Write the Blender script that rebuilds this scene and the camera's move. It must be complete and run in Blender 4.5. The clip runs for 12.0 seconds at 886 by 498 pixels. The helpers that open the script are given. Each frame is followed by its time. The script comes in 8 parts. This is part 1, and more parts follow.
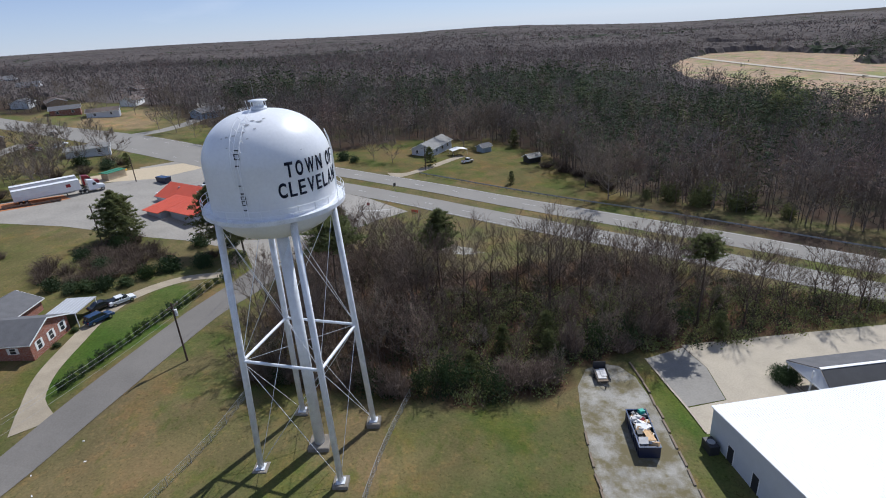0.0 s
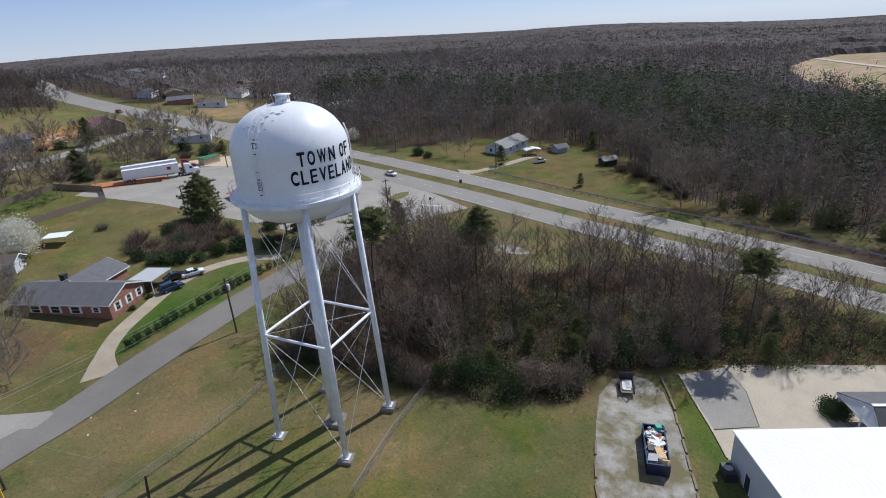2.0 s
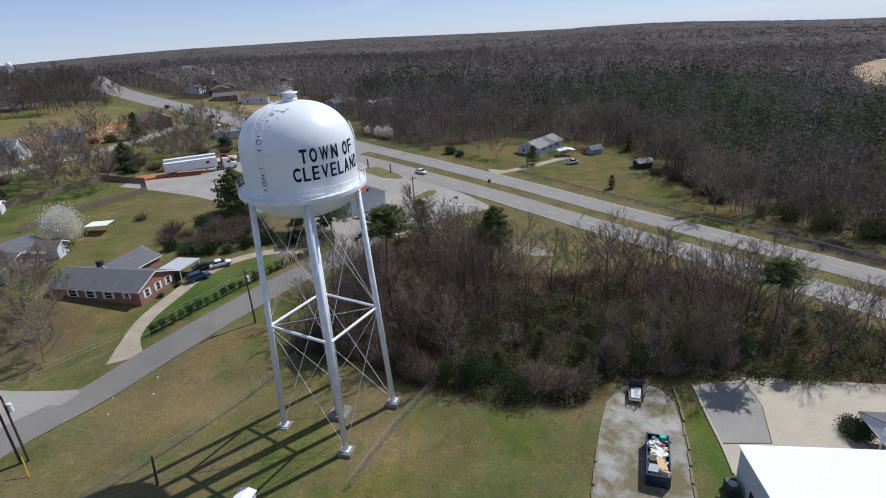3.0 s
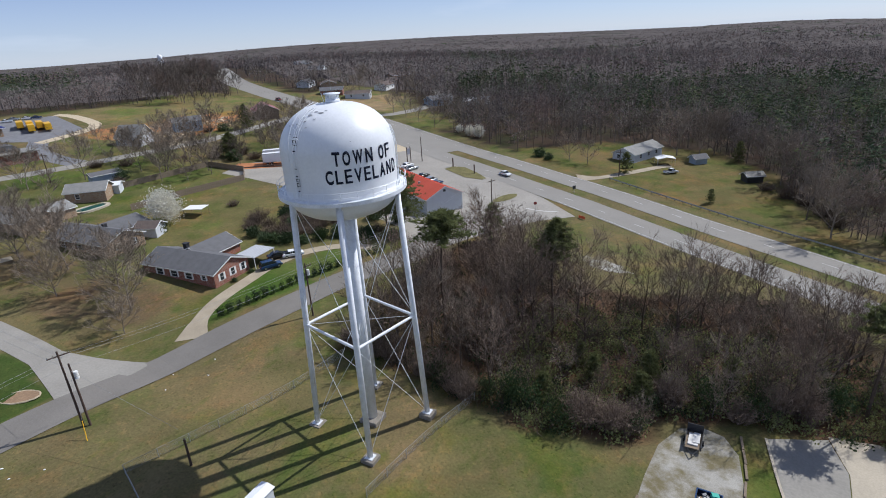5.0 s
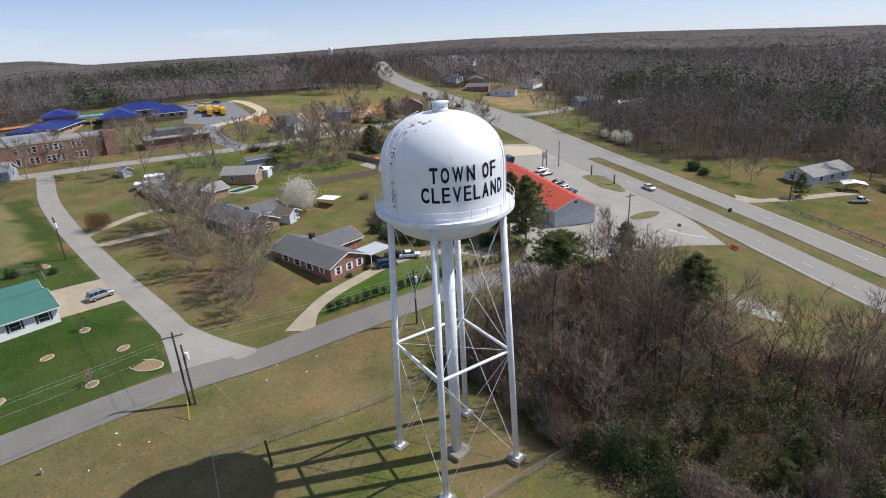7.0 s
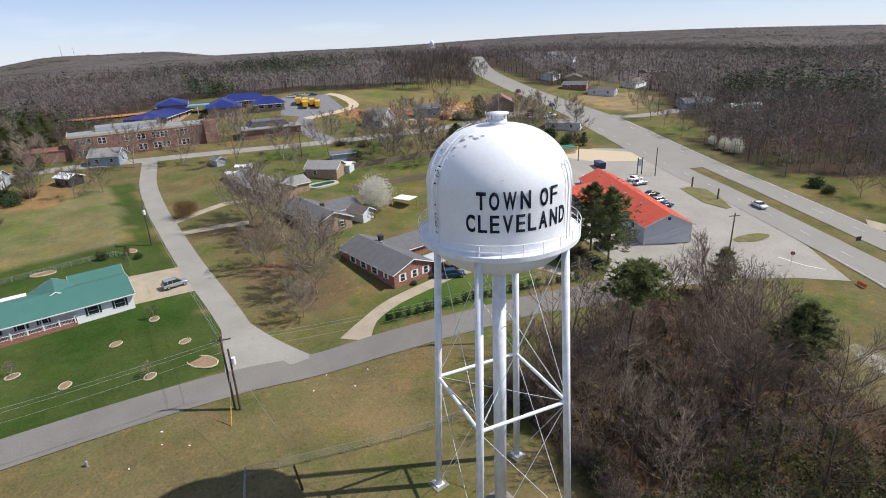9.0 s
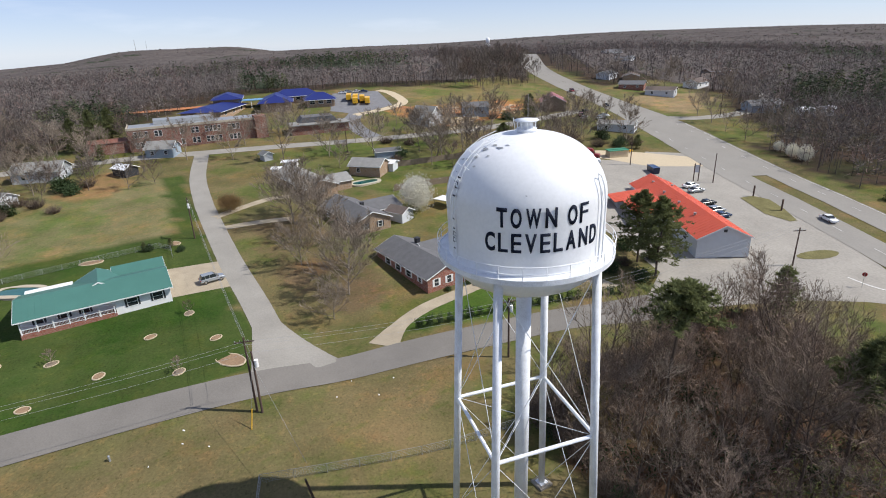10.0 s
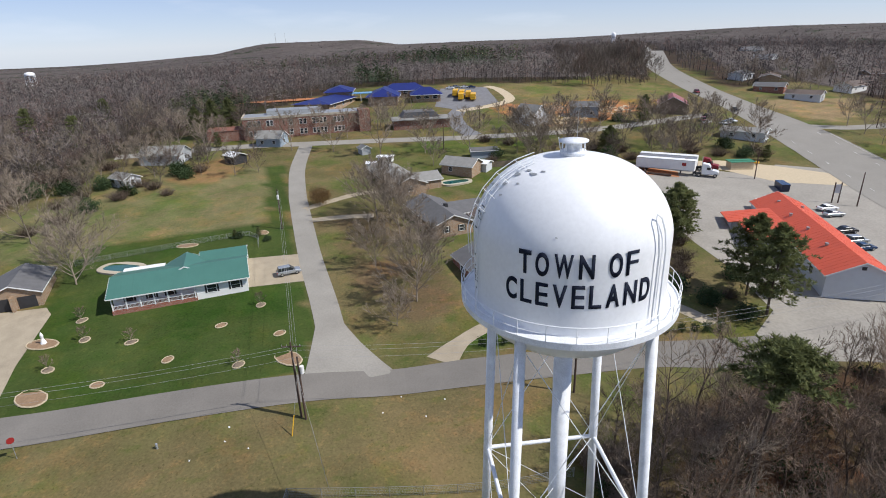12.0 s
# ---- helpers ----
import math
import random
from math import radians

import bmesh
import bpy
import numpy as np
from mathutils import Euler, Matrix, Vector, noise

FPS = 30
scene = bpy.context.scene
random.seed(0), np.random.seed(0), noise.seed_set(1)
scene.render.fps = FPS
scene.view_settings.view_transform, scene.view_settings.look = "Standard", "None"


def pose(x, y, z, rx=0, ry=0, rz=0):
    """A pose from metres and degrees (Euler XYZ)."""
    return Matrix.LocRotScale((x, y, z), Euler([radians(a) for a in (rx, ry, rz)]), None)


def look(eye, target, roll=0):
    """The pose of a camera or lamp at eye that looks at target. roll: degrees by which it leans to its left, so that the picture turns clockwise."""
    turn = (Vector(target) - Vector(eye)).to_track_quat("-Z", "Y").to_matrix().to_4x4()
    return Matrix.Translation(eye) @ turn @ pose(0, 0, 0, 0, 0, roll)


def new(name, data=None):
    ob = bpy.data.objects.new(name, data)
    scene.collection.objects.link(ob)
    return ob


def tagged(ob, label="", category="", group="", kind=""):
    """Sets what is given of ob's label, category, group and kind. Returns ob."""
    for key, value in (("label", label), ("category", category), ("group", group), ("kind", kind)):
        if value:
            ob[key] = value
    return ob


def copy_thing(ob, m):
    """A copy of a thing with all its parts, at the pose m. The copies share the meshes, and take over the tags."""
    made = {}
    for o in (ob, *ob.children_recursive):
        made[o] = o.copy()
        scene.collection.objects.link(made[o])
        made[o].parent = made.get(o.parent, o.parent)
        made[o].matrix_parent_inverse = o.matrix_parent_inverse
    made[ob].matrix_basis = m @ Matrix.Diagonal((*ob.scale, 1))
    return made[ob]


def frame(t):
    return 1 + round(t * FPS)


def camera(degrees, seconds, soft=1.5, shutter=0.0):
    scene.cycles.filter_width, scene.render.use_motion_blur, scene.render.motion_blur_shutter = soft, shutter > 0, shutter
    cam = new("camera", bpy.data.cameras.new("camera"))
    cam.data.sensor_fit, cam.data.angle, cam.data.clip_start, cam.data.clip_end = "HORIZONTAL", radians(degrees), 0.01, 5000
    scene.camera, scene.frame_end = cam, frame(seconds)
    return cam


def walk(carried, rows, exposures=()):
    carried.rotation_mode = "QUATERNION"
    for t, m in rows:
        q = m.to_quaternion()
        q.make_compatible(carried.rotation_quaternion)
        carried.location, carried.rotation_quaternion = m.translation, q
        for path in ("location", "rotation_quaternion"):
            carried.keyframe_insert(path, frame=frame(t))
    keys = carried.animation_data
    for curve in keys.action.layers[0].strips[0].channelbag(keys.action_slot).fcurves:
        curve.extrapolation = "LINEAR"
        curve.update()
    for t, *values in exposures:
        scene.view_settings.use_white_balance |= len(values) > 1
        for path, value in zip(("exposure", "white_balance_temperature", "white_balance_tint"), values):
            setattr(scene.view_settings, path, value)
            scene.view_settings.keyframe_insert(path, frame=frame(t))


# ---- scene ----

cam = camera(78.39, 12.0, 1.0)
PATH = [
    (0.0, 17.676, -50.505, 45.597, 67.558, 3.870, 0.533),
    (0.5, 19.798, -50.700, 45.553, 67.709, 3.893, 3.541),
    (1.0, 21.898, -50.919, 45.416, 67.826, 3.885, 6.070),
    (1.5, 23.972, -51.059, 45.313, 67.935, 3.861, 8.408),
    (2.0, 26.123, -51.053, 45.199, 68.035, 3.796, 10.748),
    (2.5, 28.287, -50.759, 45.139, 68.092, 3.809, 13.076),
    (3.0, 30.226, -50.338, 45.065, 68.199, 3.727, 15.359),
    (5.0, 35.215, -44.894, 45.009, 68.639, 3.420, 26.613),
    (5.5, 35.216, -43.008, 45.122, 68.794, 3.268, 30.420),
    (6.0, 35.019, -40.992, 45.231, 68.948, 3.093, 35.078),
    (6.5, 34.711, -39.047, 45.333, 69.018, 2.964, 38.784),
    (7.0, 34.255, -37.166, 45.517, 69.035, 2.785, 42.055),
    (9.0, 31.533, -29.592, 45.848, 68.966, 2.382, 52.160),
    (9.5, 30.727, -27.677, 45.862, 68.943, 2.218, 54.908),
    (10.0, 29.954, -25.639, 45.939, 68.875, 2.124, 57.735),
    (10.5, 29.219, -23.662, 46.022, 68.817, 2.006, 60.623),
    (11.0, 28.459, -21.668, 46.076, 68.806, 1.946, 63.551),
    (11.5, 27.658, -19.729, 46.134, 68.778, 1.857, 66.648),
    (12.0, 26.808, -17.649, 46.109, 68.771, 1.828, 69.812),
]
LIGHT = [(0.0, -0.24, 5880, 10), (3.0, -0.22, 5880, 10), (5.5, -0.15, 6000, 10), (7.0, 0.00, 6200, 10), (9.0, 0.11, 6350, 10), (10.5, 0.04, 6320, 10), (12.0, -0.05, 6280, 10)]
walk(cam, [(t, pose(x, y, z, rx, ry, rz)) for t, x, y, z, rx, ry, rz in PATH], LIGHT)

# ---- world, sun ----
SUN_EL, SUN_DIR = radians(48), Vector((0.58, 0.81, 0)).normalized()
world = bpy.data.worlds.new("sky")
scene.world = world
world.use_nodes = True
wn, wl = world.node_tree.nodes, world.node_tree.links
wn.clear()
sky = wn.new("ShaderNodeTexSky")
sky.sky_type, sky.sun_disc, sky.sun_elevation = "NISHITA", False, SUN_EL
sky.sun_rotation = math.atan2(SUN_DIR.x, SUN_DIR.y)
sky.air_density, sky.dust_density, sky.ozone_density, sky.altitude = 1.0, 0.0, 3.0, 1500
bg = wn.new("ShaderNodeBackground")
bg.inputs["Strength"].default_value = 0.080
wo = wn.new("ShaderNodeOutputWorld")
blue = wn.new("ShaderNodeVectorMath")
blue.operation, blue.inputs[1].default_value = "MULTIPLY", (0.90, 0.97, 1.28)
cloud, veil, mixer, where = wn.new("ShaderNodeTexNoise"), wn.new("ShaderNodeMapRange"), wn.new("ShaderNodeMix"), wn.new("ShaderNodeTexCoord")
stretch = wn.new("ShaderNodeMapping")
stretch.inputs["Scale"].default_value = (1.0, 1.0, 5.0)
cloud.inputs["Scale"].default_value, cloud.inputs["Detail"].default_value = 2.2, 5
veil.inputs["From Min"].default_value, veil.inputs["From Max"].default_value, veil.inputs["To Max"].default_value = 0.38, 0.72, 0.75
mixer.data_type = "RGBA"
mixer.inputs["B"].default_value = (10.3, 11.0, 12.2, 1)
wl.new(where.outputs["Generated"], stretch.inputs["Vector"])
wl.new(stretch.outputs[0], cloud.inputs["Vector"])
wl.new(cloud.outputs["Fac"], veil.inputs["Value"])
# the sky pales towards the horizon
split, pale, most = wn.new("ShaderNodeSeparateXYZ"), wn.new("ShaderNodeMapRange"), wn.new("ShaderNodeMath")
pale.inputs["From Min"].default_value, pale.inputs["From Max"].default_value = 0.0, 0.22
pale.inputs["To Min"].default_value, pale.inputs["To Max"].default_value = 0.5, 0.0
most.operation = "MAXIMUM"
wl.new(where.outputs["Generated"], split.inputs[0])
wl.new(split.outputs["Z"], pale.inputs["Value"])
wl.new(pale.outputs[0], most.inputs[0])
wl.new(veil.outputs[0], most.inputs[1])
wl.new(most.outputs[0], mixer.inputs["Factor"])
wl.new(sky.outputs[0], blue.inputs[0])
wl.new(blue.outputs[0], mixer.inputs["A"])
wl.new(mixer.outputs["Result"], bg.inputs["Color"])
wl.new(bg.outputs[0], wo.inputs["Surface"])
sun = new("sun", bpy.data.lights.new("sun", "SUN"))
sun.data.energy, sun.data.angle, sun.data.color = 5.0, radians(0.53), (1.0, 0.95, 0.87)
toward = SUN_DIR * math.cos(SUN_EL) + Vector((0, 0, math.sin(SUN_EL)))
sun.matrix_world = look(toward * 300, (0, 0, 0))

# ---- the lie of the land ----
def ground_z(x, y):
    """Height of the ground, gently rising to the west."""
    gx, gy = x / 52.0, y / 52.0
    gx, gy = gx / (1 + (gx / 6) ** 6) ** (1 / 6), gy / (1 + (gy / 6) ** 6) ** (1 / 6)
    q = 0.52 * (-5.43 * gx + 0.78 * gy + 0.46 * gx * gx - 0.42 * gx * gy + 0.02 * gy * gy)
    q = q - 1.4 * np.exp(-(((x + 42) / 16) ** 2 + ((y + 2) / 10) ** 2))
    s = np.clip((np.hypot(x, y) - 320) / 900, 0, 1)
    s = s * s * (3 - 2 * s)
    r, az = np.hypot(x - 28, y + 35), np.degrees(np.arctan2(28 - x, y + 35))
    far = np.clip((r - 500) / 3500, 0, 1)
    ease = lambda k: np.clip(k, 0, 1) ** 2 * (3 - 2 * np.clip(k, 0, 1))
    fall = -66 * ease((-az - 2) / 22) - 60 * ease((az - 84) / 20) + 12 * ease((az - 10) / 40) * ease((84 - az) / 20)
    fall = fall + 36 * ease((az - 1) / 28) * ease((62 - az) / 24)
    hill = 46 * ease((r - 2300) / 900) * ease((4300 - r) / 700) * ease((az - 72.0) / 6.5) * ease((94 - az) / 8.5)
    fall = fall * far * ease((r - 500) / 1500)
    return q * (1 - s) - 3 * s + hill + fall


def gz(x, y):
    return float(ground_z(np.float64(x), np.float64(y)))


def inside(poly, x, y):
    """Which of the points (arrays) lie in the polygon."""
    hit = np.zeros(np.shape(x), bool)
    for (x0, y0), (x1, y1) in zip(poly, poly[1:] + poly[:1]):
        if y0 != y1:
            hit ^= ((y0 > y) != (y1 > y)) & (x < (x1 - x0) * (y - y0) / (y1 - y0) + x0)
    return hit


def along(points, step=3.0):
    """A smooth line through the points, sampled about every step metres."""
    p = [Vector(q) for q in points]
    p = [2 * p[0] - p[1]] + p + [2 * p[-1] - p[-2]]
    out = []
    for a, b, c, d in zip(p, p[1:], p[2:], p[3:]):
        n = max(1, int((c - b).length / step))
        for i in range(n):
            t = i / n
            out.append(0.5 * (2 * b + (c - a) * t + (2 * a - 5 * b + 4 * c - d) * t * t + (3 * b - a - 3 * c + d) * t ** 3))
    out.append(p[-2])
    return out


# ---- materials ----
def shader(name, colour, rough=0.8, vary=0.25, size=1.5, fine=20.0, bump=0.0, metal=0.0, attribute="", spread=0.0, spec=0.5):
    """A surface with variation at two scales (size in metres and fine times finer), by an attribute's colour where one is named."""
    m = bpy.data.materials.new(name)
    m.use_nodes = True
    n, l = m.node_tree.nodes, m.node_tree.links
    b = n["Principled BSDF"]
    b.inputs["Roughness"].default_value, b.inputs["Metallic"].default_value = rough, metal
    b.inputs["Specular IOR Level"].default_value = spec
    geo = n.new("ShaderNodeTexCoord")
    big, small = n.new("ShaderNodeTexNoise"), n.new("ShaderNodeTexNoise")
    big.inputs["Scale"].default_value, small.inputs["Scale"].default_value = 1.0 / size, fine / size
    big.inputs["Detail"].default_value, small.inputs["Detail"].default_value = 4, 3
    for q in (big, small):
        l.new(geo.outputs["Object"], q.inputs["Vector"])
    add = n.new("ShaderNodeMath")
    add.operation = "ADD"
    l.new(big.outputs["Fac"], add.inputs[0])
    l.new(small.outputs["Fac"], add.inputs[1])
    span = n.new("ShaderNodeMapRange")
    span.inputs["From Min"].default_value, span.inputs["From Max"].default_value = 0.65, 1.35
    span.inputs["To Min"].default_value, span.inputs["To Max"].default_value = 1 - vary, 1 + vary
    l.new(add.outputs[0], span.inputs["Value"])
    value = span.outputs[0]
    if spread:
        info, rnd, mul = n.new("ShaderNodeObjectInfo"), n.new("ShaderNodeMapRange"), n.new("ShaderNodeMath")
        rnd.inputs["To Min"].default_value, rnd.inputs["To Max"].default_value = 1 - spread, 1 + spread
        mul.operation = "MULTIPLY"
        l.new(info.outputs["Random"], rnd.inputs["Value"])
        l.new(rnd.outputs[0], mul.inputs[0])
        l.new(value, mul.inputs[1])
        value = mul.outputs[0]
    mix = n.new("ShaderNodeVectorMath")
    mix.operation = "SCALE"
    if attribute:
        at = n.new("ShaderNodeAttribute")
        at.attribute_name = attribute
        l.new(at.outputs["Color"], mix.inputs[0])
    else:
        mix.inputs[0].default_value = colour
    l.new(value, mix.inputs["Scale"])
    l.new(mix.outputs[0], b.inputs["Base Color"])
    if bump:
        bm_ = n.new("ShaderNodeBump")
        bm_.inputs["Strength"].default_value, bm_.inputs["Distance"].default_value = 0.6, bump
        l.new(small.outputs["Fac"], bm_.inputs["Height"])
        l.new(bm_.outputs[0], b.inputs["Normal"])
    return m


def brick_shader(name, c1, c2, mortar):
    m = shader(name, c1, 0.85, 0.15, 0.8)
    n, l = m.node_tree.nodes, m.node_tree.links
    mix = next(q for q in n if q.type == "VECT_MATH")
    br = n.new("ShaderNodeTexBrick")
    br.inputs["Color1"].default_value, br.inputs["Color2"].default_value, br.inputs["Mortar"].default_value = (*c1, 1), (*c2, 1), (*mortar, 1)
    br.inputs["Scale"].default_value, br.inputs["Mortar Size"].default_value = 1.0, 0.008
    br.inputs["Brick Width"].default_value, br.inputs["Row Height"].default_value = 0.21, 0.075
    co, sep, comb, ad = n.new("ShaderNodeTexCoord"), n.new("ShaderNodeSeparateXYZ"), n.new("ShaderNodeCombineXYZ"), n.new("ShaderNodeMath")
    l.new(co.outputs["Object"], sep.inputs[0])
    l.new(sep.outputs["X"], ad.inputs[0])
    l.new(sep.outputs["Y"], ad.inputs[1])
    l.new(ad.outputs[0], comb.inputs["X"])
    l.new(sep.outputs["Z"], comb.inputs["Y"])
    l.new(comb.outputs[0], br.inputs["Vector"])
    l.new(br.outputs["Color"], mix.inputs[0])
    return m


M = {}
M["ground"] = shader("turf", (0, 0, 0), 0.95, 0.26, 7.0, 22.0, 0.06, attribute="tint", spec=0.1)
turf = M["ground"].node_tree
base = next(q for q in turf.nodes if q.type == "VECT_MATH" and q.operation == "SCALE")


def turf_layer(below, scale, low, high, gain, detail=8, rough=0.7, stretch=(1, 1, 1), amount=1.0):
    """Patches of turf in another tone, by noise of that scale."""
    spot, cut_, mixed, tone = (turf.nodes.new("ShaderNode" + k) for k in ("TexNoise", "MapRange", "Mix", "VectorMath"))
    way = turf.nodes.new("ShaderNodeMapping")
    way.inputs["Scale"].default_value = stretch
    way.inputs["Location"].default_value = (scale * 31, scale * 17, 0)
    way.inputs["Rotation"].default_value = (0, 0, radians(28))
    spot.inputs["Scale"].default_value, spot.inputs["Detail"].default_value, spot.inputs["Roughness"].default_value = scale, detail, rough
    cut_.inputs["From Min"].default_value, cut_.inputs["From Max"].default_value, cut_.inputs["To Max"].default_value = low, high, amount
    tone.operation, tone.inputs[1].default_value = "MULTIPLY", gain
    mixed.data_type = "RGBA"
    turf.links.new(turf.nodes["Texture Coordinate"].outputs["Object"], way.inputs["Vector"])
    turf.links.new(way.outputs[0], spot.inputs["Vector"])
    turf.links.new(spot.outputs["Fac"], cut_.inputs["Value"])
    turf.links.new(cut_.outputs[0], mixed.inputs["Factor"])
    turf.links.new(below, tone.inputs[0])
    turf.links.new(below, mixed.inputs["A"])
    turf.links.new(tone.outputs[0], mixed.inputs["B"])
    return mixed.outputs["Result"]


lawn = turf_layer(base.outputs[0], 0.055, 0.48, 0.62, (0.66, 0.93, 0.58), 7, 0.66)
lawn = turf_layer(lawn, 0.10, 0.50, 0.66, (1.34, 1.10, 1.02), 7, 0.72)
lawn = turf_layer(lawn, 0.45, 0.52, 0.66, (0.70, 0.88, 0.62), 6, 0.7, (1, 0.55, 1), 0.8)
lawn = turf_layer(lawn, 0.9, 0.54, 0.64, (1.42, 1.26, 1.22), 6, 0.75, (1, 1, 1), 0.75)
lawn = turf_layer(lawn, 2.4, 0.60, 0.68, (0.55, 0.58, 0.50), 3, 0.6, (1, 1, 1), 0.7)
turf.links.new(lawn, turf.nodes["Principled BSDF"].inputs["Base Color"])
M["asphalt"] = shader("old_asphalt", (0.19, 0.176, 0.158), 0.9, 0.16, 6.0, 30.0, spec=0.2)
M["hwy"] = shader("pale_highway_asphalt", (0.262, 0.246, 0.22), 0.9, 0.10, 9.0, 20.0, spec=0.2)
M["lot"] = shader("worn_lot_paving", (0.315, 0.292, 0.256), 0.9, 0.17, 7.0, 15.0, spec=0.2)
M["street"] = shader("grey_chip_paving", (0.285, 0.268, 0.238), 0.9, 0.14, 5.0, 18.0, spec=0.2)
M["concrete"] = shader("concrete", (0.44, 0.385, 0.30), 0.85, 0.14, 3.0, 15.0, spec=0.25)
M["tan_concrete"] = shader("tan_concrete", (0.36, 0.305, 0.225), 0.9, 0.2, 2.2, 15.0, spec=0.2)
M["dark_concrete"] = shader("stained_concrete", (0.24, 0.215, 0.18), 0.9, 0.3, 0.7, 12.0, spec=0.2)
M["gravel"] = shader("gravel", (0.33, 0.315, 0.28), 0.95, 0.3, 2.6, 30.0, 0.02, spec=0.1)
gr = M["gravel"].node_tree
# weeds and earth in the gravel, strengthened so the colour also carries tree shade
weed_shade, cut, over_ = gr.nodes.new("ShaderNodeTexNoise"), gr.nodes.new("ShaderNodeMapRange"), gr.nodes.new("ShaderNodeMix")
weed_shade.inputs["Scale"].default_value, weed_shade.inputs["Detail"].default_value, weed_shade.inputs["Roughness"].default_value = 0.28, 8, 0.7
cut.inputs["From Min"].default_value, cut.inputs["From Max"].default_value, cut.inputs["To Max"].default_value = 0.40, 0.58, 0.9
over_.data_type = "RGBA"
over_.inputs["B"].default_value = (0.15, 0.125, 0.06, 1)
gr.links.new(gr.nodes["Texture Coordinate"].outputs["Object"], weed_shade.inputs["Vector"])
gr.links.new(weed_shade.outputs["Fac"], cut.inputs["Value"])
gr.links.new(cut.outputs[0], over_.inputs["Factor"])
gr.links.new(gr.nodes["Principled BSDF"].inputs["Base Color"].links[0].from_socket, over_.inputs["A"])
gr.links.new(over_.outputs["Result"], gr.nodes["Principled BSDF"].inputs["Base Color"])
M["dark_gravel"] = shader("dark_asphalt", (0.19, 0.19, 0.20), 0.9, 0.2, 2.0, 20.0, spec=0.2)
M["line"] = shader("road_paint", (0.62, 0.61, 0.58), 0.8, 0.2, 0.6)
M["clay"] = shader("red_clay", (0.42, 0.17, 0.07), 0.95, 0.25, 2.0, 10.0)
M["white_steel"] = shader("white_tank_paint", (0.80, 0.81, 0.82), 0.38, 0.055, 2.2, 9.0)
M["steel_blue"] = shader("weathered_white_paint", (0.75, 0.77, 0.80), 0.45, 0.18, 0.9, 12.0)
M["letter"] = shader("black_sign_paint", (0.012, 0.016, 0.03), 0.85, 0.2, 0.5, spec=0.15)
M["brick"] = brick_shader("red_brick", (0.30, 0.085, 0.045), (0.22, 0.065, 0.04), (0.36, 0.30, 0.26))
M["felt"] = shader("black_roofing_felt", (0.045, 0.046, 0.05), 0.9, 0.2, 1.5)
M["tan_brick"] = brick_shader("tan_brick", (0.33, 0.21, 0.12), (0.26, 0.16, 0.09), (0.4, 0.36, 0.3))
M["school_brick"] = brick_shader("school_brick", (0.23, 0.085, 0.055), (0.18, 0.07, 0.05), (0.3, 0.26, 0.22))
M["shingle"] = shader("grey_shingles", (0.122, 0.121, 0.125), 0.9, 0.2, 1.2, 14.0, 0.01)
M["pale_shingle"] = shader("pale_grey_shingles", (0.24, 0.235, 0.22), 0.9, 0.2, 1.2, 14.0)
M["brown_shingle"] = shader("brown_shingles", (0.13, 0.10, 0.085), 0.9, 0.2, 1.2, 14.0)
M["green_metal"] = shader("green_metal_roof", (0.06, 0.165, 0.135), 0.5, 0.08, 3.0)
M["red_metal"] = shader("red_metal_roof", (0.62, 0.10, 0.045), 0.5, 0.10, 3.0)
M["blue_metal"] = shader("blue_metal_roof", (0.013, 0.022, 0.14), 0.42, 0.12, 4.0)
M["white_metal"] = shader("white_ribbed_metal", (0.80, 0.81, 0.83), 0.5, 0.04, 3.0)
M["white"] = shader("white_paint", (0.78, 0.78, 0.76), 0.6, 0.05, 1.0)
M["siding"] = shader("pale_siding", (0.56, 0.58, 0.60), 0.7, 0.06, 1.0)
M["grey_wall"] = shader("grey_render", (0.42, 0.43, 0.45), 0.8, 0.08, 1.5)
M["blue_wall"] = shader("dull_blue_siding", (0.30, 0.36, 0.42), 0.7, 0.1, 1.0)
M["glass"] = shader("window_glass", (0.03, 0.035, 0.04), 0.12, 0.1, 1.0)
M["dark"] = shader("dark_paint", (0.03, 0.03, 0.033), 0.6, 0.2, 0.6)
M["wood"] = shader("weathered_timber", (0.20, 0.155, 0.11), 0.9, 0.3, 0.6)
M["pole"] = shader("creosoted_pole", (0.085, 0.055, 0.042), 0.9, 0.25, 0.5)
M["wire"] = shader("grey_wire", (0.30, 0.30, 0.30), 0.6, 0.1, 1.0)
M["galv"] = shader("galvanised_steel", (0.42, 0.43, 0.43), 0.5, 0.1, 0.6, metal=0.6)
M["bark"] = shader("grey_bark", (0.27, 0.225, 0.18), 0.95, 0.3, 0.4, 8.0, spread=0.25, spec=0.1)
M["twig"] = shader("bare_twigs", (0.205, 0.155, 0.120), 0.95, 0.25, 1.5, 8.0, spread=0.3, spec=0.1)
M["dark_bark"] = shader("dark_bark", (0.115, 0.088, 0.068), 0.95, 0.3, 0.4, 8.0, spread=0.25, spec=0.1)
M["needle"] = shader("pine_needles", (0.150, 0.165, 0.068), 0.8, 0.4, 0.9, 8.0, spread=0.2, spec=0.2)
M["leaf"] = shader("evergreen_leaves", (0.04, 0.066, 0.022), 0.7, 0.4, 0.6, 8.0, spread=0.2, spec=0.3)
M["blossom"] = shader("white_blossom", (0.78, 0.75, 0.64), 0.9, 0.2, 0.7)
M["verge"] = shader("verge_turf", (0.16, 0.145, 0.065), 0.95, 0.35, 2.5, 9.0, spec=0.1)
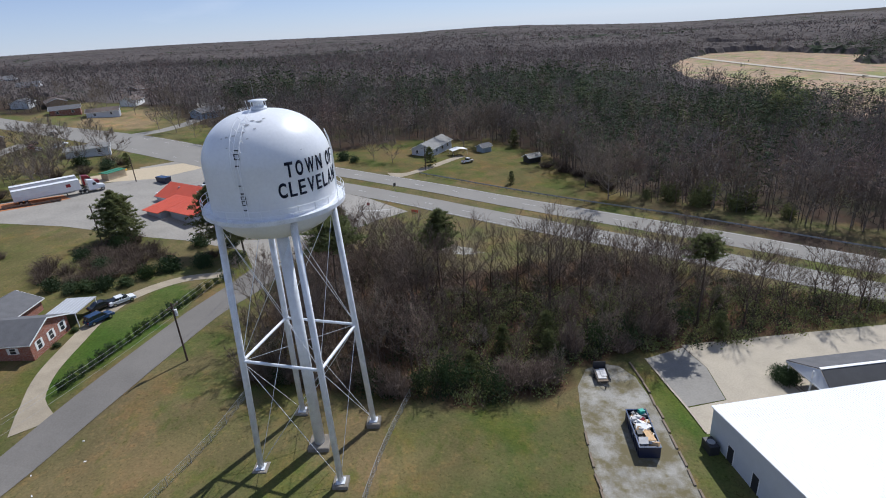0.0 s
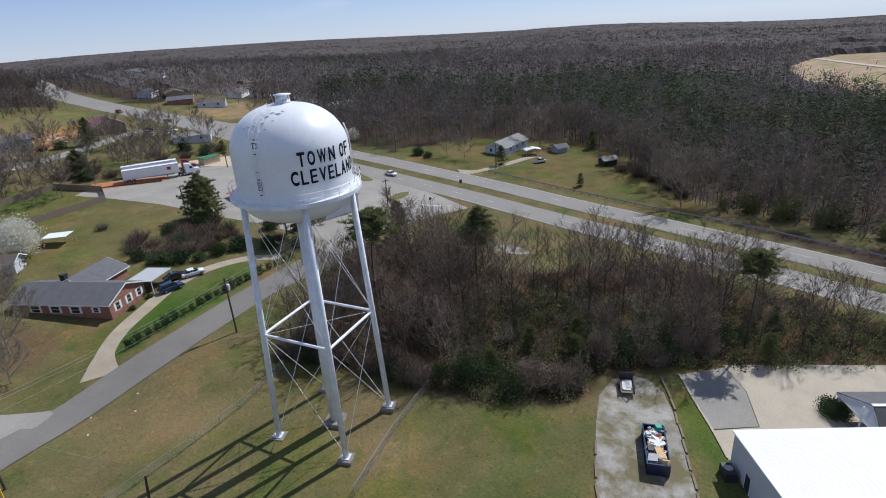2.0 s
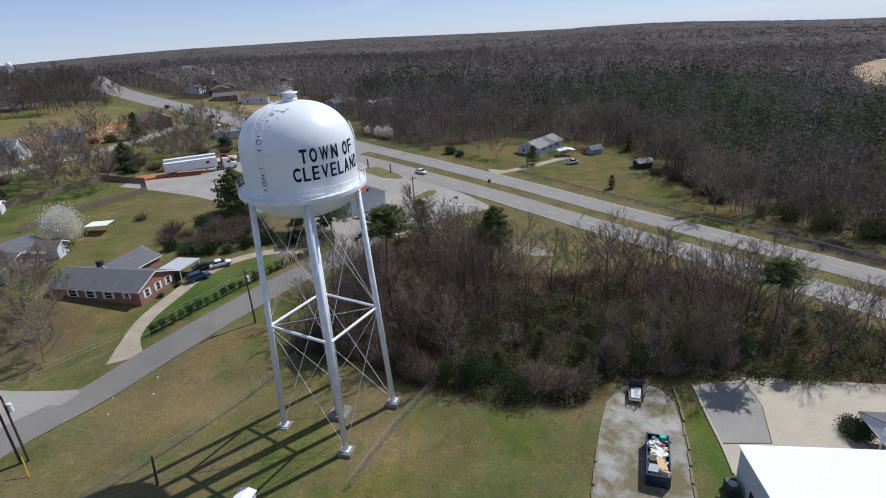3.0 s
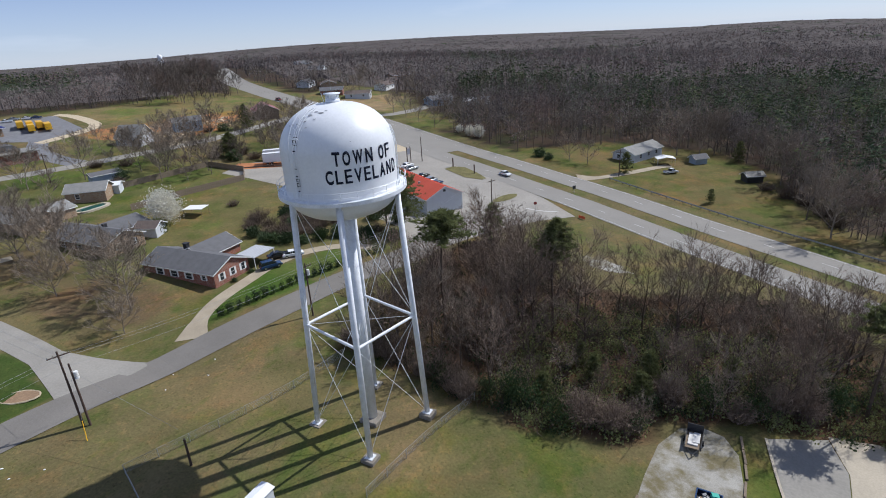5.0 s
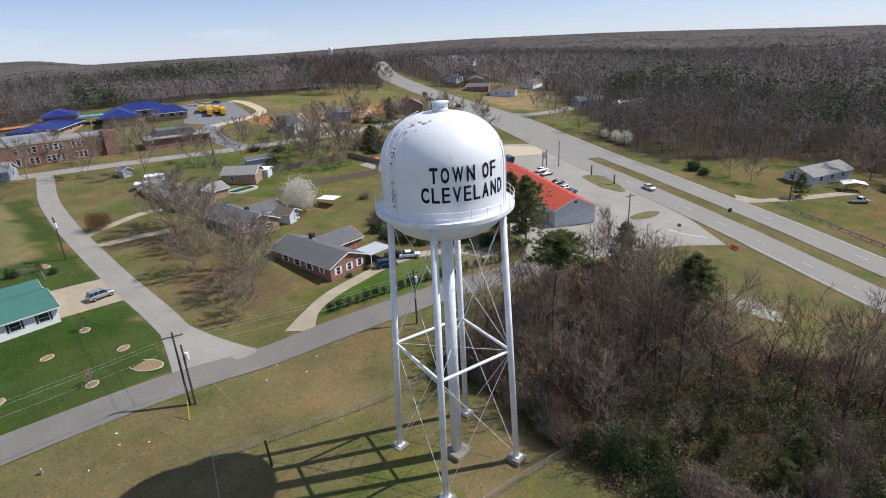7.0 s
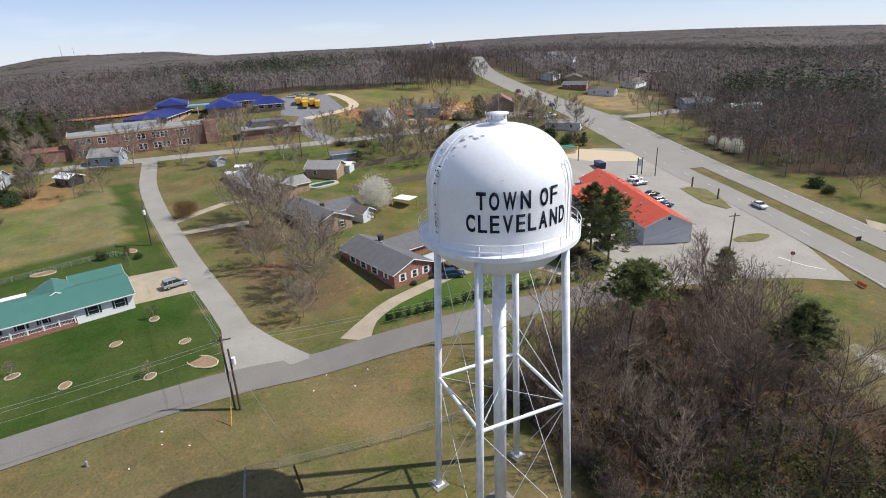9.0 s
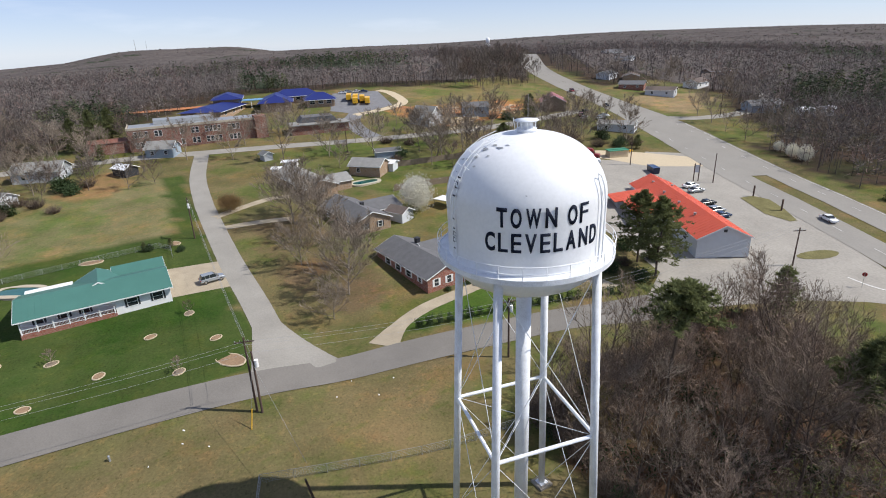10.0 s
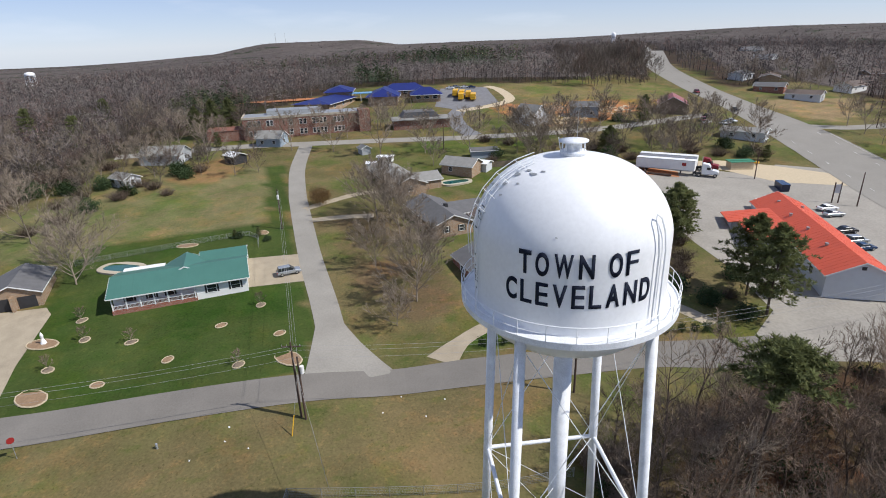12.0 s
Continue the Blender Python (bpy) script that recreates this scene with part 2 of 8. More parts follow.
M["pale_twig"] = shader("pale_bare_twigs", (0.250, 0.205, 0.160), 0.95, 0.2, 1.5, 8.0, spread=0.12, spec=0.1)
M["woods"] = shader("woods_canopy", (0, 0, 0), 0.95, 0.22, 6.0, 6.0, attribute="tint", spec=0.1)
M["red_twig"] = shader("reddish_bare_twigs", (0.235, 0.145, 0.112), 0.95, 0.25, 1.5, 8.0, spread=0.25, spec=0.1)
M["dark_twig"] = shader("dark_bare_twigs", (0.128, 0.097, 0.075), 0.95, 0.25, 1.5, 8.0, spread=0.25, spec=0.1)
M["spring_leaf"] = shader("fresh_spring_leaves", (0.185, 0.20, 0.085), 0.7, 0.4, 0.8, 8.0, spread=0.25, spec=0.2)
M["russet"] = shader("russet_leaves", (0.25, 0.155, 0.06), 0.8, 0.35, 0.8, 8.0)
M["ivy"] = shader("olive_ivy", (0.26, 0.285, 0.11), 0.7, 0.45, 1.2, 8.0, spec=0.2)
M["link_blue"] = shader("pale_blue_roof", (0.16, 0.34, 0.55), 0.5, 0.08, 2.0)
for key, share in (("woods", 0.14), ("spring_leaf", 0.45), ("ivy", 0.5), ("needle", 0.45), ("leaf", 0.25), ("blossom", 0.3)):
    tree_ = M[key].node_tree
    bsdf, out = tree_.nodes["Principled BSDF"], tree_.nodes["Material Output"]
    thin, both = tree_.nodes.new("ShaderNodeBsdfTranslucent"), tree_.nodes.new("ShaderNodeMixShader")
    both.inputs["Fac"].default_value = share
    tree_.links.new(bsdf.inputs["Base Color"].links[0].from_socket, thin.inputs["Color"])
    tree_.links.new(bsdf.outputs[0], both.inputs[1])
    tree_.links.new(thin.outputs[0], both.inputs[2])
    tree_.links.new(both.outputs[0], out.inputs["Surface"])
M["pool"] = shader("pool_water", (0.012, 0.10, 0.095), 0.06, 0.1, 2.0)
M["mulch"] = shader("mulch", (0.26, 0.17, 0.10), 0.95, 0.3, 0.4)
M["tan_stone"] = shader("pale_edging_stone", (0.50, 0.41, 0.28), 0.9, 0.2, 0.4)
M["yellow"] = shader("school_bus_yellow", (0.75, 0.42, 0.02), 0.4, 0.05, 1.0)
M["navy"] = shader("navy_paint", (0.012, 0.018, 0.05), 0.35, 0.1, 1.0)
M["silver"] = shader("silver_car_paint", (0.42, 0.45, 0.48), 0.25, 0.04, 1.0, metal=0.5)
M["white_car"] = shader("white_car_paint", (0.78, 0.79, 0.8), 0.25, 0.04, 1.0)
M["black_car"] = shader("black_car_paint", (0.012, 0.013, 0.016), 0.2, 0.05, 1.0)
M["red_car"] = shader("dark_red_paint", (0.22, 0.012, 0.018), 0.3, 0.05, 1.0)
M["blue_car"] = shader("blue_car_paint", (0.02, 0.05, 0.12), 0.25, 0.05, 1.0)
M["tyre"] = shader("tyre_rubber", (0.02, 0.02, 0.02), 0.9, 0.2, 0.3)
M["chrome"] = shader("polished_metal", (0.5, 0.5, 0.5), 0.3, 0.05, 0.5, metal=0.8)
M["green_wood"] = shader("green_timber", (0.04, 0.20, 0.12), 0.8, 0.1, 0.8)
M["pink"] = shader("dusty_rose_roof", (0.26, 0.095, 0.10), 0.7, 0.1, 1.2)
M["sign_red"] = shader("sign_red", (0.28, 0.02, 0.02), 0.5, 0.05, 0.5)
M["sign_orange"] = shader("orange_sign", (0.75, 0.13, 0.05), 0.6, 0.1, 0.5)
M["junk_a"] = shader("pale_rubbish", (0.62, 0.60, 0.57), 0.8, 0.2, 0.4, spread=0.3)
M["junk_b"] = shader("plywood_rubbish", (0.50, 0.33, 0.17), 0.8, 0.2, 0.4, spread=0.3)
M["junk_c"] = shader("faded_plastic", (0.03, 0.36, 0.28), 0.6, 0.1, 0.4)


# ---- mesh helpers ----
class Build:
    """Gathers the faces of one mesh."""

    def __init__(self):
        self.v, self.f, self.c = [], [], []

    def face(self, *pts):
        n = len(self.v)
        self.v += [tuple(p) for p in pts]
        self.f.append(tuple(range(n, n + len(pts))))

    def box(self, x0, x1, y0, y1, z0, z1):
        n = len(self.v)
        self.v += [(x, y, z) for z in (z0, z1) for y in (y0, y1) for x in (x0, x1)]
        self.f += [tuple(n + i for i in q) for q in ((0, 2, 3, 1), (4, 5, 7, 6), (0, 1, 5, 4), (2, 6, 7, 3), (0, 4, 6, 2), (1, 3, 7, 5))]
        return self

    def tube(self, a, b, r0, r1=None, sides=6, caps=True):
        a, b = Vector(a), Vector(b)
        r1 = r0 if r1 is None else r1
        d = (b - a).normalized()
        u = d.orthogonal().normalized()
        w = d.cross(u)
        n = len(self.v)
        for p, r in ((a, r0), (b, r1)):
            for i in range(sides):
                t = math.tau * i / sides
                self.v.append(tuple(p + (u * math.cos(t) + w * math.sin(t)) * r))
        for i in range(sides):
            j = (i + 1) % sides
            self.f.append((n + i, n + j, n + sides + j, n + sides + i))
        if caps:
            self.f.append(tuple(n + i for i in reversed(range(sides))))
            self.f.append(tuple(n + sides + i for i in range(sides)))
        return self

    def run(self, pts, r, sides=5):
        """One bent tube through the points."""
        pts = [Vector(q) for q in pts]
        n = len(self.v)
        for i, q in enumerate(pts):
            d = (pts[min(i + 1, len(pts) - 1)] - pts[max(i - 1, 0)]).normalized()
            u = d.cross(Vector((0.31, 0.17, 0.93))).normalized()
            w = d.cross(u)
            for k in range(sides):
                t = math.tau * k / sides
                self.v.append(tuple(q + (u * math.cos(t) + w * math.sin(t)) * r))
        for i in range(len(pts) - 1):
            for k in range(sides):
                a, b = n + i * sides + k, n + i * sides + (k + 1) % sides
                self.f.append((a, b, b + sides, a + sides))
        return self

    def lathe(self, prof, sides=48, close=True):
        n = len(self.v)
        for r, z in prof:
            for i in range(sides):
                t = math.tau * i / sides
                self.v.append((r * math.cos(t), r * math.sin(t), z))
        for k in range(len(prof) - 1):
            for i in range(sides):
                j = (i + 1) % sides
                self.f.append((n + k * sides + i, n + k * sides + j, n + (k + 1) * sides + j, n + (k + 1) * sides + i))
        if close:
            self.f.append(tuple(n + i for i in reversed(range(sides))))
            self.f.append(tuple(n + (len(prof) - 1) * sides + i for i in range(sides)))
        return self

    def prism(self, outline, y0, y1):
        """A shape drawn in x and z, drawn out from y0 to y1."""
        n, k = len(self.v), len(outline)
        self.v += [(x, y0, z) for x, z in outline] + [(x, y1, z) for x, z in outline]
        self.f += [tuple(range(n, n + k)), tuple(reversed(range(n + k, n + 2 * k)))]
        for i in range(k):
            j = (i + 1) % k
            self.f.append((n + j, n + i, n + k + i, n + k + j))
        return self

    def mesh(self, name, smooth=False):
        me = bpy.data.meshes.new(name)
        me.from_pydata(self.v, [], self.f)
        me.validate()
        if smooth:
            me.polygons.foreach_set("use_smooth", [True] * len(me.polygons))
        return me


def bevelled(build, width=0.02):
    """The same mesh with its edges rounded off."""
    bm = bmesh.new()
    me = build.mesh("tmp")
    bm.from_mesh(me)
    bmesh.ops.recalc_face_normals(bm, faces=bm.faces)
    bmesh.ops.bevel(bm, geom=bm.edges[:], offset=width, segments=1, affect="EDGES", clamp_overlap=True)
    bm.to_mesh(me)
    bm.free()
    return me


def part(name, build, material, parent, label="", smooth=False, at=None, bevel=0.0):
    """ONE mesh object, as a part of its parent."""
    if isinstance(build, Build):
        me = bevelled(build, bevel) if bevel else build.mesh(name, smooth)
        me.name = name
    else:
        me = build
    if material and not me.materials:
        me.materials.append(M[material])
    ob = new(name, me)
    ob.parent = parent
    if at is not None:
        ob.matrix_basis = at
    if label:
        ob["label"] = label
    return ob


def thing(name, x, y, label, category, turn=0.0, z=None, group="", kind=""):
    """An empty at the base of a thing that its parts hang on."""
    ob = new(name)
    ob.empty_display_size = 0.3
    ob.matrix_basis = pose(x, y, gz(x, y) if z is None else z, 0, 0, turn)
    return tagged(ob, label, category, group, kind)


def solid(name, build, material, label, category="", kind="", group="", smooth=False):
    me = build.mesh(name, smooth)
    me.materials.append(M[material])
    return tagged(new(name, me), label, category, group, kind)


# ---- ground ----
HWY = [(-1880, 1475), (-1206, 998), (-800, 672), (-560, 475), (-400, 342), (-310, 268), (-256, 228), (-200, 201.5), (-160, 187), (-115, 169), (-55, 136.3), (-33, 125.2), (2.5, 105.2), (18.5, 95), (31.5, 86.5), (50, 75), (74, 59.4), (88, 49.5), (140, 13), (220, -45), (330, -120)]
ROAD_A = [(-47, -72), (-45, -58), (-43.3, -47), (-41.6, -32), (-39.6, -18), (-38.2, -9), (-36, 1), (-33, 11), (-30.6, 21), (-28, 32), (-24.3, 42), (-21, 52), (-17, 64), (-11, 78)]
ROAD_B = [(-39, -9), (-45, -9.2), (-52, -9.3), (-62, -9), (-82, -8.7), (-112, -7.2), (-124, -6.3), (-146, -3.6), (-172, 2.3)]
ROAD_C = [(-185, -60), (-181, -22), (-174, 4), (-166, 32), (-158, 58), (-150, 95), (-148, 118), (-150, 160)]
THICKET = [(-15, 12), (-8, 12), (2, 10.5), (9, 9), (17, 8), (29, 10), (33.5, 17), (44, 20), (60, 22), (88, 29), (100, 30), (82, 36), (65, 45), (47, 56), (36, 54), (26, 50), (11, 49), (6, 57), (-2, 62), (-13, 59), (-18.5, 42), (-16, 28)]
TOWN = [(-40, -320), (320, -320), (320, -80), (105, 45), (60, 92), (0, 130), (-60, 160), (-120, 187), (-255, 240), (-268, 244), (-264, 226), (-252, 216), (-210, 180), (-262, 112), (-285, 40), (-225, -22), (-182, -62), (-130, -82), (-100, -320)]
NORTH_YARD = [(-34, 150), (-20, 132), (8, 122), (60, 86), (66, 96), (54, 120), (52, 150), (30, 180), (-8, 176)]
EAST_TAN = [(-160, 202), (-133, 191.5), (-121, 196), (-124, 212), (-128, 224), (-143, 246), (-153, 236)]
EAST_GREEN = [(-190, 196), (-120, 180), (-70, 168), (-75, 185), (-110, 215), (-140, 250), (-185, 262)]
GREEN_YARD = [(-41, -54), (-42.5, -14), (-50, -12.3), (-84, -11.3), (-152, -7), (-150, -13), (-103, -15.5), (-103.5, -31), (-104.5, -52), (-95, -56), (-72, -57), (-52, -57)]
WEST_FIELD = [(-97, -18), (-150, -9), (-160, -38), (-135, -78), (-112, -82), (-97, -60)]
ORANGE_YARD = [(-168, -32), (-163, -20), (-150, -22), (-142, -27), (-141, -34), (-150, -41)]
GRASS_STRIP = [(41.8, 17), (42.2, 8), (42, -22), (46.5, -22), (45.2, 2), (44, 18)]
FAR_FIELD = [(285, 612), (236, 530), (222, 470), (206, 400), (203, 335), (205, 285), (207, 245), (216, 222), (240, 190), (330, 190), (620, 330), (640, 470), (500, 480), (455, 468), (402, 440), (379, 455), (388, 480), (428, 506), (424, 532), (405, 588), (387, 652), (335, 660)]
FAR_STRIP = [(345, 790), (400, 705), (452, 665), (490, 690), (420, 840)]
MID_LAWN = [(-50, 62), (-106, 72), (-103, 40), (-88, 34), (-75, 30), (-52, 40)]
HOUSE_LAWN = [(-39, 6), (-34, 24), (-31, 40), (-38, 44), (-45, 32), (-44, 12)]
YARD_LITTER_SHADE = [(-50, 3), (-66, -2), (-100, -1), (-103, 15), (-76, 16), (-62, 14), (-50, 12)]
BACK_LAWN = [(-100, 42), (-97, 72), (-118, 82), (-160, 70), (-160, 20), (-118, 24)]
CLAY = [(-160, 92), (-200, 86), (-206, 96), (-196, 112), (-195, 138), (-178, 168), (-170, 164), (-168, 140), (-158, 120)]
SCHOOL_GREEN = [(-215, 105), (-250, 108), (-250, 190), (-200, 188), (-165, 150)]
TOWER_GREEN = [(9, -24), (8, -6), (7, 5), (14, 7.5), (28, 8.5), (31.5, 6), (31, -24)]

grid_u = np.linspace(-1, 1, 367)
grid = 4900 * np.sinh(5.0 * grid_u) / np.sinh(5.0)
gx, gy = np.meshgrid(grid - 40, grid + 30, indexing="xy")
gx, gy = gx.ravel(), gy.ravel()
side = len(grid)


def wavy(x, y, s, seed=0.0):
    """Smooth uneven values from -1 to 1, with features of about s metres."""
    a = np.sin(x / s * 2.1 + seed) * np.cos(y / s * 1.7 - seed * 1.3) + np.sin((x + y) / s * 1.3 + 2 * seed) * np.cos((x - y) / s * 0.9 + seed)
    b = np.sin(x / s * 5.3 + seed * 2.2) * np.sin(y / s * 4.7 + seed)
    return np.clip(a * 0.4 + b * 0.35, -1, 1)


jx, jy = gx + 1.2 * wavy(gx, gy, 5, 1.0), gy + 1.2 * wavy(gx, gy, 5, 2.0)
tint = np.tile(np.array((0.062, 0.048, 0.034)), (len(gx), 1))


def paint(poly, a, b, s=9.0, seed=0.0, jitter=True):
    """Turf of two colours, in patches, over a stretch of the plan."""
    hit = inside(poly, jx if jitter else gx, jy if jitter else gy)
    w = (0.5 + 0.5 * wavy(gx, gy, s, seed))[:, None]
    w = np.clip(w * 0.6 + 0.4 * (0.5 + 0.5 * wavy(gx, gy, s * 0.27, seed + 3))[:, None], 0, 1)
    tint[hit] = (np.array(a) * w + np.array(b) * (1 - w))[hit]


paint(TOWN, (0.205, 0.165, 0.085), (0.115, 0.125, 0.045), 11, 0.4)
paint(EAST_GREEN, (0.22, 0.18, 0.09), (0.12, 0.14, 0.05), 15, 0.8)
paint(EAST_TAN, (0.33, 0.255, 0.145), (0.25, 0.21, 0.105), 9, 1.1)
paint([(52, 98), (66, 88), (150, 33), (156, 42), (70, 100), (58, 108)], (0.20, 0.16, 0.085), (0.10, 0.105, 0.045), 6, 0.9)
paint(WEST_FIELD, (0.235, 0.205, 0.11), (0.12, 0.15, 0.05), 14, 2.2)
paint(ORANGE_YARD, (0.36, 0.22, 0.11), (0.17, 0.16, 0.06), 7, 0.4)
paint(GRASS_STRIP, (0.13, 0.14, 0.05), (0.08, 0.125, 0.03), 4, 0.8, False)
# leaf litter and the yard trees' shade, put together into one brown tint
paint(YARD_LITTER_SHADE, (0.185, 0.135, 0.078), (0.12, 0.108, 0.05), 6, 2.4)
paint(MID_LAWN, (0.20, 0.165, 0.075), (0.11, 0.125, 0.04), 9, 1.2)
paint(HOUSE_LAWN, (0.12, 0.15, 0.04), (0.08, 0.13, 0.03), 5, 1.7)
paint(BACK_LAWN, (0.165, 0.155, 0.062), (0.095, 0.125, 0.036), 8, 0.9)
paint(NORTH_YARD, (0.215, 0.145, 0.07), (0.085, 0.12, 0.034), 9, 2.9)
paint(SCHOOL_GREEN, (0.25, 0.205, 0.10), (0.155, 0.16, 0.06), 12, 0.6)
paint(CLAY, (0.44, 0.20, 0.085), (0.31, 0.20, 0.10), 8, 0.2)
paint(GREEN_YARD, (0.074, 0.106, 0.028), (0.047, 0.084, 0.019), 6, 1.4)
paint(TOWER_GREEN, (0.175, 0.145, 0.068), (0.072, 0.112, 0.030), 5, 0.3)
paint(FAR_FIELD, (0.46, 0.37, 0.26), (0.36, 0.28, 0.18), 60, 0.5)
paint(FAR_STRIP, (0.48, 0.40, 0.29), (0.38, 0.30, 0.20), 60, 0.9)
# leaf litter, its tones darkened in the paint for shade under the trees
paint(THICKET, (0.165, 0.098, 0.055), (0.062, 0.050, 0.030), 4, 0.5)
tint *= np.array((0.85, 0.785, 0.80))
bare = np.exp(-(((gx + 20) / 7) ** 2 + ((gy + 4) / 5) ** 2)) + 0.8 * np.exp(-(((gx - 8) / 6) ** 2 + ((gy + 4) / 5) ** 2))
tint += np.clip(bare, 0, 1)[:, None] * (np.array((0.26, 0.17, 0.085)) - tint) * 0.45

idx = np.arange(side * side).reshape(side, side)
quads = np.stack([idx[:-1, :-1], idx[:-1, 1:], idx[1:, 1:], idx[1:, :-1]], -1).reshape(-1, 4)


def quick_mesh(name, verts, faces, colours=None, smooth=False):
    """A mesh straight from arrays, faces all of one size."""
    me = bpy.data.meshes.new(name)
    k = faces.shape[1]
    me.vertices.add(len(verts))
    me.vertices.foreach_set("co", np.asarray(verts, np.float32).ravel())
    me.loops.add(faces.size)
    me.loops.foreach_set("vertex_index", faces.astype(np.int32).ravel())
    me.polygons.add(len(faces))
    me.polygons.foreach_set("loop_start", np.arange(0, faces.size, k, dtype=np.int32))
    me.polygons.foreach_set("use_smooth", np.full(len(faces), smooth))
    if colours is not None:
        at = me.attributes.new("tint", "FLOAT_COLOR", "POINT")
        at.data.foreach_set("color", np.concatenate([colours, np.ones((len(colours), 1))], 1).astype(np.float32).ravel())
    me.update(calc_edges=True)
    return me


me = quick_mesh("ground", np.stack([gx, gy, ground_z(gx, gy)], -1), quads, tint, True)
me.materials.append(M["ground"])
tagged(new("ground", me), "patchy early spring turf, bare earth and woodland floor, tree shade painted in", "ground", kind="structure")


def strip(points, offset, width, lift, step=3.0, ends=None, taper=None):
    """A band laid on the ground along a line, offset to its left."""
    b = Build()
    line = along(points, step)
    rows = []
    for i, p in enumerate(line):
        d = (line[min(i + 1, len(line) - 1)] - line[max(i - 1, 0)]).normalized()
        n = Vector((-d.y, d.x))
        w = width if ends is None else width + ends(i / (len(line) - 1))
        if width > 2 and ends is None:
            w += 0.16 * math.sin(i * 1.9 + width) * math.sin(i * 0.73) + 0.10 * math.sin(i * 4.1)
        slim = taper(p.x) if taper else 1.0
        rows.append([p + n * slim * (offset + w * k) for k in (-0.5, -0.17, 0.17, 0.5)])
    for r in rows:
        b.v += [(q.x, q.y, gz(q.x, q.y) + lift) for q in r]
    for i in range(len(rows) - 1):
        for k in range(3):
            a = i * 4 + k
            b.f.append((a, a + 1, a + 5, a + 4))
    return b


def sheet(poly, lift, cell=3.0, skirt=True):
    """A paved area laid on the ground, with a thin edge."""
    bm = bmesh.new()
    bm.faces.new([bm.verts.new((x, y, 0)) for x, y in poly])
    bmesh.ops.triangulate(bm, faces=bm.faces[:])
    for _ in range(6):
        long = [e for e in bm.edges if e.calc_length() > cell]
        if not long:
            break
        bmesh.ops.subdivide_edges(bm, edges=long, cuts=1)
        bmesh.ops.triangulate(bm, faces=[f for f in bm.faces if len(f.verts) > 3])
    for v in bm.verts:
        v.co.z = gz(v.co.x, v.co.y) + lift
    bmesh.ops.recalc_face_normals(bm, faces=bm.faces)
    if sum(f.normal.z for f in bm.faces) < 0:
        bmesh.ops.reverse_faces(bm, faces=bm.faces)
    me = bpy.data.meshes.new("sheet")
    bm.to_mesh(me)
    bm.free()
    return me


def laid(name, me, material, label, category):
    me.materials.append(M[material])
    return tagged(new(name, me), label, category, kind="structure")


def dashes(points, offset, length, gap, parent, width=0.13, lift=0.14):
    line = along(points, 1.0)
    run, n = 0.0, 0
    b = Build()
    for p, q in zip(line, line[1:]):
        d = (q - p).normalized()
        nrm = Vector((-d.y, d.x))
        if run % (length + gap) < length:
            c = [p + nrm * (offset - width / 2), p + nrm * (offset + width / 2), q + nrm * (offset + width / 2), q + nrm * (offset - width / 2)]
            b.face(*[(k.x, k.y, gz(k.x, k.y) + lift) for k in c])
        run += (q - p).length
    return part("lane_marking", b, "line", parent)




def narrowing(x):
    """The two carriageways draw together past the town."""
    return 1.0 - 0.30 * min(1.0, max(0.0, (-112 - x) / 46))


far_lane = laid("road_far", strip(HWY, 6.8, 8.8, 0.10, 4.0, taper=narrowing).mesh("road"), "hwy", "pale worn asphalt carriageway of a divided highway", "road")
near_lane = laid("road_near", strip(HWY, -6.8, 8.8, 0.10, 4.0, taper=narrowing).mesh("road"), "hwy", "pale worn asphalt carriageway of a divided highway", "road")
laid("road_centre", strip(HWY[:9], 0, 3.3, 0.09, 4.0).mesh("road"), "hwy", "pale asphalt turning lane between two carriageways", "road")
dashes(HWY[9:], 6.8, 3, 9, far_lane)
dashes(HWY[9:], 10.6, 400, 0, far_lane)
dashes(HWY[9:], -6.8, 3, 9, near_lane)
dashes(HWY[12:], -10.6, 400, 0, near_lane)
laid("road_street", strip(ROAD_A[:-2], 0, 6.2, 0.08, 2.5, lambda t: 2.0 * max(0, t - 0.85) / 0.15).mesh("road"), "asphalt", "grey asphalt residential street", "road")
laid("road_side", strip(ROAD_B, 0, 4.7, 0.06, 2.5, lambda t: 9.0 * max(0, 0.09 - t) / 0.09).mesh("road"), "street", "pale chip-sealed side street with a flared mouth", "road")
laid("road_school", strip(ROAD_C, 0, 6.0, 0.06, 4.0).mesh("road"), "street", "pale village road in front of the school", "road")
laid("road_lane", strip([(-119, 181), (-112, 192), (-108, 215), (-112, 240), (-130, 275)], 0, 6, 0.07, 4.0).mesh("road"), "street", "side road off the highway", "road")
laid("median_crossing", sheet([(-58, 128), (-52, 140), (-75, 151), (-112, 172), (-170, 196), (-176, 190), (-118, 163), (-80, 142)], 0.085), "hwy", "paved turning lane between the carriageways", "road")
LOT = [(-15, 60), (-9, 72), (-3, 80), (4, 86.5), (-8, 98), (-30, 112), (-56, 127), (-80, 141), (-90, 130), (-84, 118), (-98, 104), (-110, 88), (-108, 76), (-96, 76), (-80, 74.5), (-66, 71), (-56, 68), (-46, 66), (-30, 60), (-25, 50), (-20, 48)]
laid("parking_lot", sheet(LOT, 0.05), "lot", "wide worn asphalt and concrete parking lot", "parking lot")
laid("dirt_shoulder", sheet([(-78, 117), (-92, 112), (-100, 104), (-106, 100), (-100, 118), (-90, 128), (-76, 138), (-68, 132)], 0.075), "tan_stone", "bare tan earth beside the highway", "dirt")
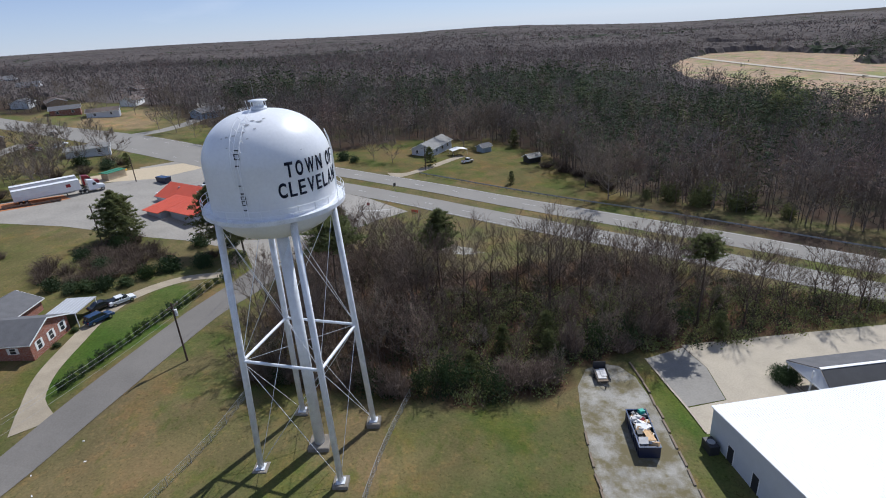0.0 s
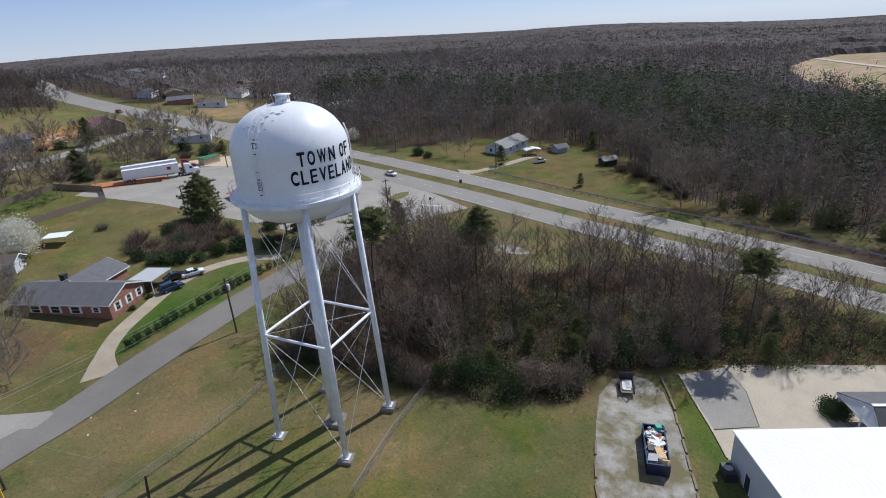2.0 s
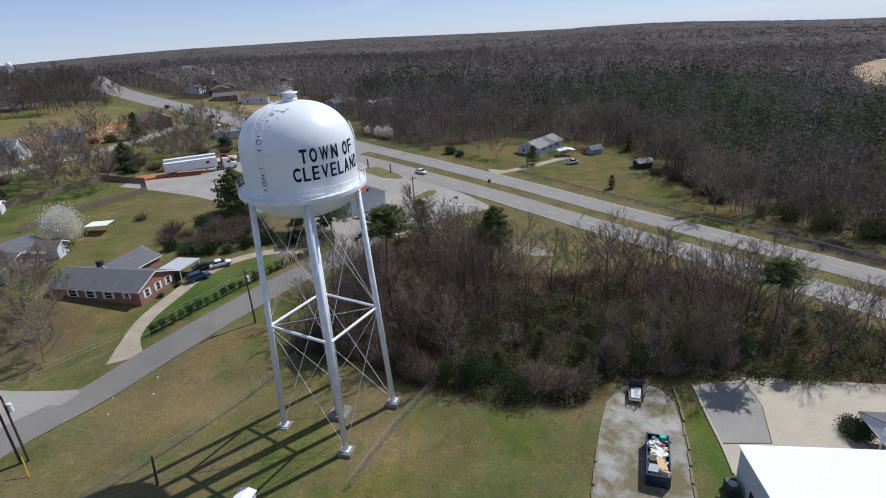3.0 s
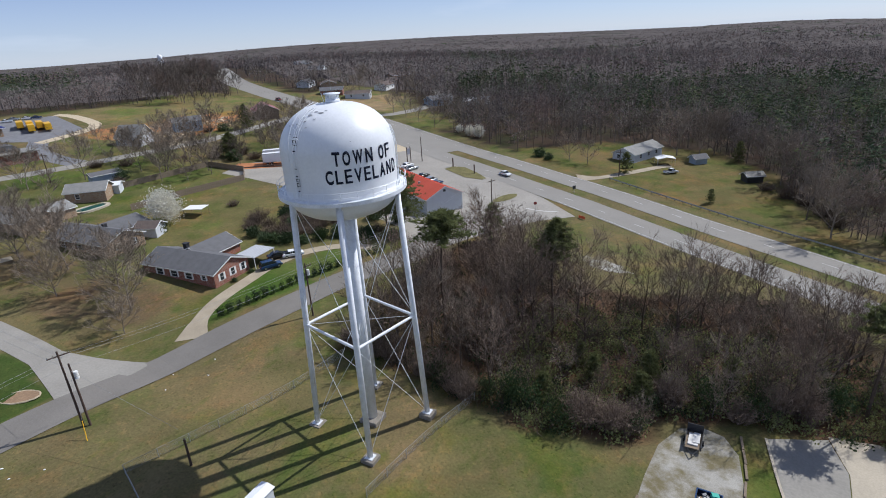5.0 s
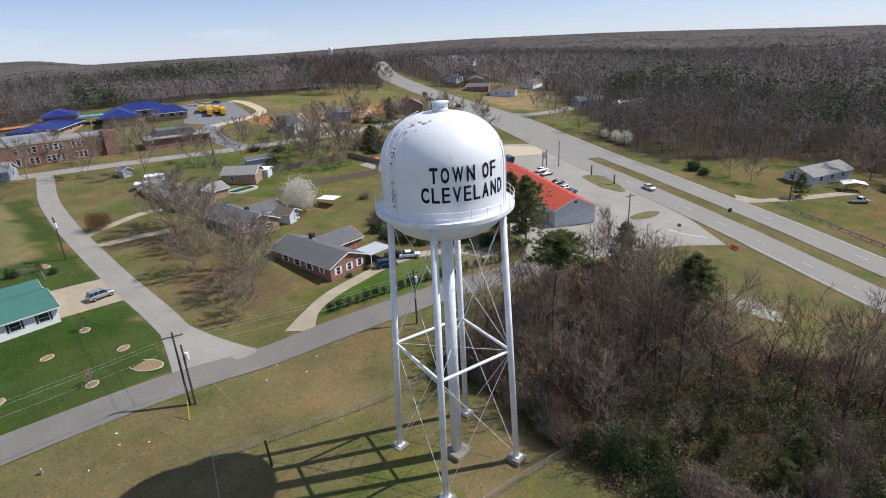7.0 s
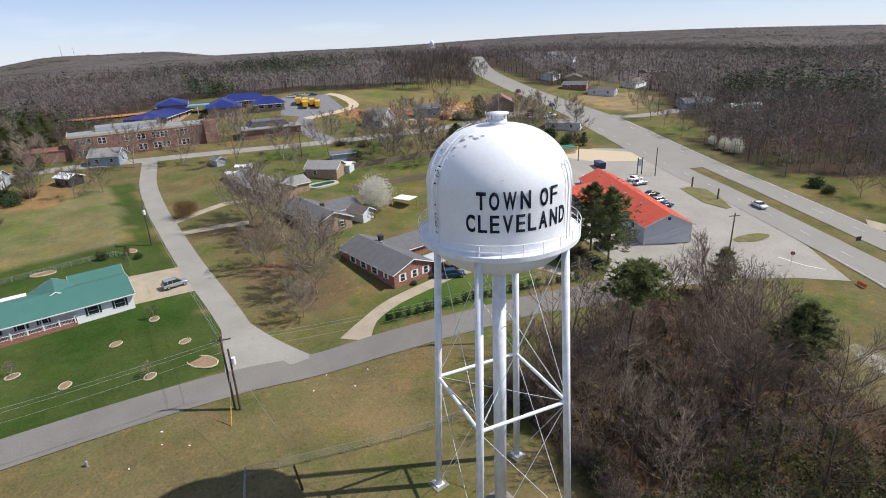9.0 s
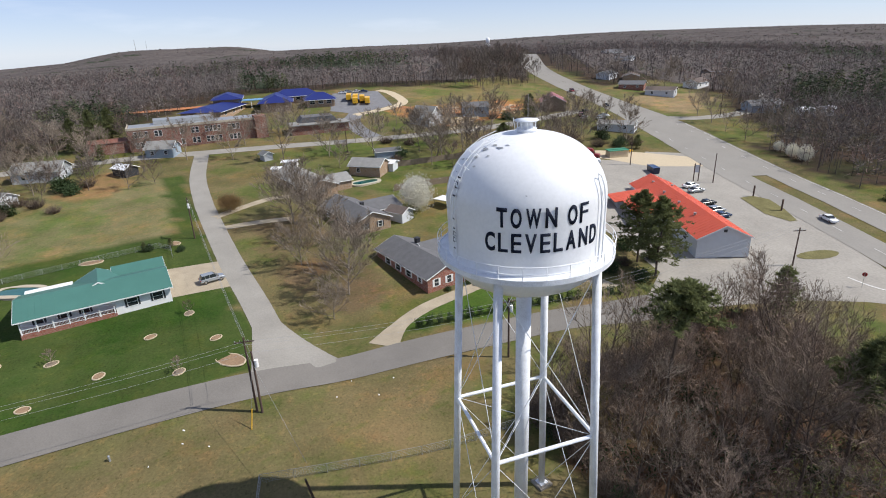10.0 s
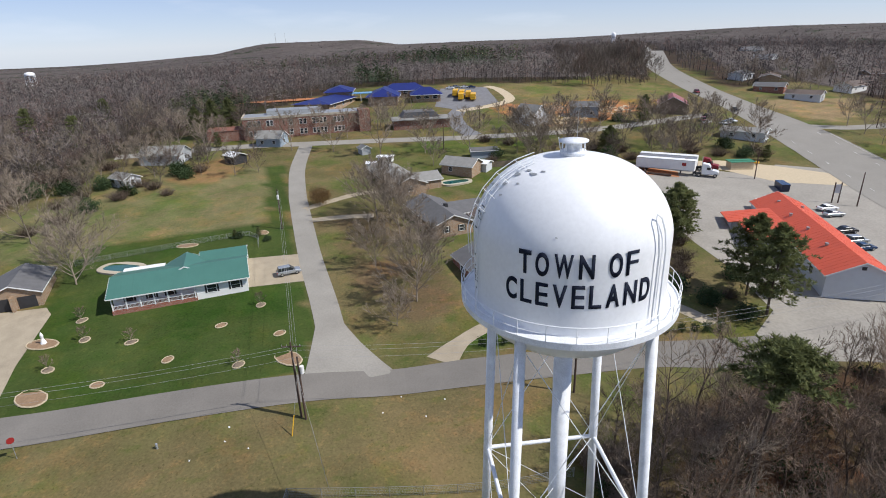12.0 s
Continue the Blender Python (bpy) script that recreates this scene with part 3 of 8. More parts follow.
laid("clay_patch", sheet([(-108, 80), (-97, 90), (-92, 96), (-96, 99), (-112, 87)], 0.07, 2.0), "clay", "patch of bare red clay", "dirt")


def blob(cx, cy, a, b, turn, n=14, rough=0.08, seed=1):
    r = random.Random(seed)
    c, s = math.cos(radians(turn)), math.sin(radians(turn))
    pts = []
    for i in range(n):
        t, k = math.tau * i / n, 1 + rough * r.uniform(-1, 1)
        x, y = a * k * math.cos(t), b * k * math.sin(t)
        pts.append((cx + c * x - s * y, cy + s * x + c * y))
    return pts


laid("traffic_island", sheet([(-46, 113), (-45, 117), (-41, 118), (-35, 114), (-29.5, 109), (-30, 107), (-36, 107)], 0.13, 2), "verge", "grassy kerbed island in the parking lot", "island")
laid("traffic_island", sheet(blob(-17.2, 93.4, 5.0, 1.9, 72, seed=4), 0.13, 2), "verge", "grassy kerbed island in the parking lot", "island")
laid("driveway", strip([(-38.6, 4.6), (-41.5, 9), (-43.6, 15), (-44.6, 23), (-45.2, 31), (-43.5, 39), (-38, 45.5), (-30.5, 48)], 0, 2.7, 0.06, 1.5, lambda t: 2.6 * max(0, 0.1 - t) / 0.1).mesh("driveway"), "tan_concrete", "curving tan concrete driveway", "driveway")
laid("driveway", sheet([(-72, -21.6), (-70.5, -11), (-83, -10.7), (-85.2, -21.7)], 0.05), "tan_concrete", "pale concrete driveway beside the green-roofed house", "driveway")
laid("driveway", sheet([(-43.6, -54), (-60, -54.6), (-75, -53.6), (-78, -55), (-79, -63), (-60, -64), (-44.5, -66)], 0.05), "tan_concrete", "wide concrete driveway of a brick garage", "driveway")
laid("driveway", strip([(-109, -6.5), (-112, 0), (-115, 9), (-114, 14)], 0, 2.6, 0.06, 1.5).mesh("driveway"), "tan_concrete", "narrow concrete driveway", "driveway")
laid("driveway", strip([(-101, -6.5), (-100, 2), (-98, 9)], 0, 2.6, 0.06, 1.5).mesh("driveway"), "tan_concrete", "narrow concrete driveway", "driveway")
laid("driveway", strip([(-4, 122), (2, 125), (9, 134), (15, 143), (20, 150)], 0, 3, 0.06, 1.5, lambda t: 5 * max(0, 0.15 - t) / 0.15).mesh("driveway"), "tan_concrete", "gravelled driveway from the highway to a white house", "driveway")
laid("gravel_yard", sheet([(34.5, 15.5), (32.5, 11.5), (31.7, 6), (31.0, -3), (31.2, -22), (41.3, -22), (41.4, -4), (41.6, 8), (41.0, 13.5), (39.4, 16.2), (37, 16.8)], 0.05, 2), "gravel", "pale gravel yard for a skip and a trailer", "yard")
laid("concrete_apron", sheet([(45.6, 6.8), (51.3, 8.3), (51.9, 15.5), (50.5, 21.5), (60, 23), (88, 27), (88, 2), (46, 2)], 0.045, 3), "concrete", "pale concrete apron of a metal workshop", "apron")
laid("asphalt_patch", sheet([(44, 18), (45.5, 7), (51.2, 8.4), (51.8, 15.6), (50.5, 20.8)], 0.06, 2), "street", "grey asphalt patch beside the apron", "apron")
laid("school_parking", sheet([(-256, 84), (-249, 107), (-210, 96), (-201, 74), (-214, 66)], 0.06, 5), "dark_gravel", "dark new asphalt bus park", "parking lot")
laid("school_drive", strip([(-206, 76), (-190, 66), (-172, 62), (-160, 62)], 0, 7, 0.06, 4).mesh("road"), "dark_gravel", "dark asphalt drive to the school", "road")
laid("dirt_track", strip([(-200, 72), (-205, 92), (-214, 104), (-240, 110), (-250, 108)], 0, 5, 0.07, 4).mesh("road"), "tan_stone", "tan dirt track round the bus park", "dirt")
laid("field_track", strip([(298, 620), (304, 544), (316, 454), (331, 363), (345, 300)], 0, 8, 0.4, 20).mesh("track"), "concrete", "pale farm track across a stubble field", "track")
laid("stop_line", strip([(-9.2, 87.2), (-4.8, 87.0), (-0.8, 88.2)], 0, 0.35, 0.09, 1.0).mesh("line"), "line", "worn white edge line at the lot's mouth", "marking")
laid("gravel_clearing", sheet(blob(16.5, 60.2, 5.5, 2.6, -25, 18, 0.25, 8), 0.05, 2), "gravel", "pale gravel clearing behind the thicket", "gravel")
laid("clay_bank", sheet(blob(-262, 6, 24, 3, 78, 18, 0.3, 3), 0.5, 4), "clay", "bank of bare red clay behind the school", "dirt")


# ---- water tower ----
tower = new("water_tower")
tower.empty_display_size = 1.0
tagged(tower, "white steel town water tower on four legs and a riser", "water tower")
BASE, HEAD = Vector((-0.62, 0.68, 0)), Vector((-0.03, 0.03, 40))
lean = Matrix.Rotation(math.atan2((HEAD - BASE).x, 40), 4, "Y") @ Matrix.Rotation(-math.atan2((HEAD - BASE).y, 40), 4, "X")
tower.matrix_basis = Matrix.Translation(BASE) @ lean
TANK_R, GALLERY_Z = 5.86, 30.9
prof = [(0.9, 27.75)] + [(TANK_R * math.sin(radians(a)) ** 0.92, 30.9 - 3.15 * math.cos(radians(a)) ** 0.85) for a in (14, 24, 34, 44, 54, 64, 74, 82)]
prof += [(TANK_R, z) for z in (30.9, 31.5, 33.0, 34.2, 35.2)]
for a in range(6, 86, 4):
    prof.append((TANK_R * math.cos(radians(a)) ** 0.80, 35.2 + 4.4 * math.sin(radians(a)) ** 1.13))
prof.append((0.5, 39.62))
tank = part("tank", Build().lathe(prof, 96), "white_steel", tower, "glossy white painted tank with a domed roof", True)
LEGS = [radians(a) for a in (-59, 31, 121, 211)]


def leg_at(a, z):
    """Centre of a leg at a height: splayed outward towards the ground."""
    r = 7.0 - (7.0 - 5.55) * z / 30.8
    return Vector((r * math.cos(a), r * math.sin(a), z))


for a in LEGS:
    leg = part("leg", Build().tube(leg_at(a, 0.45), leg_at(a, 31.2), 0.34, 0.34, 16), "steel_blue", tower, smooth=True)
    f = leg_at(a, 0)
    part("base_plate", Build().box(f.x - 0.5, f.x + 0.5, f.y - 0.5, f.y + 0.5, 0.4, 0.5), "steel_blue", leg)
    part("footing", Build().box(f.x - 0.85, f.x + 0.85, f.y - 0.85, f.y + 0.85, -1.2, 0.4), "dark_concrete", leg, "worn concrete footing", bevel=0.05)
part("riser", Build().tube((0, 0, 0.6), (0, 0, 28), 0.62, 0.62, 24), "steel_blue", tower, "thick central riser pipe with rust streaks", True)
part("riser_footing", Build().box(-1.25, 1.25, -1.25, 1.25, -1.0, 0.6), "dark_concrete", tower, "square concrete riser footing", bevel=0.06)
STRUT_Z = 14.6
for a, b in zip(LEGS, LEGS[1:] + LEGS[:1]):
    part("strut", Build().tube(leg_at(a, STRUT_Z), leg_at(b, STRUT_Z), 0.17, 0.17, 10), "steel_blue", tower)
    for z0, z1 in ((0.6, STRUT_Z - 0.2), (STRUT_Z + 0.2, 29.6)):
        part("brace_rod", Build().tube(leg_at(a, z0), leg_at(b, z1), 0.028, 0.028, 5), "steel_blue", tower)
        part("brace_rod", Build().tube(leg_at(b, z0), leg_at(a, z1), 0.028, 0.028, 5), "steel_blue", tower)
for a in LEGS:
    part("stay_rod", Build().tube(leg_at(a, STRUT_Z), (0.6 * math.cos(a), 0.6 * math.sin(a), STRUT_Z), 0.025, 0.025, 5), "steel_blue", tower)
gallery = part("gallery", Build().lathe([(TANK_R - 0.02, GALLERY_Z - 0.06), (6.62, GALLERY_Z - 0.06), (6.64, GALLERY_Z - 0.28), (6.72, GALLERY_Z - 0.28), (6.72, GALLERY_Z + 0.10), (6.66, GALLERY_Z + 0.10), (6.64, GALLERY_Z), (TANK_R - 0.02, GALLERY_Z)], 72, False), "steel_blue", tower, "ring walkway round the tank")
for k in range(26):
    t = math.tau * k / 26
    c, s = math.cos(t) * 6.69, math.sin(t) * 6.69
    part("rail_post", Build().tube((c, s, GALLERY_Z), (c, s, GALLERY_Z + 1.08), 0.026, 0.026, 5), "white_steel", gallery)
for h in (0.55, 1.08):
    ring = [(6.69 + 0.026 * math.cos(radians(q)), GALLERY_Z + h + 0.026 * math.sin(radians(q))) for q in (0, 90, 180, 270, 360)]
    part("rail", Build().lathe(ring, 72, False), "white_steel", gallery)
vent = part("vent", Build().lathe([(0.72, 39.6), (0.72, 39.86), (0.5, 39.88), (0.46, 40.3), (0.84, 40.36), (0.86, 40.44), (0.1, 40.5)], 24), "steel_blue", tower, "drum-shaped roof vent under a wide thin plate", True)
for k in range(10):
    t = math.tau * k / 10
    part("vent_post", Build().tube((0.66 * math.cos(t), 0.66 * math.sin(t), 39.8), (0.66 * math.cos(t), 0.66 * math.sin(t), 40.36), 0.035, 0.035, 4), "white_steel", vent)
part("vent_rod", Build().tube((-0.8, -0.3, 39.4), (-1.0, -0.4, 40.5), 0.025, 0.025, 4), "white_steel", vent)
part("lightning_rod", Build().tube((-0.45, 0.5, 39.5), (-0.5, 0.55, 42.1), 0.022, 0.012, 5), "galv", vent, "thin upright rod beside the vent")


def on_tank(az, z, out=0.0):
    r = TANK_R + out
    return Vector((r * math.cos(radians(az)), r * math.sin(radians(az)), z))


def dome(az, a, out=0.0):
    r, z = TANK_R * math.cos(radians(a)) ** 0.80 + out, 35.2 + 4.4 * math.sin(radians(a)) ** 1.13 + out
    return Vector((r * math.cos(radians(az)), r * math.sin(radians(az)), z))


# fixed ladders: one up the wall and roof, one hooped pipe by the lettering
LADDER = -97
for off in (-1.9, 1.9):
    pts = [on_tank(LADDER + off, z, 0.14) for z in (31, 33, 34.9)] + [dome(LADDER + off * (1 + a / 60), a, 0.12) for a in (8, 20, 34, 48, 62, 74)]
    b = Build()
    b.run(pts, 0.03, 5)
    part("ladder_stile", b, "white_steel", tower)
for off in (-2.6, 2.6):
    pts = [on_tank(LADDER + off, 34.2, 0.45)] + [on_tank(LADDER + off, 35.9, 0.5)] + [dome(LADDER + off * (1 + a / 40), a, 0.42) for a in (24, 36, 50, 64, 76)]
    b = Build()
    b.run(pts, 0.028, 5)
    rail_ = part("handrail", b, "white_steel", tower, "thin white handrail over the roof's shoulder")
    for a in (24, 36, 50, 64):
        part("stanchion", Build().tube(dome(LADDER + off * (1 + a / 40), a, 0.0), dome(LADDER + off * (1 + a / 40), a, 0.42), 0.02, 0.02, 4), "white_steel", rail_)
for k in range(20):
    z = 31.3 + 0.4 * k
    p, q = (on_tank(LADDER - 1.9, z, 0.14), on_tank(LADDER + 1.9, z, 0.14)) if z < 34.9 else (dome(LADDER - 2.1, (z - 34.9) * 14 + 8, 0.12), dome(LADDER + 2.1, (z - 34.9) * 14 + 8, 0.12))
    part("rung", Build().tube(p, q, 0.018, 0.018, 4), "white_steel", tower)
for z, w, h in ((35.75, 0.36, 0.26), (36.25, 0.36, 0.05), (35.0, 0.26, 0.06), (34.15, 0.26, 0.06), (33.45, 0.22, 0.06), (33.05, 0.34, 0.17), (32.6, 0.34, 0.2), (31.95, 0.22, 0.05)):
    p = on_tank(LADDER + 0.4, z, 0.1) if z < 34.9 else dome(LADDER + 0.4, (z - 34.9) * 14 + 8, 0.1)
    u = Vector((-math.sin(radians(LADDER)), math.cos(radians(LADDER)), 0)) * w * 0.7
    o = Vector((math.cos(radians(LADDER)), math.sin(radians(LADDER)), 0)) * 0.03
    b = Build()
    for lo, hi in ((-h, -h + 0.07), (h - 0.07, h)):
        b.face(p - u + Vector((0, 0, lo)) + o, p + u + Vector((0, 0, lo)) + o, p + u + Vector((0, 0, hi)) + o, p - u + Vector((0, 0, hi)) + o)
    if h > 0.1:
        for s in (-1, 0.6):
            b.face(p + u * s + Vector((0, 0, -h)) + o, p + u * (s + 0.4) + Vector((0, 0, -h)) + o, p + u * (s + 0.4) + Vector((0, 0, h)) + o, p + u * s + Vector((0, 0, h)) + o)
    part("ladder_bracket", b, "letter", tower, "small dark bracket on the ladder")
b = Build()
pts = [on_tank(17.5, z, 0.16) for z in (31, 33, 35.2)] + [dome(17.5, 14, 0.16), dome(17.6, 24, 0.2), dome(19.5, 27, 0.22), dome(23, 24, 0.2), dome(24, 14, 0.16)] + [on_tank(24, z, 0.16) for z in (35.2, 33, 31)]
b.run(pts, 0.05, 6)
part("hooped_pipe", b, "white_steel", tower, "bent white pipe up the tank wall")


def lettering(word, z0, height, az0, az1, parent):
    """The letters of a word, each bent round the tank wall."""
    share = [{"W": 1.35, "N": 1.10, " ": 0.55, "E": 0.95, "L": 0.93, "V": 1.05, "A": 1.06, "D": 1.02}.get(ch, 1.0) for ch in word]
    n = sum(share)
    for i, ch in enumerate(word):
        if ch == " ":
            continue
        cu = bpy.data.curves.new("letter", "FONT")
        cu.body, cu.size, cu.offset, cu.extrude, cu.resolution_u = ch, 1.0, 0.0, 0.0, 6
        tmp = bpy.data.objects.new("letter", cu)
        scene.collection.objects.link(tmp)
        bpy.context.view_layer.update()
        # strokes of one weight, however wide the letter is drawn
        pull = radians(az1 - az0) * TANK_R / n * share[i] * 0.76 / max(tmp.dimensions.x, 0.3)
        cu.offset = max(-0.03, min(0.03, 0.5 * (0.235 / pull - 0.115)))
        me = bpy.data.meshes.new_from_object(tmp.evaluated_get(bpy.context.evaluated_depsgraph_get()))
        bpy.data.objects.remove(tmp)
        bm = bmesh.new()
        bm.from_mesh(me)
        xs, ys = [v.co.x for v in bm.verts], [v.co.y for v in bm.verts]
        mid, wide = (min(xs) + max(xs)) / 2, max(max(xs) - min(xs), 0.3)
        room = radians(az1 - az0) * TANK_R / n * share[i]
        scale_x = room * 0.76 / wide
        scale_y = height / (max(ys) - min(ys))
        az = az0 + (sum(share[:i]) + share[i] / 2) * (az1 - az0) / n
        ext = bmesh.ops.extrude_face_region(bm, geom=bm.faces[:])
        top = [q for q in ext["geom"] if isinstance(q, bmesh.types.BMVert)]
        lift = {v: 0.03 for v in top}
        for v in bm.verts:
            t = radians(az) + (v.co.x - mid) * scale_x / TANK_R
            r = TANK_R + lift.get(v, 0.004)
            z = z0 + (v.co.y - min(ys)) * scale_y
            v.co = Vector((r * math.cos(t), r * math.sin(t), z))
        bmesh.ops.recalc_face_normals(bm, faces=bm.faces)
        bm.to_mesh(me)
        bm.free()
        me.materials.clear()
        part("letter", me, "letter", parent, "black painted letter " + ch)


lettering("TOWN OF", 34.4, 1.36, -60.1, 5.1, tank)
lettering("CLEVELAND", 32.66, 1.36, -68.3, 15.4, tank)

# worn patches on the roof where the paint has gone
r = random.Random(11)
for az, a, w in ((-92, 58, 0.34), (-84, 64, 0.26), (-74, 62, 0.3), (-94, 48, 0.26), (-66, 66, 0.2), (-88, 40, 0.18), (-80, 52, 0.16), (-112, 42, 0.22), (-118, 40, 0.14), (-104, 44, 0.2), (-40, 20, 0.09), (-108, 30, 0.12)):
    c = dome(az, a, 0.012)
    nrm = (dome(az, a, 0.5) - dome(az, a, 0)).normalized()
    nrm = (dome(az + 1, a, 0) - c).cross(dome(az, a + 1, 0) - c).normalized()
    u = (dome(az + 1, a, 0) - dome(az, a, 0)).normalized()
    v = nrm.cross(u)
    b = Build()
    b.face(*[c + u * (w * math.cos(math.tau * k / 11) * r.uniform(0.55, 1.1)) + v * (0.5 * w * math.sin(math.tau * k / 11) * r.uniform(0.5, 1.1)) + nrm * 0.012 for k in range(11)])
    part("worn_patch", b, "galv", tank, "grey patch of worn paint")


# ---- trees ----
def bare_tree_meshes(seed, height, spread=0.42, limbs=11, subs=5, twigs=6, fine=0.022, low=0.22):
    """Trunk and crown of a leafless tree of that height: leaders that sweep upward, their branches and fine twigs."""
    r = random.Random(seed)
    trunk, crown = Build(), Build()
    p, d, rad = Vector((0, 0, -0.3)), Vector((r.uniform(-0.05, 0.05), r.uniform(-0.05, 0.05), 1)), height * 0.0125
    axis = [(p.copy(), rad)]
    for k in range(7):
        q = p + d.normalized() * (height * 0.93 + 0.3) / 7
        nr = rad * (0.86 if k < 2 else 0.70)
        trunk.tube(p, q, rad, nr, 6 if k < 3 else 4, False)
        p, rad = q, nr
        d += Vector((r.uniform(-0.16, 0.16), r.uniform(-0.16, 0.16), 0.08))
        axis.append((p.copy(), rad))

    def blade(a, b, w):
        n = (b - a).cross(Vector((r.uniform(-1, 1), r.uniform(-1, 1), r.uniform(-1, 1))))
        if n.length > 1e-4:
            n = n.normalized() * w
            crown.face(a - n, a + n, b)

    def sideways(d, k):
        s = Vector((r.uniform(-1, 1), r.uniform(-1, 1), r.uniform(-0.35, 0.6)))
        s = (s - d * s.dot(d)).normalized()
        return (d + s * k).normalized()

    def spray(a, d, length):
        """A twig with its side shoots."""
        tip = a + d * length + Vector((0, 0, 0.12 * length))
        blade(a, tip, fine)
        for _ in range(3):
            m = a.lerp(tip, r.uniform(0.15, 0.85))
            blade(m, m + sideways(d, r.uniform(0.5, 0.9)) * length * r.uniform(0.35, 0.6), fine * 0.7)

    def branch(a, d, length, rad, level):
        segs = 5 if level == 1 else 3
        q = a.copy()
        for k in range(segs):
            e = q + d * length / segs
            r0, r1 = rad * (1 - 0.85 * k / segs), rad * (1 - 0.85 * (k + 1) / segs)
            (trunk if level == 1 else crown).tube(q, e, r0, r1, 4 if level == 1 else 3, False)
            if level == 1 and k:
                for _ in range(max(1, round(subs / 4 + r.uniform(-0.4, 0.5)))):
                    branch(q.lerp(e, r.random()), sideways(d, r.uniform(0.55, 0.95)), length * r.uniform(0.28, 0.46) * (1.15 - 0.5 * k / segs), max(0.026, r1 * 0.6), 2)
            if level == 2 or k == segs - 1:
                for _ in range(max(1, round(twigs / 3 + r.uniform(-0.4, 0.5)))):
                    spray(q.lerp(e, r.random()), sideways(d, r.uniform(0.35, 0.8)), height * r.uniform(0.06, 0.12))
            q = e
            d = (d + Vector((r.uniform(-0.14, 0.14), r.uniform(-0.14, 0.14), 0.11))).normalized()
        blade(q, q + d * height * 0.07, fine)

    for k in range(limbs):
        f = low + (0.86 - low) * (k + r.random()) / limbs
        i = min(int(f * 7), 6)
        a = axis[i][0].lerp(axis[i + 1][0], f * 7 - i)
        t, tilt = 2.4 * k + r.uniform(-0.5, 0.5), radians(r.uniform(34, 58)) * (0.62 + 0.8 * spread)
        d = Vector((math.cos(t) * math.sin(tilt), math.sin(t) * math.sin(tilt), math.cos(tilt)))
        branch(a, d, height * (0.24 + 0.62 * spread) * (1.12 - 0.75 * f) * r.uniform(0.85, 1.2), max(0.03, axis[i][1] * 0.6), 1)
    for _ in range(10):
        spray(axis[-2][0].lerp(axis[-1][0], r.random()), sideways(Vector((0, 0, 1)), 0.6), height * 0.08)
    return trunk.mesh("trunk"), crown.mesh("crown")


def tree(name, label, meshes, x, y, turn=0, scale=1.0, group="", mats=("bark", "twig")):
    t = thing(name, x, y, label, "tree", turn, group=group)
    t.scale = (scale, scale, scale)
    for me, m, n in zip(meshes, mats, ("trunk", "crown")):
        part(n, me, m, t)
    return t


def grove(name, label, items):
    """Many leafless trees, too many to tell apart, as one mesh: (meshes, x, y, turn, size, colour) each."""
    vs, fs, cs, n = [], [], [], 0
    for meshes, x, y, turn, size, colour in items:
        m = np.array(pose(x, y, gz(x, y), 0, 0, turn) @ Matrix.Scale(size, 4))
        for me, c in zip(meshes, (np.array((0.2, 0.165, 0.135)), np.array(colour))):
            co = np.empty(len(me.vertices) * 3, np.float32)
            me.vertices.foreach_get("co", co)
            me.calc_loop_triangles()
            tri = np.empty(len(me.loop_triangles) * 3, np.int32)
            me.loop_triangles.foreach_get("vertices", tri)
            vs.append(co.reshape(-1, 3) @ m[:3, :3].T + m[:3, 3])
            fs.append(tri.reshape(-1, 3) + n)
            cs.append(np.tile(c, (len(me.vertices), 1)))
            n += len(me.vertices)
    me = quick_mesh(name, np.concatenate(vs), np.concatenate(fs), np.concatenate(cs))
    me.materials.append(M["woods"])
    return tagged(new(name, me), label, "trees", kind="stuff")


GREYS = [(0.165, 0.138, 0.115), (0.195, 0.165, 0.138), (0.18, 0.135, 0.112), (0.135, 0.112, 0.094)]


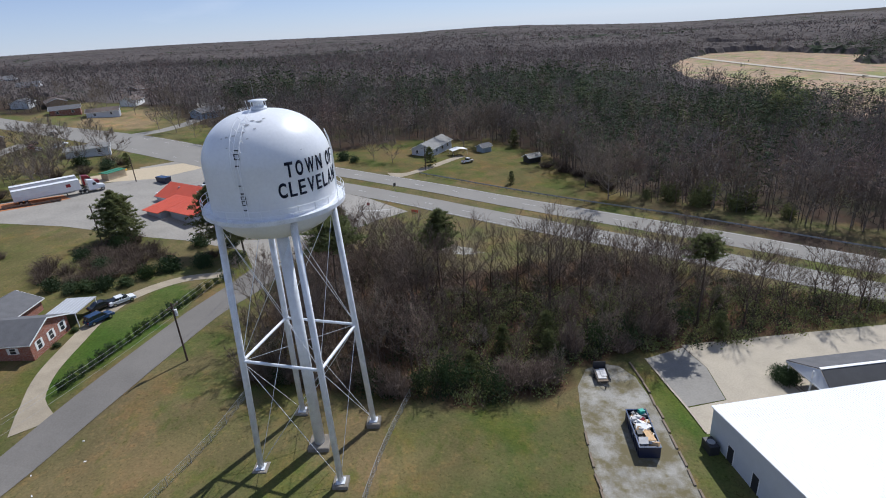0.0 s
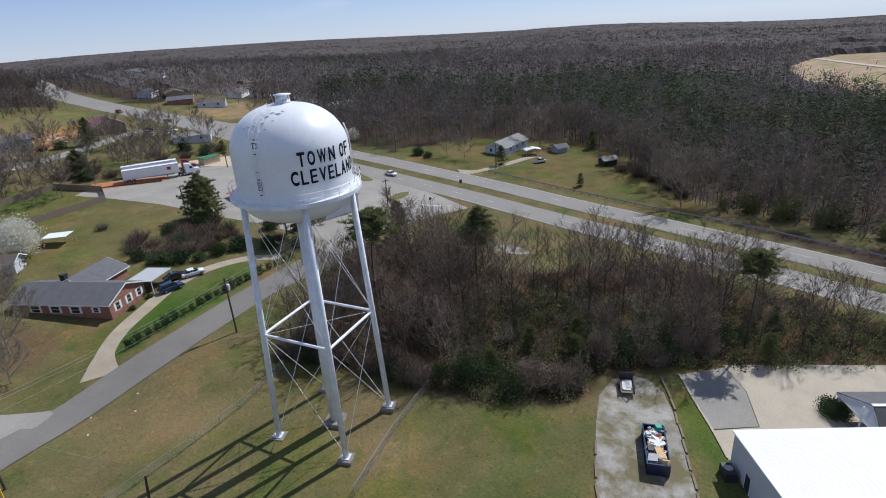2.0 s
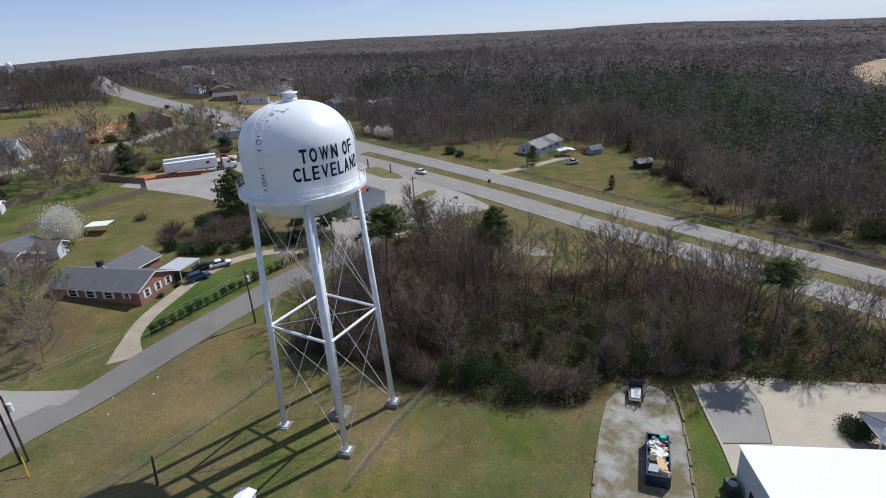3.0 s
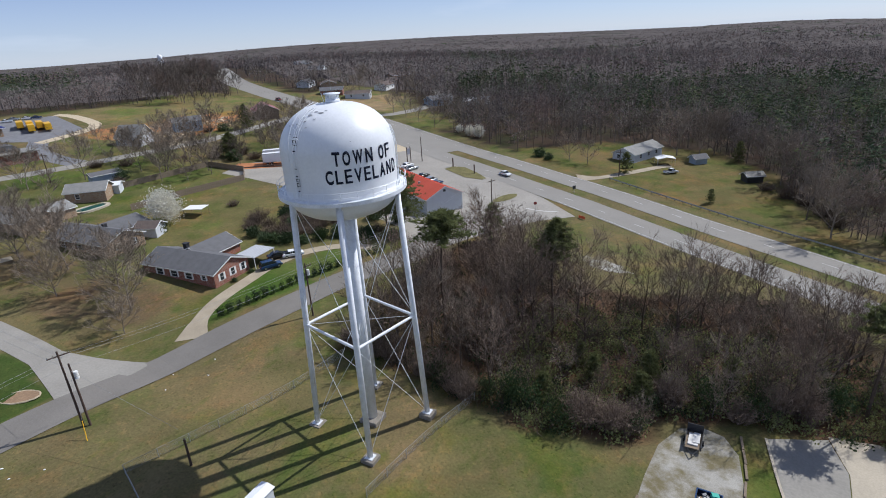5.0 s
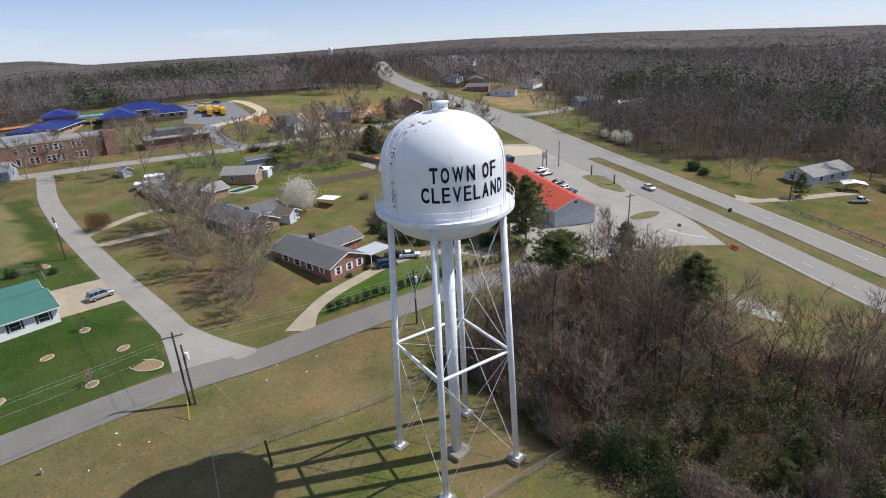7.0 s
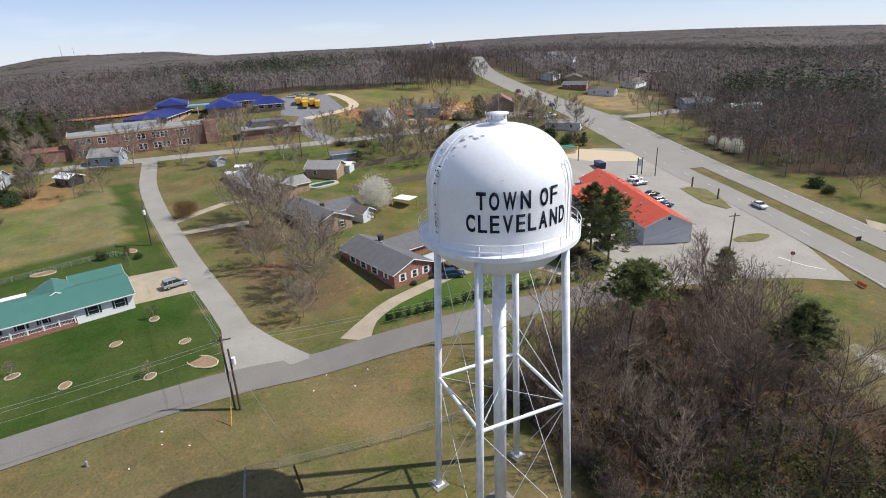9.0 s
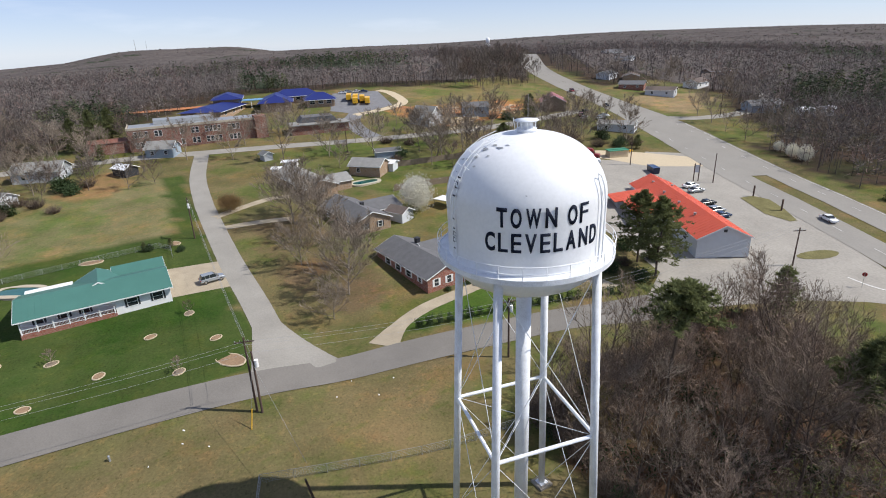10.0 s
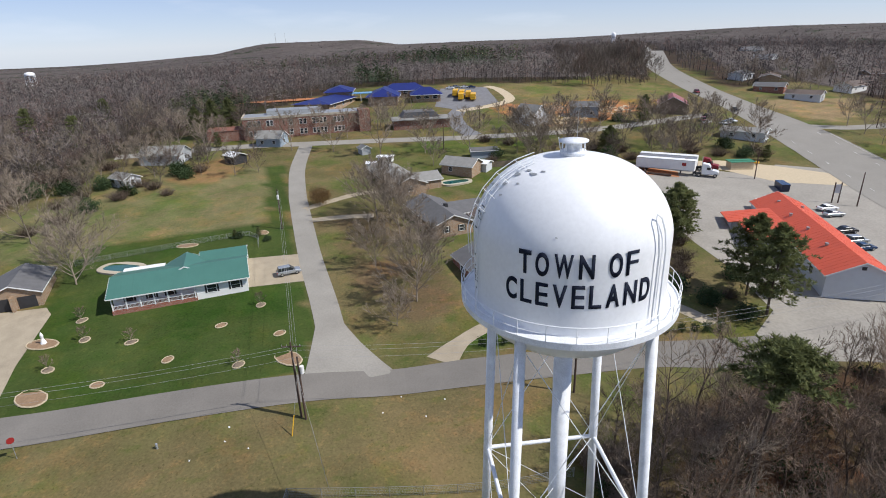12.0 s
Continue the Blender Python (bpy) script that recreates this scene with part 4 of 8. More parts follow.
def pine_meshes(seed, height, crown_from=0.35, reach=0.24, whorls=16, tufts=7, tip=0.55):
    """Trunk and needle crown of a pine or cedar."""
    r = random.Random(seed)
    trunk, crown = Build(), Build()
    pts = [Vector((0.02 * height * math.sin(k * 1.1 + seed) * k / 6, 0.02 * height * math.cos(k * 0.9 + seed) * k / 6, height * k / 6 - (0.3 if k == 0 else 0))) for k in range(7)]
    for k in range(6):
        trunk.tube(pts[k], pts[k + 1], height * 0.015 * (1 - k / 7), height * 0.015 * (1 - (k + 1) / 7), 7, False)

    def tuft(c, s):
        for _ in range(12):
            d = Vector((r.uniform(-1, 1), r.uniform(-1, 1), r.uniform(-0.35, 0.9))).normalized()
            n = d.cross(Vector((r.uniform(-1, 1), r.uniform(-1, 1), r.uniform(-1, 1)))).normalized()
            crown.face(c - n * s * 0.15, c + n * s * 0.15, c + d * s)

    for w in range(whorls):
        f = crown_from + (1 - crown_from) * (w + r.random()) / whorls
        i = min(int(f * 6), 5)
        a = pts[i].lerp(pts[i + 1], f * 6 - i)
        g = (f - crown_from) / (1 - crown_from)
        length = height * reach * (math.sin(math.pi * min(1, 0.25 + 0.75 * g)) * 0.75 + 0.3 * (1 - g)) + 0.3
        for k in range(5):
            t = 2.4 * w + math.tau * k / 5 + r.uniform(-0.4, 0.4)
            d = Vector((math.cos(t), math.sin(t), r.uniform(-0.05, 0.35) * (0.4 + g)))
            e = a + d * length * r.uniform(0.65, 1.15)
            trunk.tube(a, e, 0.012 * height * 0.3 * (1 - 0.6 * g) + 0.01, 0.01, 3, False)
            for q in range(tufts):
                u = 0.22 + 0.8 * (q + r.random()) / tufts
                c = a.lerp(e, u) + Vector((r.gauss(0, 0.3), r.gauss(0, 0.3), abs(r.gauss(0.05, 0.2)))) * length * 0.3
                tuft(c, tip * r.uniform(0.7, 1.3))
    return trunk.mesh("trunk"), crown.mesh("crown")


def leaf_cloud(seed, centre, radii, n, size, tall=1.0):
    """Small leaves in uneven clumps in the shape of a crown or bush."""
    r = random.Random(seed)
    b = Build()
    clumps = []
    for _ in range(max(8, n // 40)):
        v = Vector((r.gauss(0, 1), r.gauss(0, 1), r.gauss(0, 1))).normalized() * r.uniform(0.55, 1.0)
        clumps.append(Vector((centre[0] + v.x * radii[0], centre[1] + v.y * radii[1], centre[2] + v.z * radii[2])))
    for _ in range(n):
        c = r.choice(clumps)
        s = 0.24 * (radii[0] + radii[2])
        p = c + Vector((r.gauss(0, s), r.gauss(0, s), r.gauss(0, s))) * 0.75
        if p.z < 0.05:
            p.z = r.uniform(0.05, 0.3)
        u = Vector((r.uniform(-1, 1), r.uniform(-1, 1), r.uniform(-1, 1))).normalized() * size * r.uniform(0.6, 1.3)
        w = u.orthogonal().normalized() * size * 0.6
        b.face(p - u, p + w, p + u, p - w)
    return b


def clear_of(points, x, y, d):
    """Whether a spot keeps d metres off a line."""
    for a, b in zip(points, points[1:]):
        ax, ay, bx, by = a[0], a[1], b[0], b[1]
        l2 = (bx - ax) ** 2 + (by - ay) ** 2
        t = max(0, min(1, ((x - ax) * (bx - ax) + (y - ay) * (by - ay)) / l2))
        if (x - ax - t * (bx - ax)) ** 2 + (y - ay - t * (by - ay)) ** 2 < d * d:
            return False
    return True


BARE = [bare_tree_meshes(s, h, sp, l, 5, 4, 0.021) for s, h, sp, l in ((1, 11.5, 0.42, 11), (2, 9.5, 0.45, 10), (3, 12.5, 0.38, 12), (4, 8.0, 0.5, 9), (5, 10.5, 0.36, 11), (6, 7.0, 0.48, 9))]
FAR_BARE = [bare_tree_meshes(s, h, sp, l, 7, 9, 0.034, 0.12) for s, h, sp, l in ((81, 11.0, 0.60, 10), (82, 9.5, 0.66, 9), (83, 12.5, 0.52, 11))]
rng = random.Random(7)
KEEP = [(-1.5, 23.5), (55, 26.5), (13.8, 31.9)]
spots = []
tries = 0
while len(spots) < 182 and tries < 20000:
    tries += 1
    x, y = rng.uniform(-18, 98), rng.uniform(8, 68)
    if not bool(inside(THICKET, np.float64(x), np.float64(y))):
        continue
    if x > 17 and y < 43 - 0.12 * x and rng.random() < 0.55:
        continue
    if x > 50 and y < 24.5 or any((x - a) ** 2 + (y - b) ** 2 < 8 for a, b in KEEP):
        continue
    if float(wavy(np.float64(x), np.float64(y), 14, 0.9)) > 0.42 or any((x - a) ** 2 + (y - b) ** 2 < 4.6 for a, b in spots):
        continue
    spots.append((x, y))
for i, (x, y) in enumerate(spots):
    k = rng.randrange(6)
    low = x > 11 and y < 36 - 0.18 * x
    tall_ = 1.08 if y < 42 else 0.9
    big = rng.uniform(0.42, 0.8) if low else tall_ * rng.choice((rng.uniform(0.6, 0.85), rng.uniform(0.85, 1.15)))
    twig = "red_twig" if x < 14 and y > 20 and rng.random() < 0.38 else rng.choice(("twig", "pale_twig", "dark_twig", "pale_twig"))
    tree("bare_tree", "leafless reddish woodland tree in a tangled thicket" if twig == "red_twig" else "leafless grey-brown woodland tree in a tangled thicket", BARE[k], x, y, rng.uniform(0, 360), big, "thicket trees", (rng.choice(("bark", "dark_bark", "dark_bark")), twig))
def bramble(seed, wide, tall, n):
    """A leafless bush: many thin stems arching from its foot, with side twigs."""
    r = random.Random(seed)
    b = Build()
    for _ in range(n):
        t, q = r.uniform(0, math.tau), r.random() ** 0.5
        a = Vector((math.cos(t) * wide * 0.45 * q, math.sin(t) * wide * 0.45 * q, -0.05))
        d = Vector((math.cos(t) * wide * q * r.uniform(0.3, 0.9), math.sin(t) * wide * q * r.uniform(0.3, 0.9), tall * r.uniform(0.5, 1.1) * (1.1 - 0.5 * q)))
        m = a + d * 0.55 + Vector((r.uniform(-0.2, 0.2), r.uniform(-0.2, 0.2), 0.12 * tall))
        w = Vector((r.uniform(-1, 1), r.uniform(-1, 1), 0.2)).normalized() * r.uniform(0.018, 0.034)
        b.face(a - w, a + w, m + w * 0.7, m - w * 0.7)
        b.face(m - w * 0.7, m + w * 0.7, a + d)
        for _ in range(3):
            s = m.lerp(a + d, r.random())
            b.face(s - w * 0.6, s + w * 0.6, s + Vector((r.uniform(-1, 1), r.uniform(-1, 1), r.uniform(-0.2, 0.9))) * 0.28 * wide)
    return b


BRUSH = bramble(77, 1.9, 3.0, 330).mesh("branch_tangle")
BRUSH_GREEN = leaf_cloud(78, (0, 0, 1.4), (1.3, 1.2, 1.2), 700, 0.12).mesh("foliage")
BRUSH.materials.append(M["twig"])
BRUSH_GREEN.materials.append(M["leaf"])
for k in range(46):
    t = (k + rng.random()) / 46
    line_ = [(-14, 12.5), (-4, 12), (8, 10), (18, 8.8), (28.5, 10.5), (33, 18), (45, 22.5), (52, 24.5)]
    i = min(int(t * 7), 6)
    x = line_[i][0] + (line_[i + 1][0] - line_[i][0]) * (t * 7 - i) + rng.uniform(-1, 1)
    y = line_[i][1] + (line_[i + 1][1] - line_[i][1]) * (t * 7 - i) + rng.uniform(-0.5, 2.5)
    green_ = rng.random() < (0.5 if x > 8 else 0.12)
    o = thing("evergreen_bush" if green_ else "leafless_bush", x, y, "dense evergreen bush at the thicket's edge" if green_ else "dense dark bramble at the thicket's edge", "bush", rng.uniform(0, 360))
    s = rng.uniform(0.9, 1.6)
    part("foliage" if green_ else "branch_tangle", BRUSH_GREEN if green_ else BRUSH, "", o, at=Matrix.Diagonal((s, s, s * rng.uniform(0.8, 1.5), 1)))
# trees overhanging the apron and the row behind the guardrail
for x, y, k, s in ((47, 24.5, 2, 0.95), (57, 27, 0, 0.9), (63, 27.5, 2, 1.0), (70, 28.5, 0, 0.95), (77, 30, 1, 1.0), (84, 31, 2, 0.95), (92, 32, 0, 0.9), (50, 29, 3, 1.1), (67, 32, 2, 1.0), (87, 34.5, 1, 1.0), (44, 25, 0, 0.8), (36, 21, 2, 0.9), (39.5, 22, 0, 0.95), (42.5, 22.5, 1, 1.0), (34, 23, 4, 0.9), (46, 22.5, 2, 0.9), (38, 19.5, 3, 0.9)):
    tree("bare_tree", "leafless tree leaning over a workshop's apron", BARE[k], x, y, rng.uniform(0, 360), s, "", ("bark", "dark_twig"))
r = random.Random(70)
edge_trees = []
for a, b, n in (((60, 97.5), (142, 45.5), 34), ((56, 98), (52, 150), 11), ((52, 150), (30, 182), 7), ((30, 182), (-34, 160), 12)):
    for k in range(n):
        t = (k + r.random()) / n
        x, y = a[0] + (b[0] - a[0]) * t + r.uniform(0, 5), a[1] + (b[1] - a[1]) * t + r.uniform(0, 6)
        edge_trees.append((r.choice((BARE[0], BARE[2], FAR_BARE[2], FAR_BARE[0])), x, y, r.uniform(0, 360), r.uniform(0.8, 1.2), r.choice(GREYS)))
spots = 0
while spots < 46:
    x, y = r.uniform(-300, -211), r.uniform(140, 250)
    if x < -214 - 0.25 * (190 - y) and clear_of(HWY, x, y, 12.5) and -0.82 * (x + 200) + 196 > y > 135 + -0.5 * (x + 211):
        edge_trees.append((FAR_BARE[r.randrange(3)], x, y, r.uniform(0, 360), r.uniform(0.95, 1.4), r.choice(GREYS)))
        spots += 1
grove("woodland_edge", "tall slender leafless trees at the wood's edge", edge_trees)
TOWN_TREES = [(-133, 66), (-132, 74), (-124, 78), (-131, 36), (-157, 53), (-152, 40), (-125, 89), (-155, 92), (-154, 78), (-172, 78), (-119, 134), (-120, 157), (-130, 153), (-138, 150), (-161, -79), (-178, -76), (-180, -67), (-193, -62), (-217, -56), (-208, -39), (-193, -26), (-162, -41), (-104, 188), (-92, 179), (-80, 172), (-80, 187), (-114, 193), (-81, 202), (-67, 205), (-59, 209), (-49, 208), (-183, -12), (-186, 24), (-189, 34), (-181, 52), (-70, 178), (-73, 192), (-62, 182), (-52, 192), (-42, 178), (-176, 18), (-172, -55), (-198, -50), (-222, -30), (-202, 239), (-197, 258), (-186, 272), (-138, 251), (-127, 262), (-201, 222), (-165, 238), (-160, 222), (-143, 228), (-170, 250), (-120, 228), (-150, -62), (-148, -70), (-160, -60), (-140, -76), (-215, -72), (-170, -88), (-186, -86), (-200, -95)]
for x, y in TOWN_TREES:
    tree("bare_tree", "leafless tree among houses and yards", FAR_BARE[r.randrange(3)], x, y, r.uniform(0, 360), r.uniform(0.72, 1.12), "town trees", ("bark", r.choice(("twig", "pale_twig", "pale_twig"))))

r = random.Random(123)
more = []
while len(more) < 74:
    a, b, c, d = (-172, -104, 62, 152) if len(more) < 40 else (-215, -138, -86, -14)
    x, y = r.uniform(a, b), r.uniform(c, d)
    if not (clear_of(ROAD_C, x, y, 6) and clear_of(ROAD_B, x, y, 6) and clear_of(HWY, x, y, 26)):
        continue
    if inside(LOT, np.float64(x), np.float64(y)) or any((x - u) ** 2 + (y - v) ** 2 < 30 for u, v in more + TOWN_TREES):
        continue
    if any((x - u) ** 2 + (y - v) ** 2 < 64 for u, v in ((-168, 90), (-170, 116), (-163, 155), (-179, -8.5), (-161.5, -21.5), (-172, -43), (-150, -52), (-113, 142), (-119.5, 44.5), (-91, 117), (-186, -30))):
        continue
    more.append((x, y))
grove("yard_grove", "leafless trees crowding behind houses and yards", [(FAR_BARE[r.randrange(3)], x, y, r.uniform(0, 360), r.uniform(0.5, 0.95), r.choice(GREYS)) for x, y in more])

# the tall bare tree at the thicket's corner and the yard trees
VASE = bare_tree_meshes(24, 16.5, 0.40, 13, 7, 8, 0.024, 0.12)
BIG = bare_tree_meshes(21, 14.5, 0.46, 13, 7, 6, 0.02, 0.16)
YARD = [bare_tree_meshes(31, 11.5, 0.62, 17, 9, 10, 0.026, 0.09), bare_tree_meshes(32, 10.5, 0.66, 17, 9, 10, 0.026, 0.09)]
tree("bare_tree", "tall spreading leafless tree above the thicket", VASE, -0.5, 44.5, 40, 1.08, "", ("dark_bark", "twig"))
tree("bare_tree", "tall spreading leafless tree above the thicket", BIG, 3.5, 38, 250, 0.95, "", ("dark_bark", "twig"))
tree("bare_tree", "tall spreading leafless tree above the thicket", BIG, -6, 52, 100, 0.8, "", ("dark_bark", "twig"))
tree("bare_tree", "tall spreading leafless tree above the thicket", BIG, 32.4, 32.9, 10, 1.25, "", ("dark_bark", "twig"))
tree("bare_tree", "tall spreading leafless tree above the thicket", BIG, 48.6, 25.8, 300, 1.2, "", ("dark_bark", "twig"))
tree("bare_tree", "tall spreading leafless tree above the thicket", BIG, 72, 33, 200, 0.7, "", ("dark_bark", "twig"))
tree("bare_tree", "tall upright leafless tree above the thicket", BIG, 38, 35, 160, 1.0)
for x, y, s in ((27, 37, 0.95), (45, 34, 0.9), (60, 36, 0.85), (9, 31, 1.25), (17.5, 33, 1.18), (12, 27.5, 1.2), (6, 37, 1.05), (20, 28, 0.95), (12, 38, 1.0), (-5, 25, 0.95), (-10, 33, 0.85), (84, 34.5, 0.7), (-4, 19, 0.75)):
    tree("bare_tree", "tall spreading leafless tree above the thicket", BIG, x, y, 37 * x, s, "", ("dark_bark", "red_twig" if x < 20 else "twig"))
for x, y, k, s in ((-55.8, 6.4, 0, 1.05), (-64, 10, 1, 1.0), (-81.6, 11, 0, 0.95), (-94.9, 9, 1, 1.15), (-89, 14, 0, 1.0), (-72, 3, 1, 0.8), (-50.5, 1.2, 1, 0.6), (-99, 13, 1, 1.1), (-168, -3, 0, 1.0), (-160, 10, 1, 1.0), (-150, 24, 0, 1.2), (-145, 38, 1, 1.1), (-140, 52, 0, 1.1), (-118, 62, 1, 1.1), (-125, 70, 0, 1.2), (-110, 74, 1, 0.9), (-135, 85, 0, 1.2), (-108, 108, 1, 1.0), (-118, 128, 0, 1.2), (-100, 132, 1, 1.1), (-125, 112, 0, 1.1), (-148, 75, 1, 1.0), (-12, 143, 0, 0.7), (-5, 140, 1, 0.75), (21, 166, 0, 1.3), (28.3, 170, 1, 1.35), (52, 139, 0, 1.15), (59.5, 96, 1, 1.3), (33, 173, 0, 1.3), (-86, -52, 0, 0.95), (-95, -52, 1, 1.1), (-112, -66, 0, 1.1), (-155, -45, 1, 1.1), (-165, -30, 0, 1.1), (-180, 40, 0, 1.0), (-184, 10, 1, 1.0), (-190, -40, 0, 1.0), (-150, 110, 0, 1.1), (-140, 128, 1, 1.1)):
    far_off = x < -104 or y > 100
    tree("yard_tree", "spreading leafless shade tree on a lawn", FAR_BARE[k] if far_off else YARD[k], x, y, rng.uniform(0, 360), s * (1.2 if far_off else 1.12), "yard trees", ("dark_bark", "dark_twig") if y > 120 else ("bark", "twig" if far_off else "pale_twig"))

P_TALL, P_CEDAR = pine_meshes(41, 15.5, 0.22, 0.34, 22, 11, 0.58), pine_meshes(43, 13, 0.08, 0.32, 22, 9, 0.6)
P_HIGH, P_WIDE = pine_meshes(46, 17.6, 0.77, 0.205, 11, 13, 0.56), pine_meshes(47, 11.5, 0.06, 0.46, 25, 14, 0.66)
P_MID = pine_meshes(48, 17.6, 0.66, 0.165, 14, 11, 0.56)
P_SMALL = pine_meshes(44, 5.5, 0.04, 0.27, 12, 5, 0.4)
EVER = ("dark_bark", "needle")
tree("pine_tree", "tall dark green pine beside the red-roofed building", P_TALL, -29.5, 58.0, 0, 1.0, mats=EVER)
tree("pine_tree", "tall dark green pine beside the red-roofed building", P_TALL, -35.5, 60.0, 130, 0.95, mats=EVER)
tree("cedar_tree", "dense dark green conifer by the parking lot", P_WIDE, -60.5, 66.2, 50, 1.0, mats=EVER)
tree("cedar_tree", "broad dense dark green conifer behind a fence", P_WIDE, -121.5, 93.5, 140, 0.72, mats=EVER)
tree("pine_tree", "tall round-topped green pine in the thicket", P_HIGH, -1.5, 23.5, 20, 1.15, mats=EVER)
tree("pine_tree", "tall round-topped pine at the thicket's edge", P_HIGH, 55.0, 26.5, 200, 0.92, mats=EVER)
tree("pine_tree", "tall pine whose top stands over the thicket", P_MID, 13.8, 31.9, 120, 1.06, mats=EVER)
tree("cedar_tree", "dense dark upright cedar at the lot's corner", P_SMALL, -8.7, 62.6, 60, 1.65, mats=EVER)
for x, y, s in ((8.5, 134, 1.25), (34.2, 112, 0.75), (41, 165, 1.3), (-94, 130.5, 0.9), (-96, -18, 0.4), (-97, -23, 0.4), (23, 20, 0.9), (29.5, 17.5, 1.0), (20.5, 23, 0.8), (40, 27, 0.9), (61, 33, 0.8), (57, 23, 0.9), (-236, -98, 2.0), (-206, -75, 2.1), (-245, -72, 2.0), (-183, -27, 1.0), (-175, -33, 0.9), (18, 13, 0.9), (30, 22, 1.1)):
    tree("cedar_tree", "bushy dark green cedar", P_SMALL, x, y, rng.uniform(0, 360), s, mats=EVER)
for x, y, s in ((-205, -28, 1.0), (-210, -22, 0.95), (-200, -34, 0.9), (-150, 130, 0.8)):
    tree("pine_tree", "clump of tall dark pines near the school", P_CEDAR, x, y, rng.uniform(0, 360), s, mats=EVER)

pear = thing("blossoming_pear_tree", -85.8, 38, "rounded pear tree in full white blossom", "tree")
part("trunk", Build().tube((0, 0, -0.2), (0, 0, 2.4), 0.17, 0.12, 7), "bark", pear)
part("crown", leaf_cloud(5, (0, 0, 4.5), (2.9, 2.9, 2.9), 9500, 0.19), "blossom", pear)
for x, y, s in ((-59.5, 164, 0.5), (-55, 163, 0.58), (-66, 168, 0.38)):
    copy_thing(pear, pose(x, y, gz(x, y)) @ Matrix.Scale(s, 4))
maple = thing("ornamental_tree", -111, -2, "small round russet-leaved ornamental tree", "tree")
part("trunk", Build().tube((0, 0, -0.2), (0, 0, 1.3), 0.12, 0.09, 6), "bark", maple)
part("crown", leaf_cloud(6, (0, 0, 2.5), (2.5, 2.5, 1.2), 5200, 0.13), "russet", maple)

# undergrowth of the thicket: brambles, saplings, evergreen shrubs
r = random.Random(9)
b, g, ivy = Build(), Build(), Build()
n = 0
while n < 1500:
    x, y = r.uniform(-18, 98), r.uniform(8, 68)
    if not bool(inside(THICKET, np.float64(x), np.float64(y))):
        continue
    n += 1
    z = gz(x, y)
    for _ in range(16):
        a = Vector((x + r.gauss(0, 0.7), y + r.gauss(0, 0.7), z - 0.05))
        d = Vector((r.uniform(-0.7, 0.7), r.uniform(-0.7, 0.7), 1)) * r.uniform(0.8, 3.2)
        w = Vector((r.uniform(-1, 1), r.uniform(-1, 1), 0)).normalized() * r.uniform(0.02, 0.04)
        b.face(a - w, a + w, a + d)
        m = a + d * r.uniform(0.3, 0.7)
        b.face(m - w, m + w, m + d * 0.3 + Vector((r.uniform(-0.7, 0.7), r.uniform(-0.7, 0.7), 0.2)))
    front = x > 10 and y < 40
    if r.random() < (0.95 if front else 0.22):
        kind = r.choice((g, ivy, ivy, ivy)) if front else g
        for _ in range(62):
            p = Vector((x + r.gauss(0, 0.75), y + r.gauss(0, 0.75), z + abs(r.gauss(0, 0.75)) + 0.1))
            u = Vector((r.uniform(-1, 1), r.uniform(-1, 1), r.uniform(-1, 1))).normalized() * r.uniform(0.12, 0.24)
            w = u.orthogonal().normalized() * 0.13
            kind.face(p - u, p + w, p + u, p - w)
solid("ivy", ivy, "ivy", "olive-green ivy and vines over brambles", "undergrowth", "stuff")
solid("undergrowth", b, "dark_twig", "tangle of leafless brambles and saplings", "undergrowth", "stuff")
solid("evergreen_shrubs", g, "leaf", "scattered evergreen undergrowth", "shrub", "stuff")


# ---- far woods ----
def woodland(x, y, gap=16.0):
    """Which spots are wooded."""
    ok = ~(inside(FAR_FIELD, x, y) | inside(FAR_STRIP, x, y) | inside(NORTH_YARD, x, y) | inside(EAST_GREEN, x, y) | inside(TOWN, x, y))
    gap = np.where(x < -230, gap * 0.6, np.where(x > 48, np.maximum(gap, 25), gap))
    ok &= (x + 628) ** 2 + (y + 200) ** 2 > 85 ** 2
    for v in along(HWY, 12):
        ok &= (x - v.x) ** 2 + (y - v.y) ** 2 > gap * gap
    return ok


STANDS = [(-13, 219, 13, 10), (1, 210, 10, 8), (24, 296, 16, 18), (46, 255, 14, 12), (62, 250, 16, 14), (78, 240, 14, 12), (93, 255, 14, 12), (101, 190, 12, 12), (147, 338, 22, 30), (138, 409, 26, 20), (136, 245, 10, 12), (65, 225, 45, 24), (102, 182, 26, 20), (85, 375, 60, 70), (142, 185, 18, 60), (98, 97, 9, 6), (-245, -30, 22, 16), (-82, 262, 34, 18), (190, 235, 30, 40), (-300, 60, 60, 12), (-420, 150, 90, 40), (250, 180, 50, 40), (-90, 250, 12, 22), (-60, 300, 40, 25), (-5, 225, 26, 10), (5, 290, 24, 16), (30, 222, 22, 14), (-20, 330, 50, 14)]


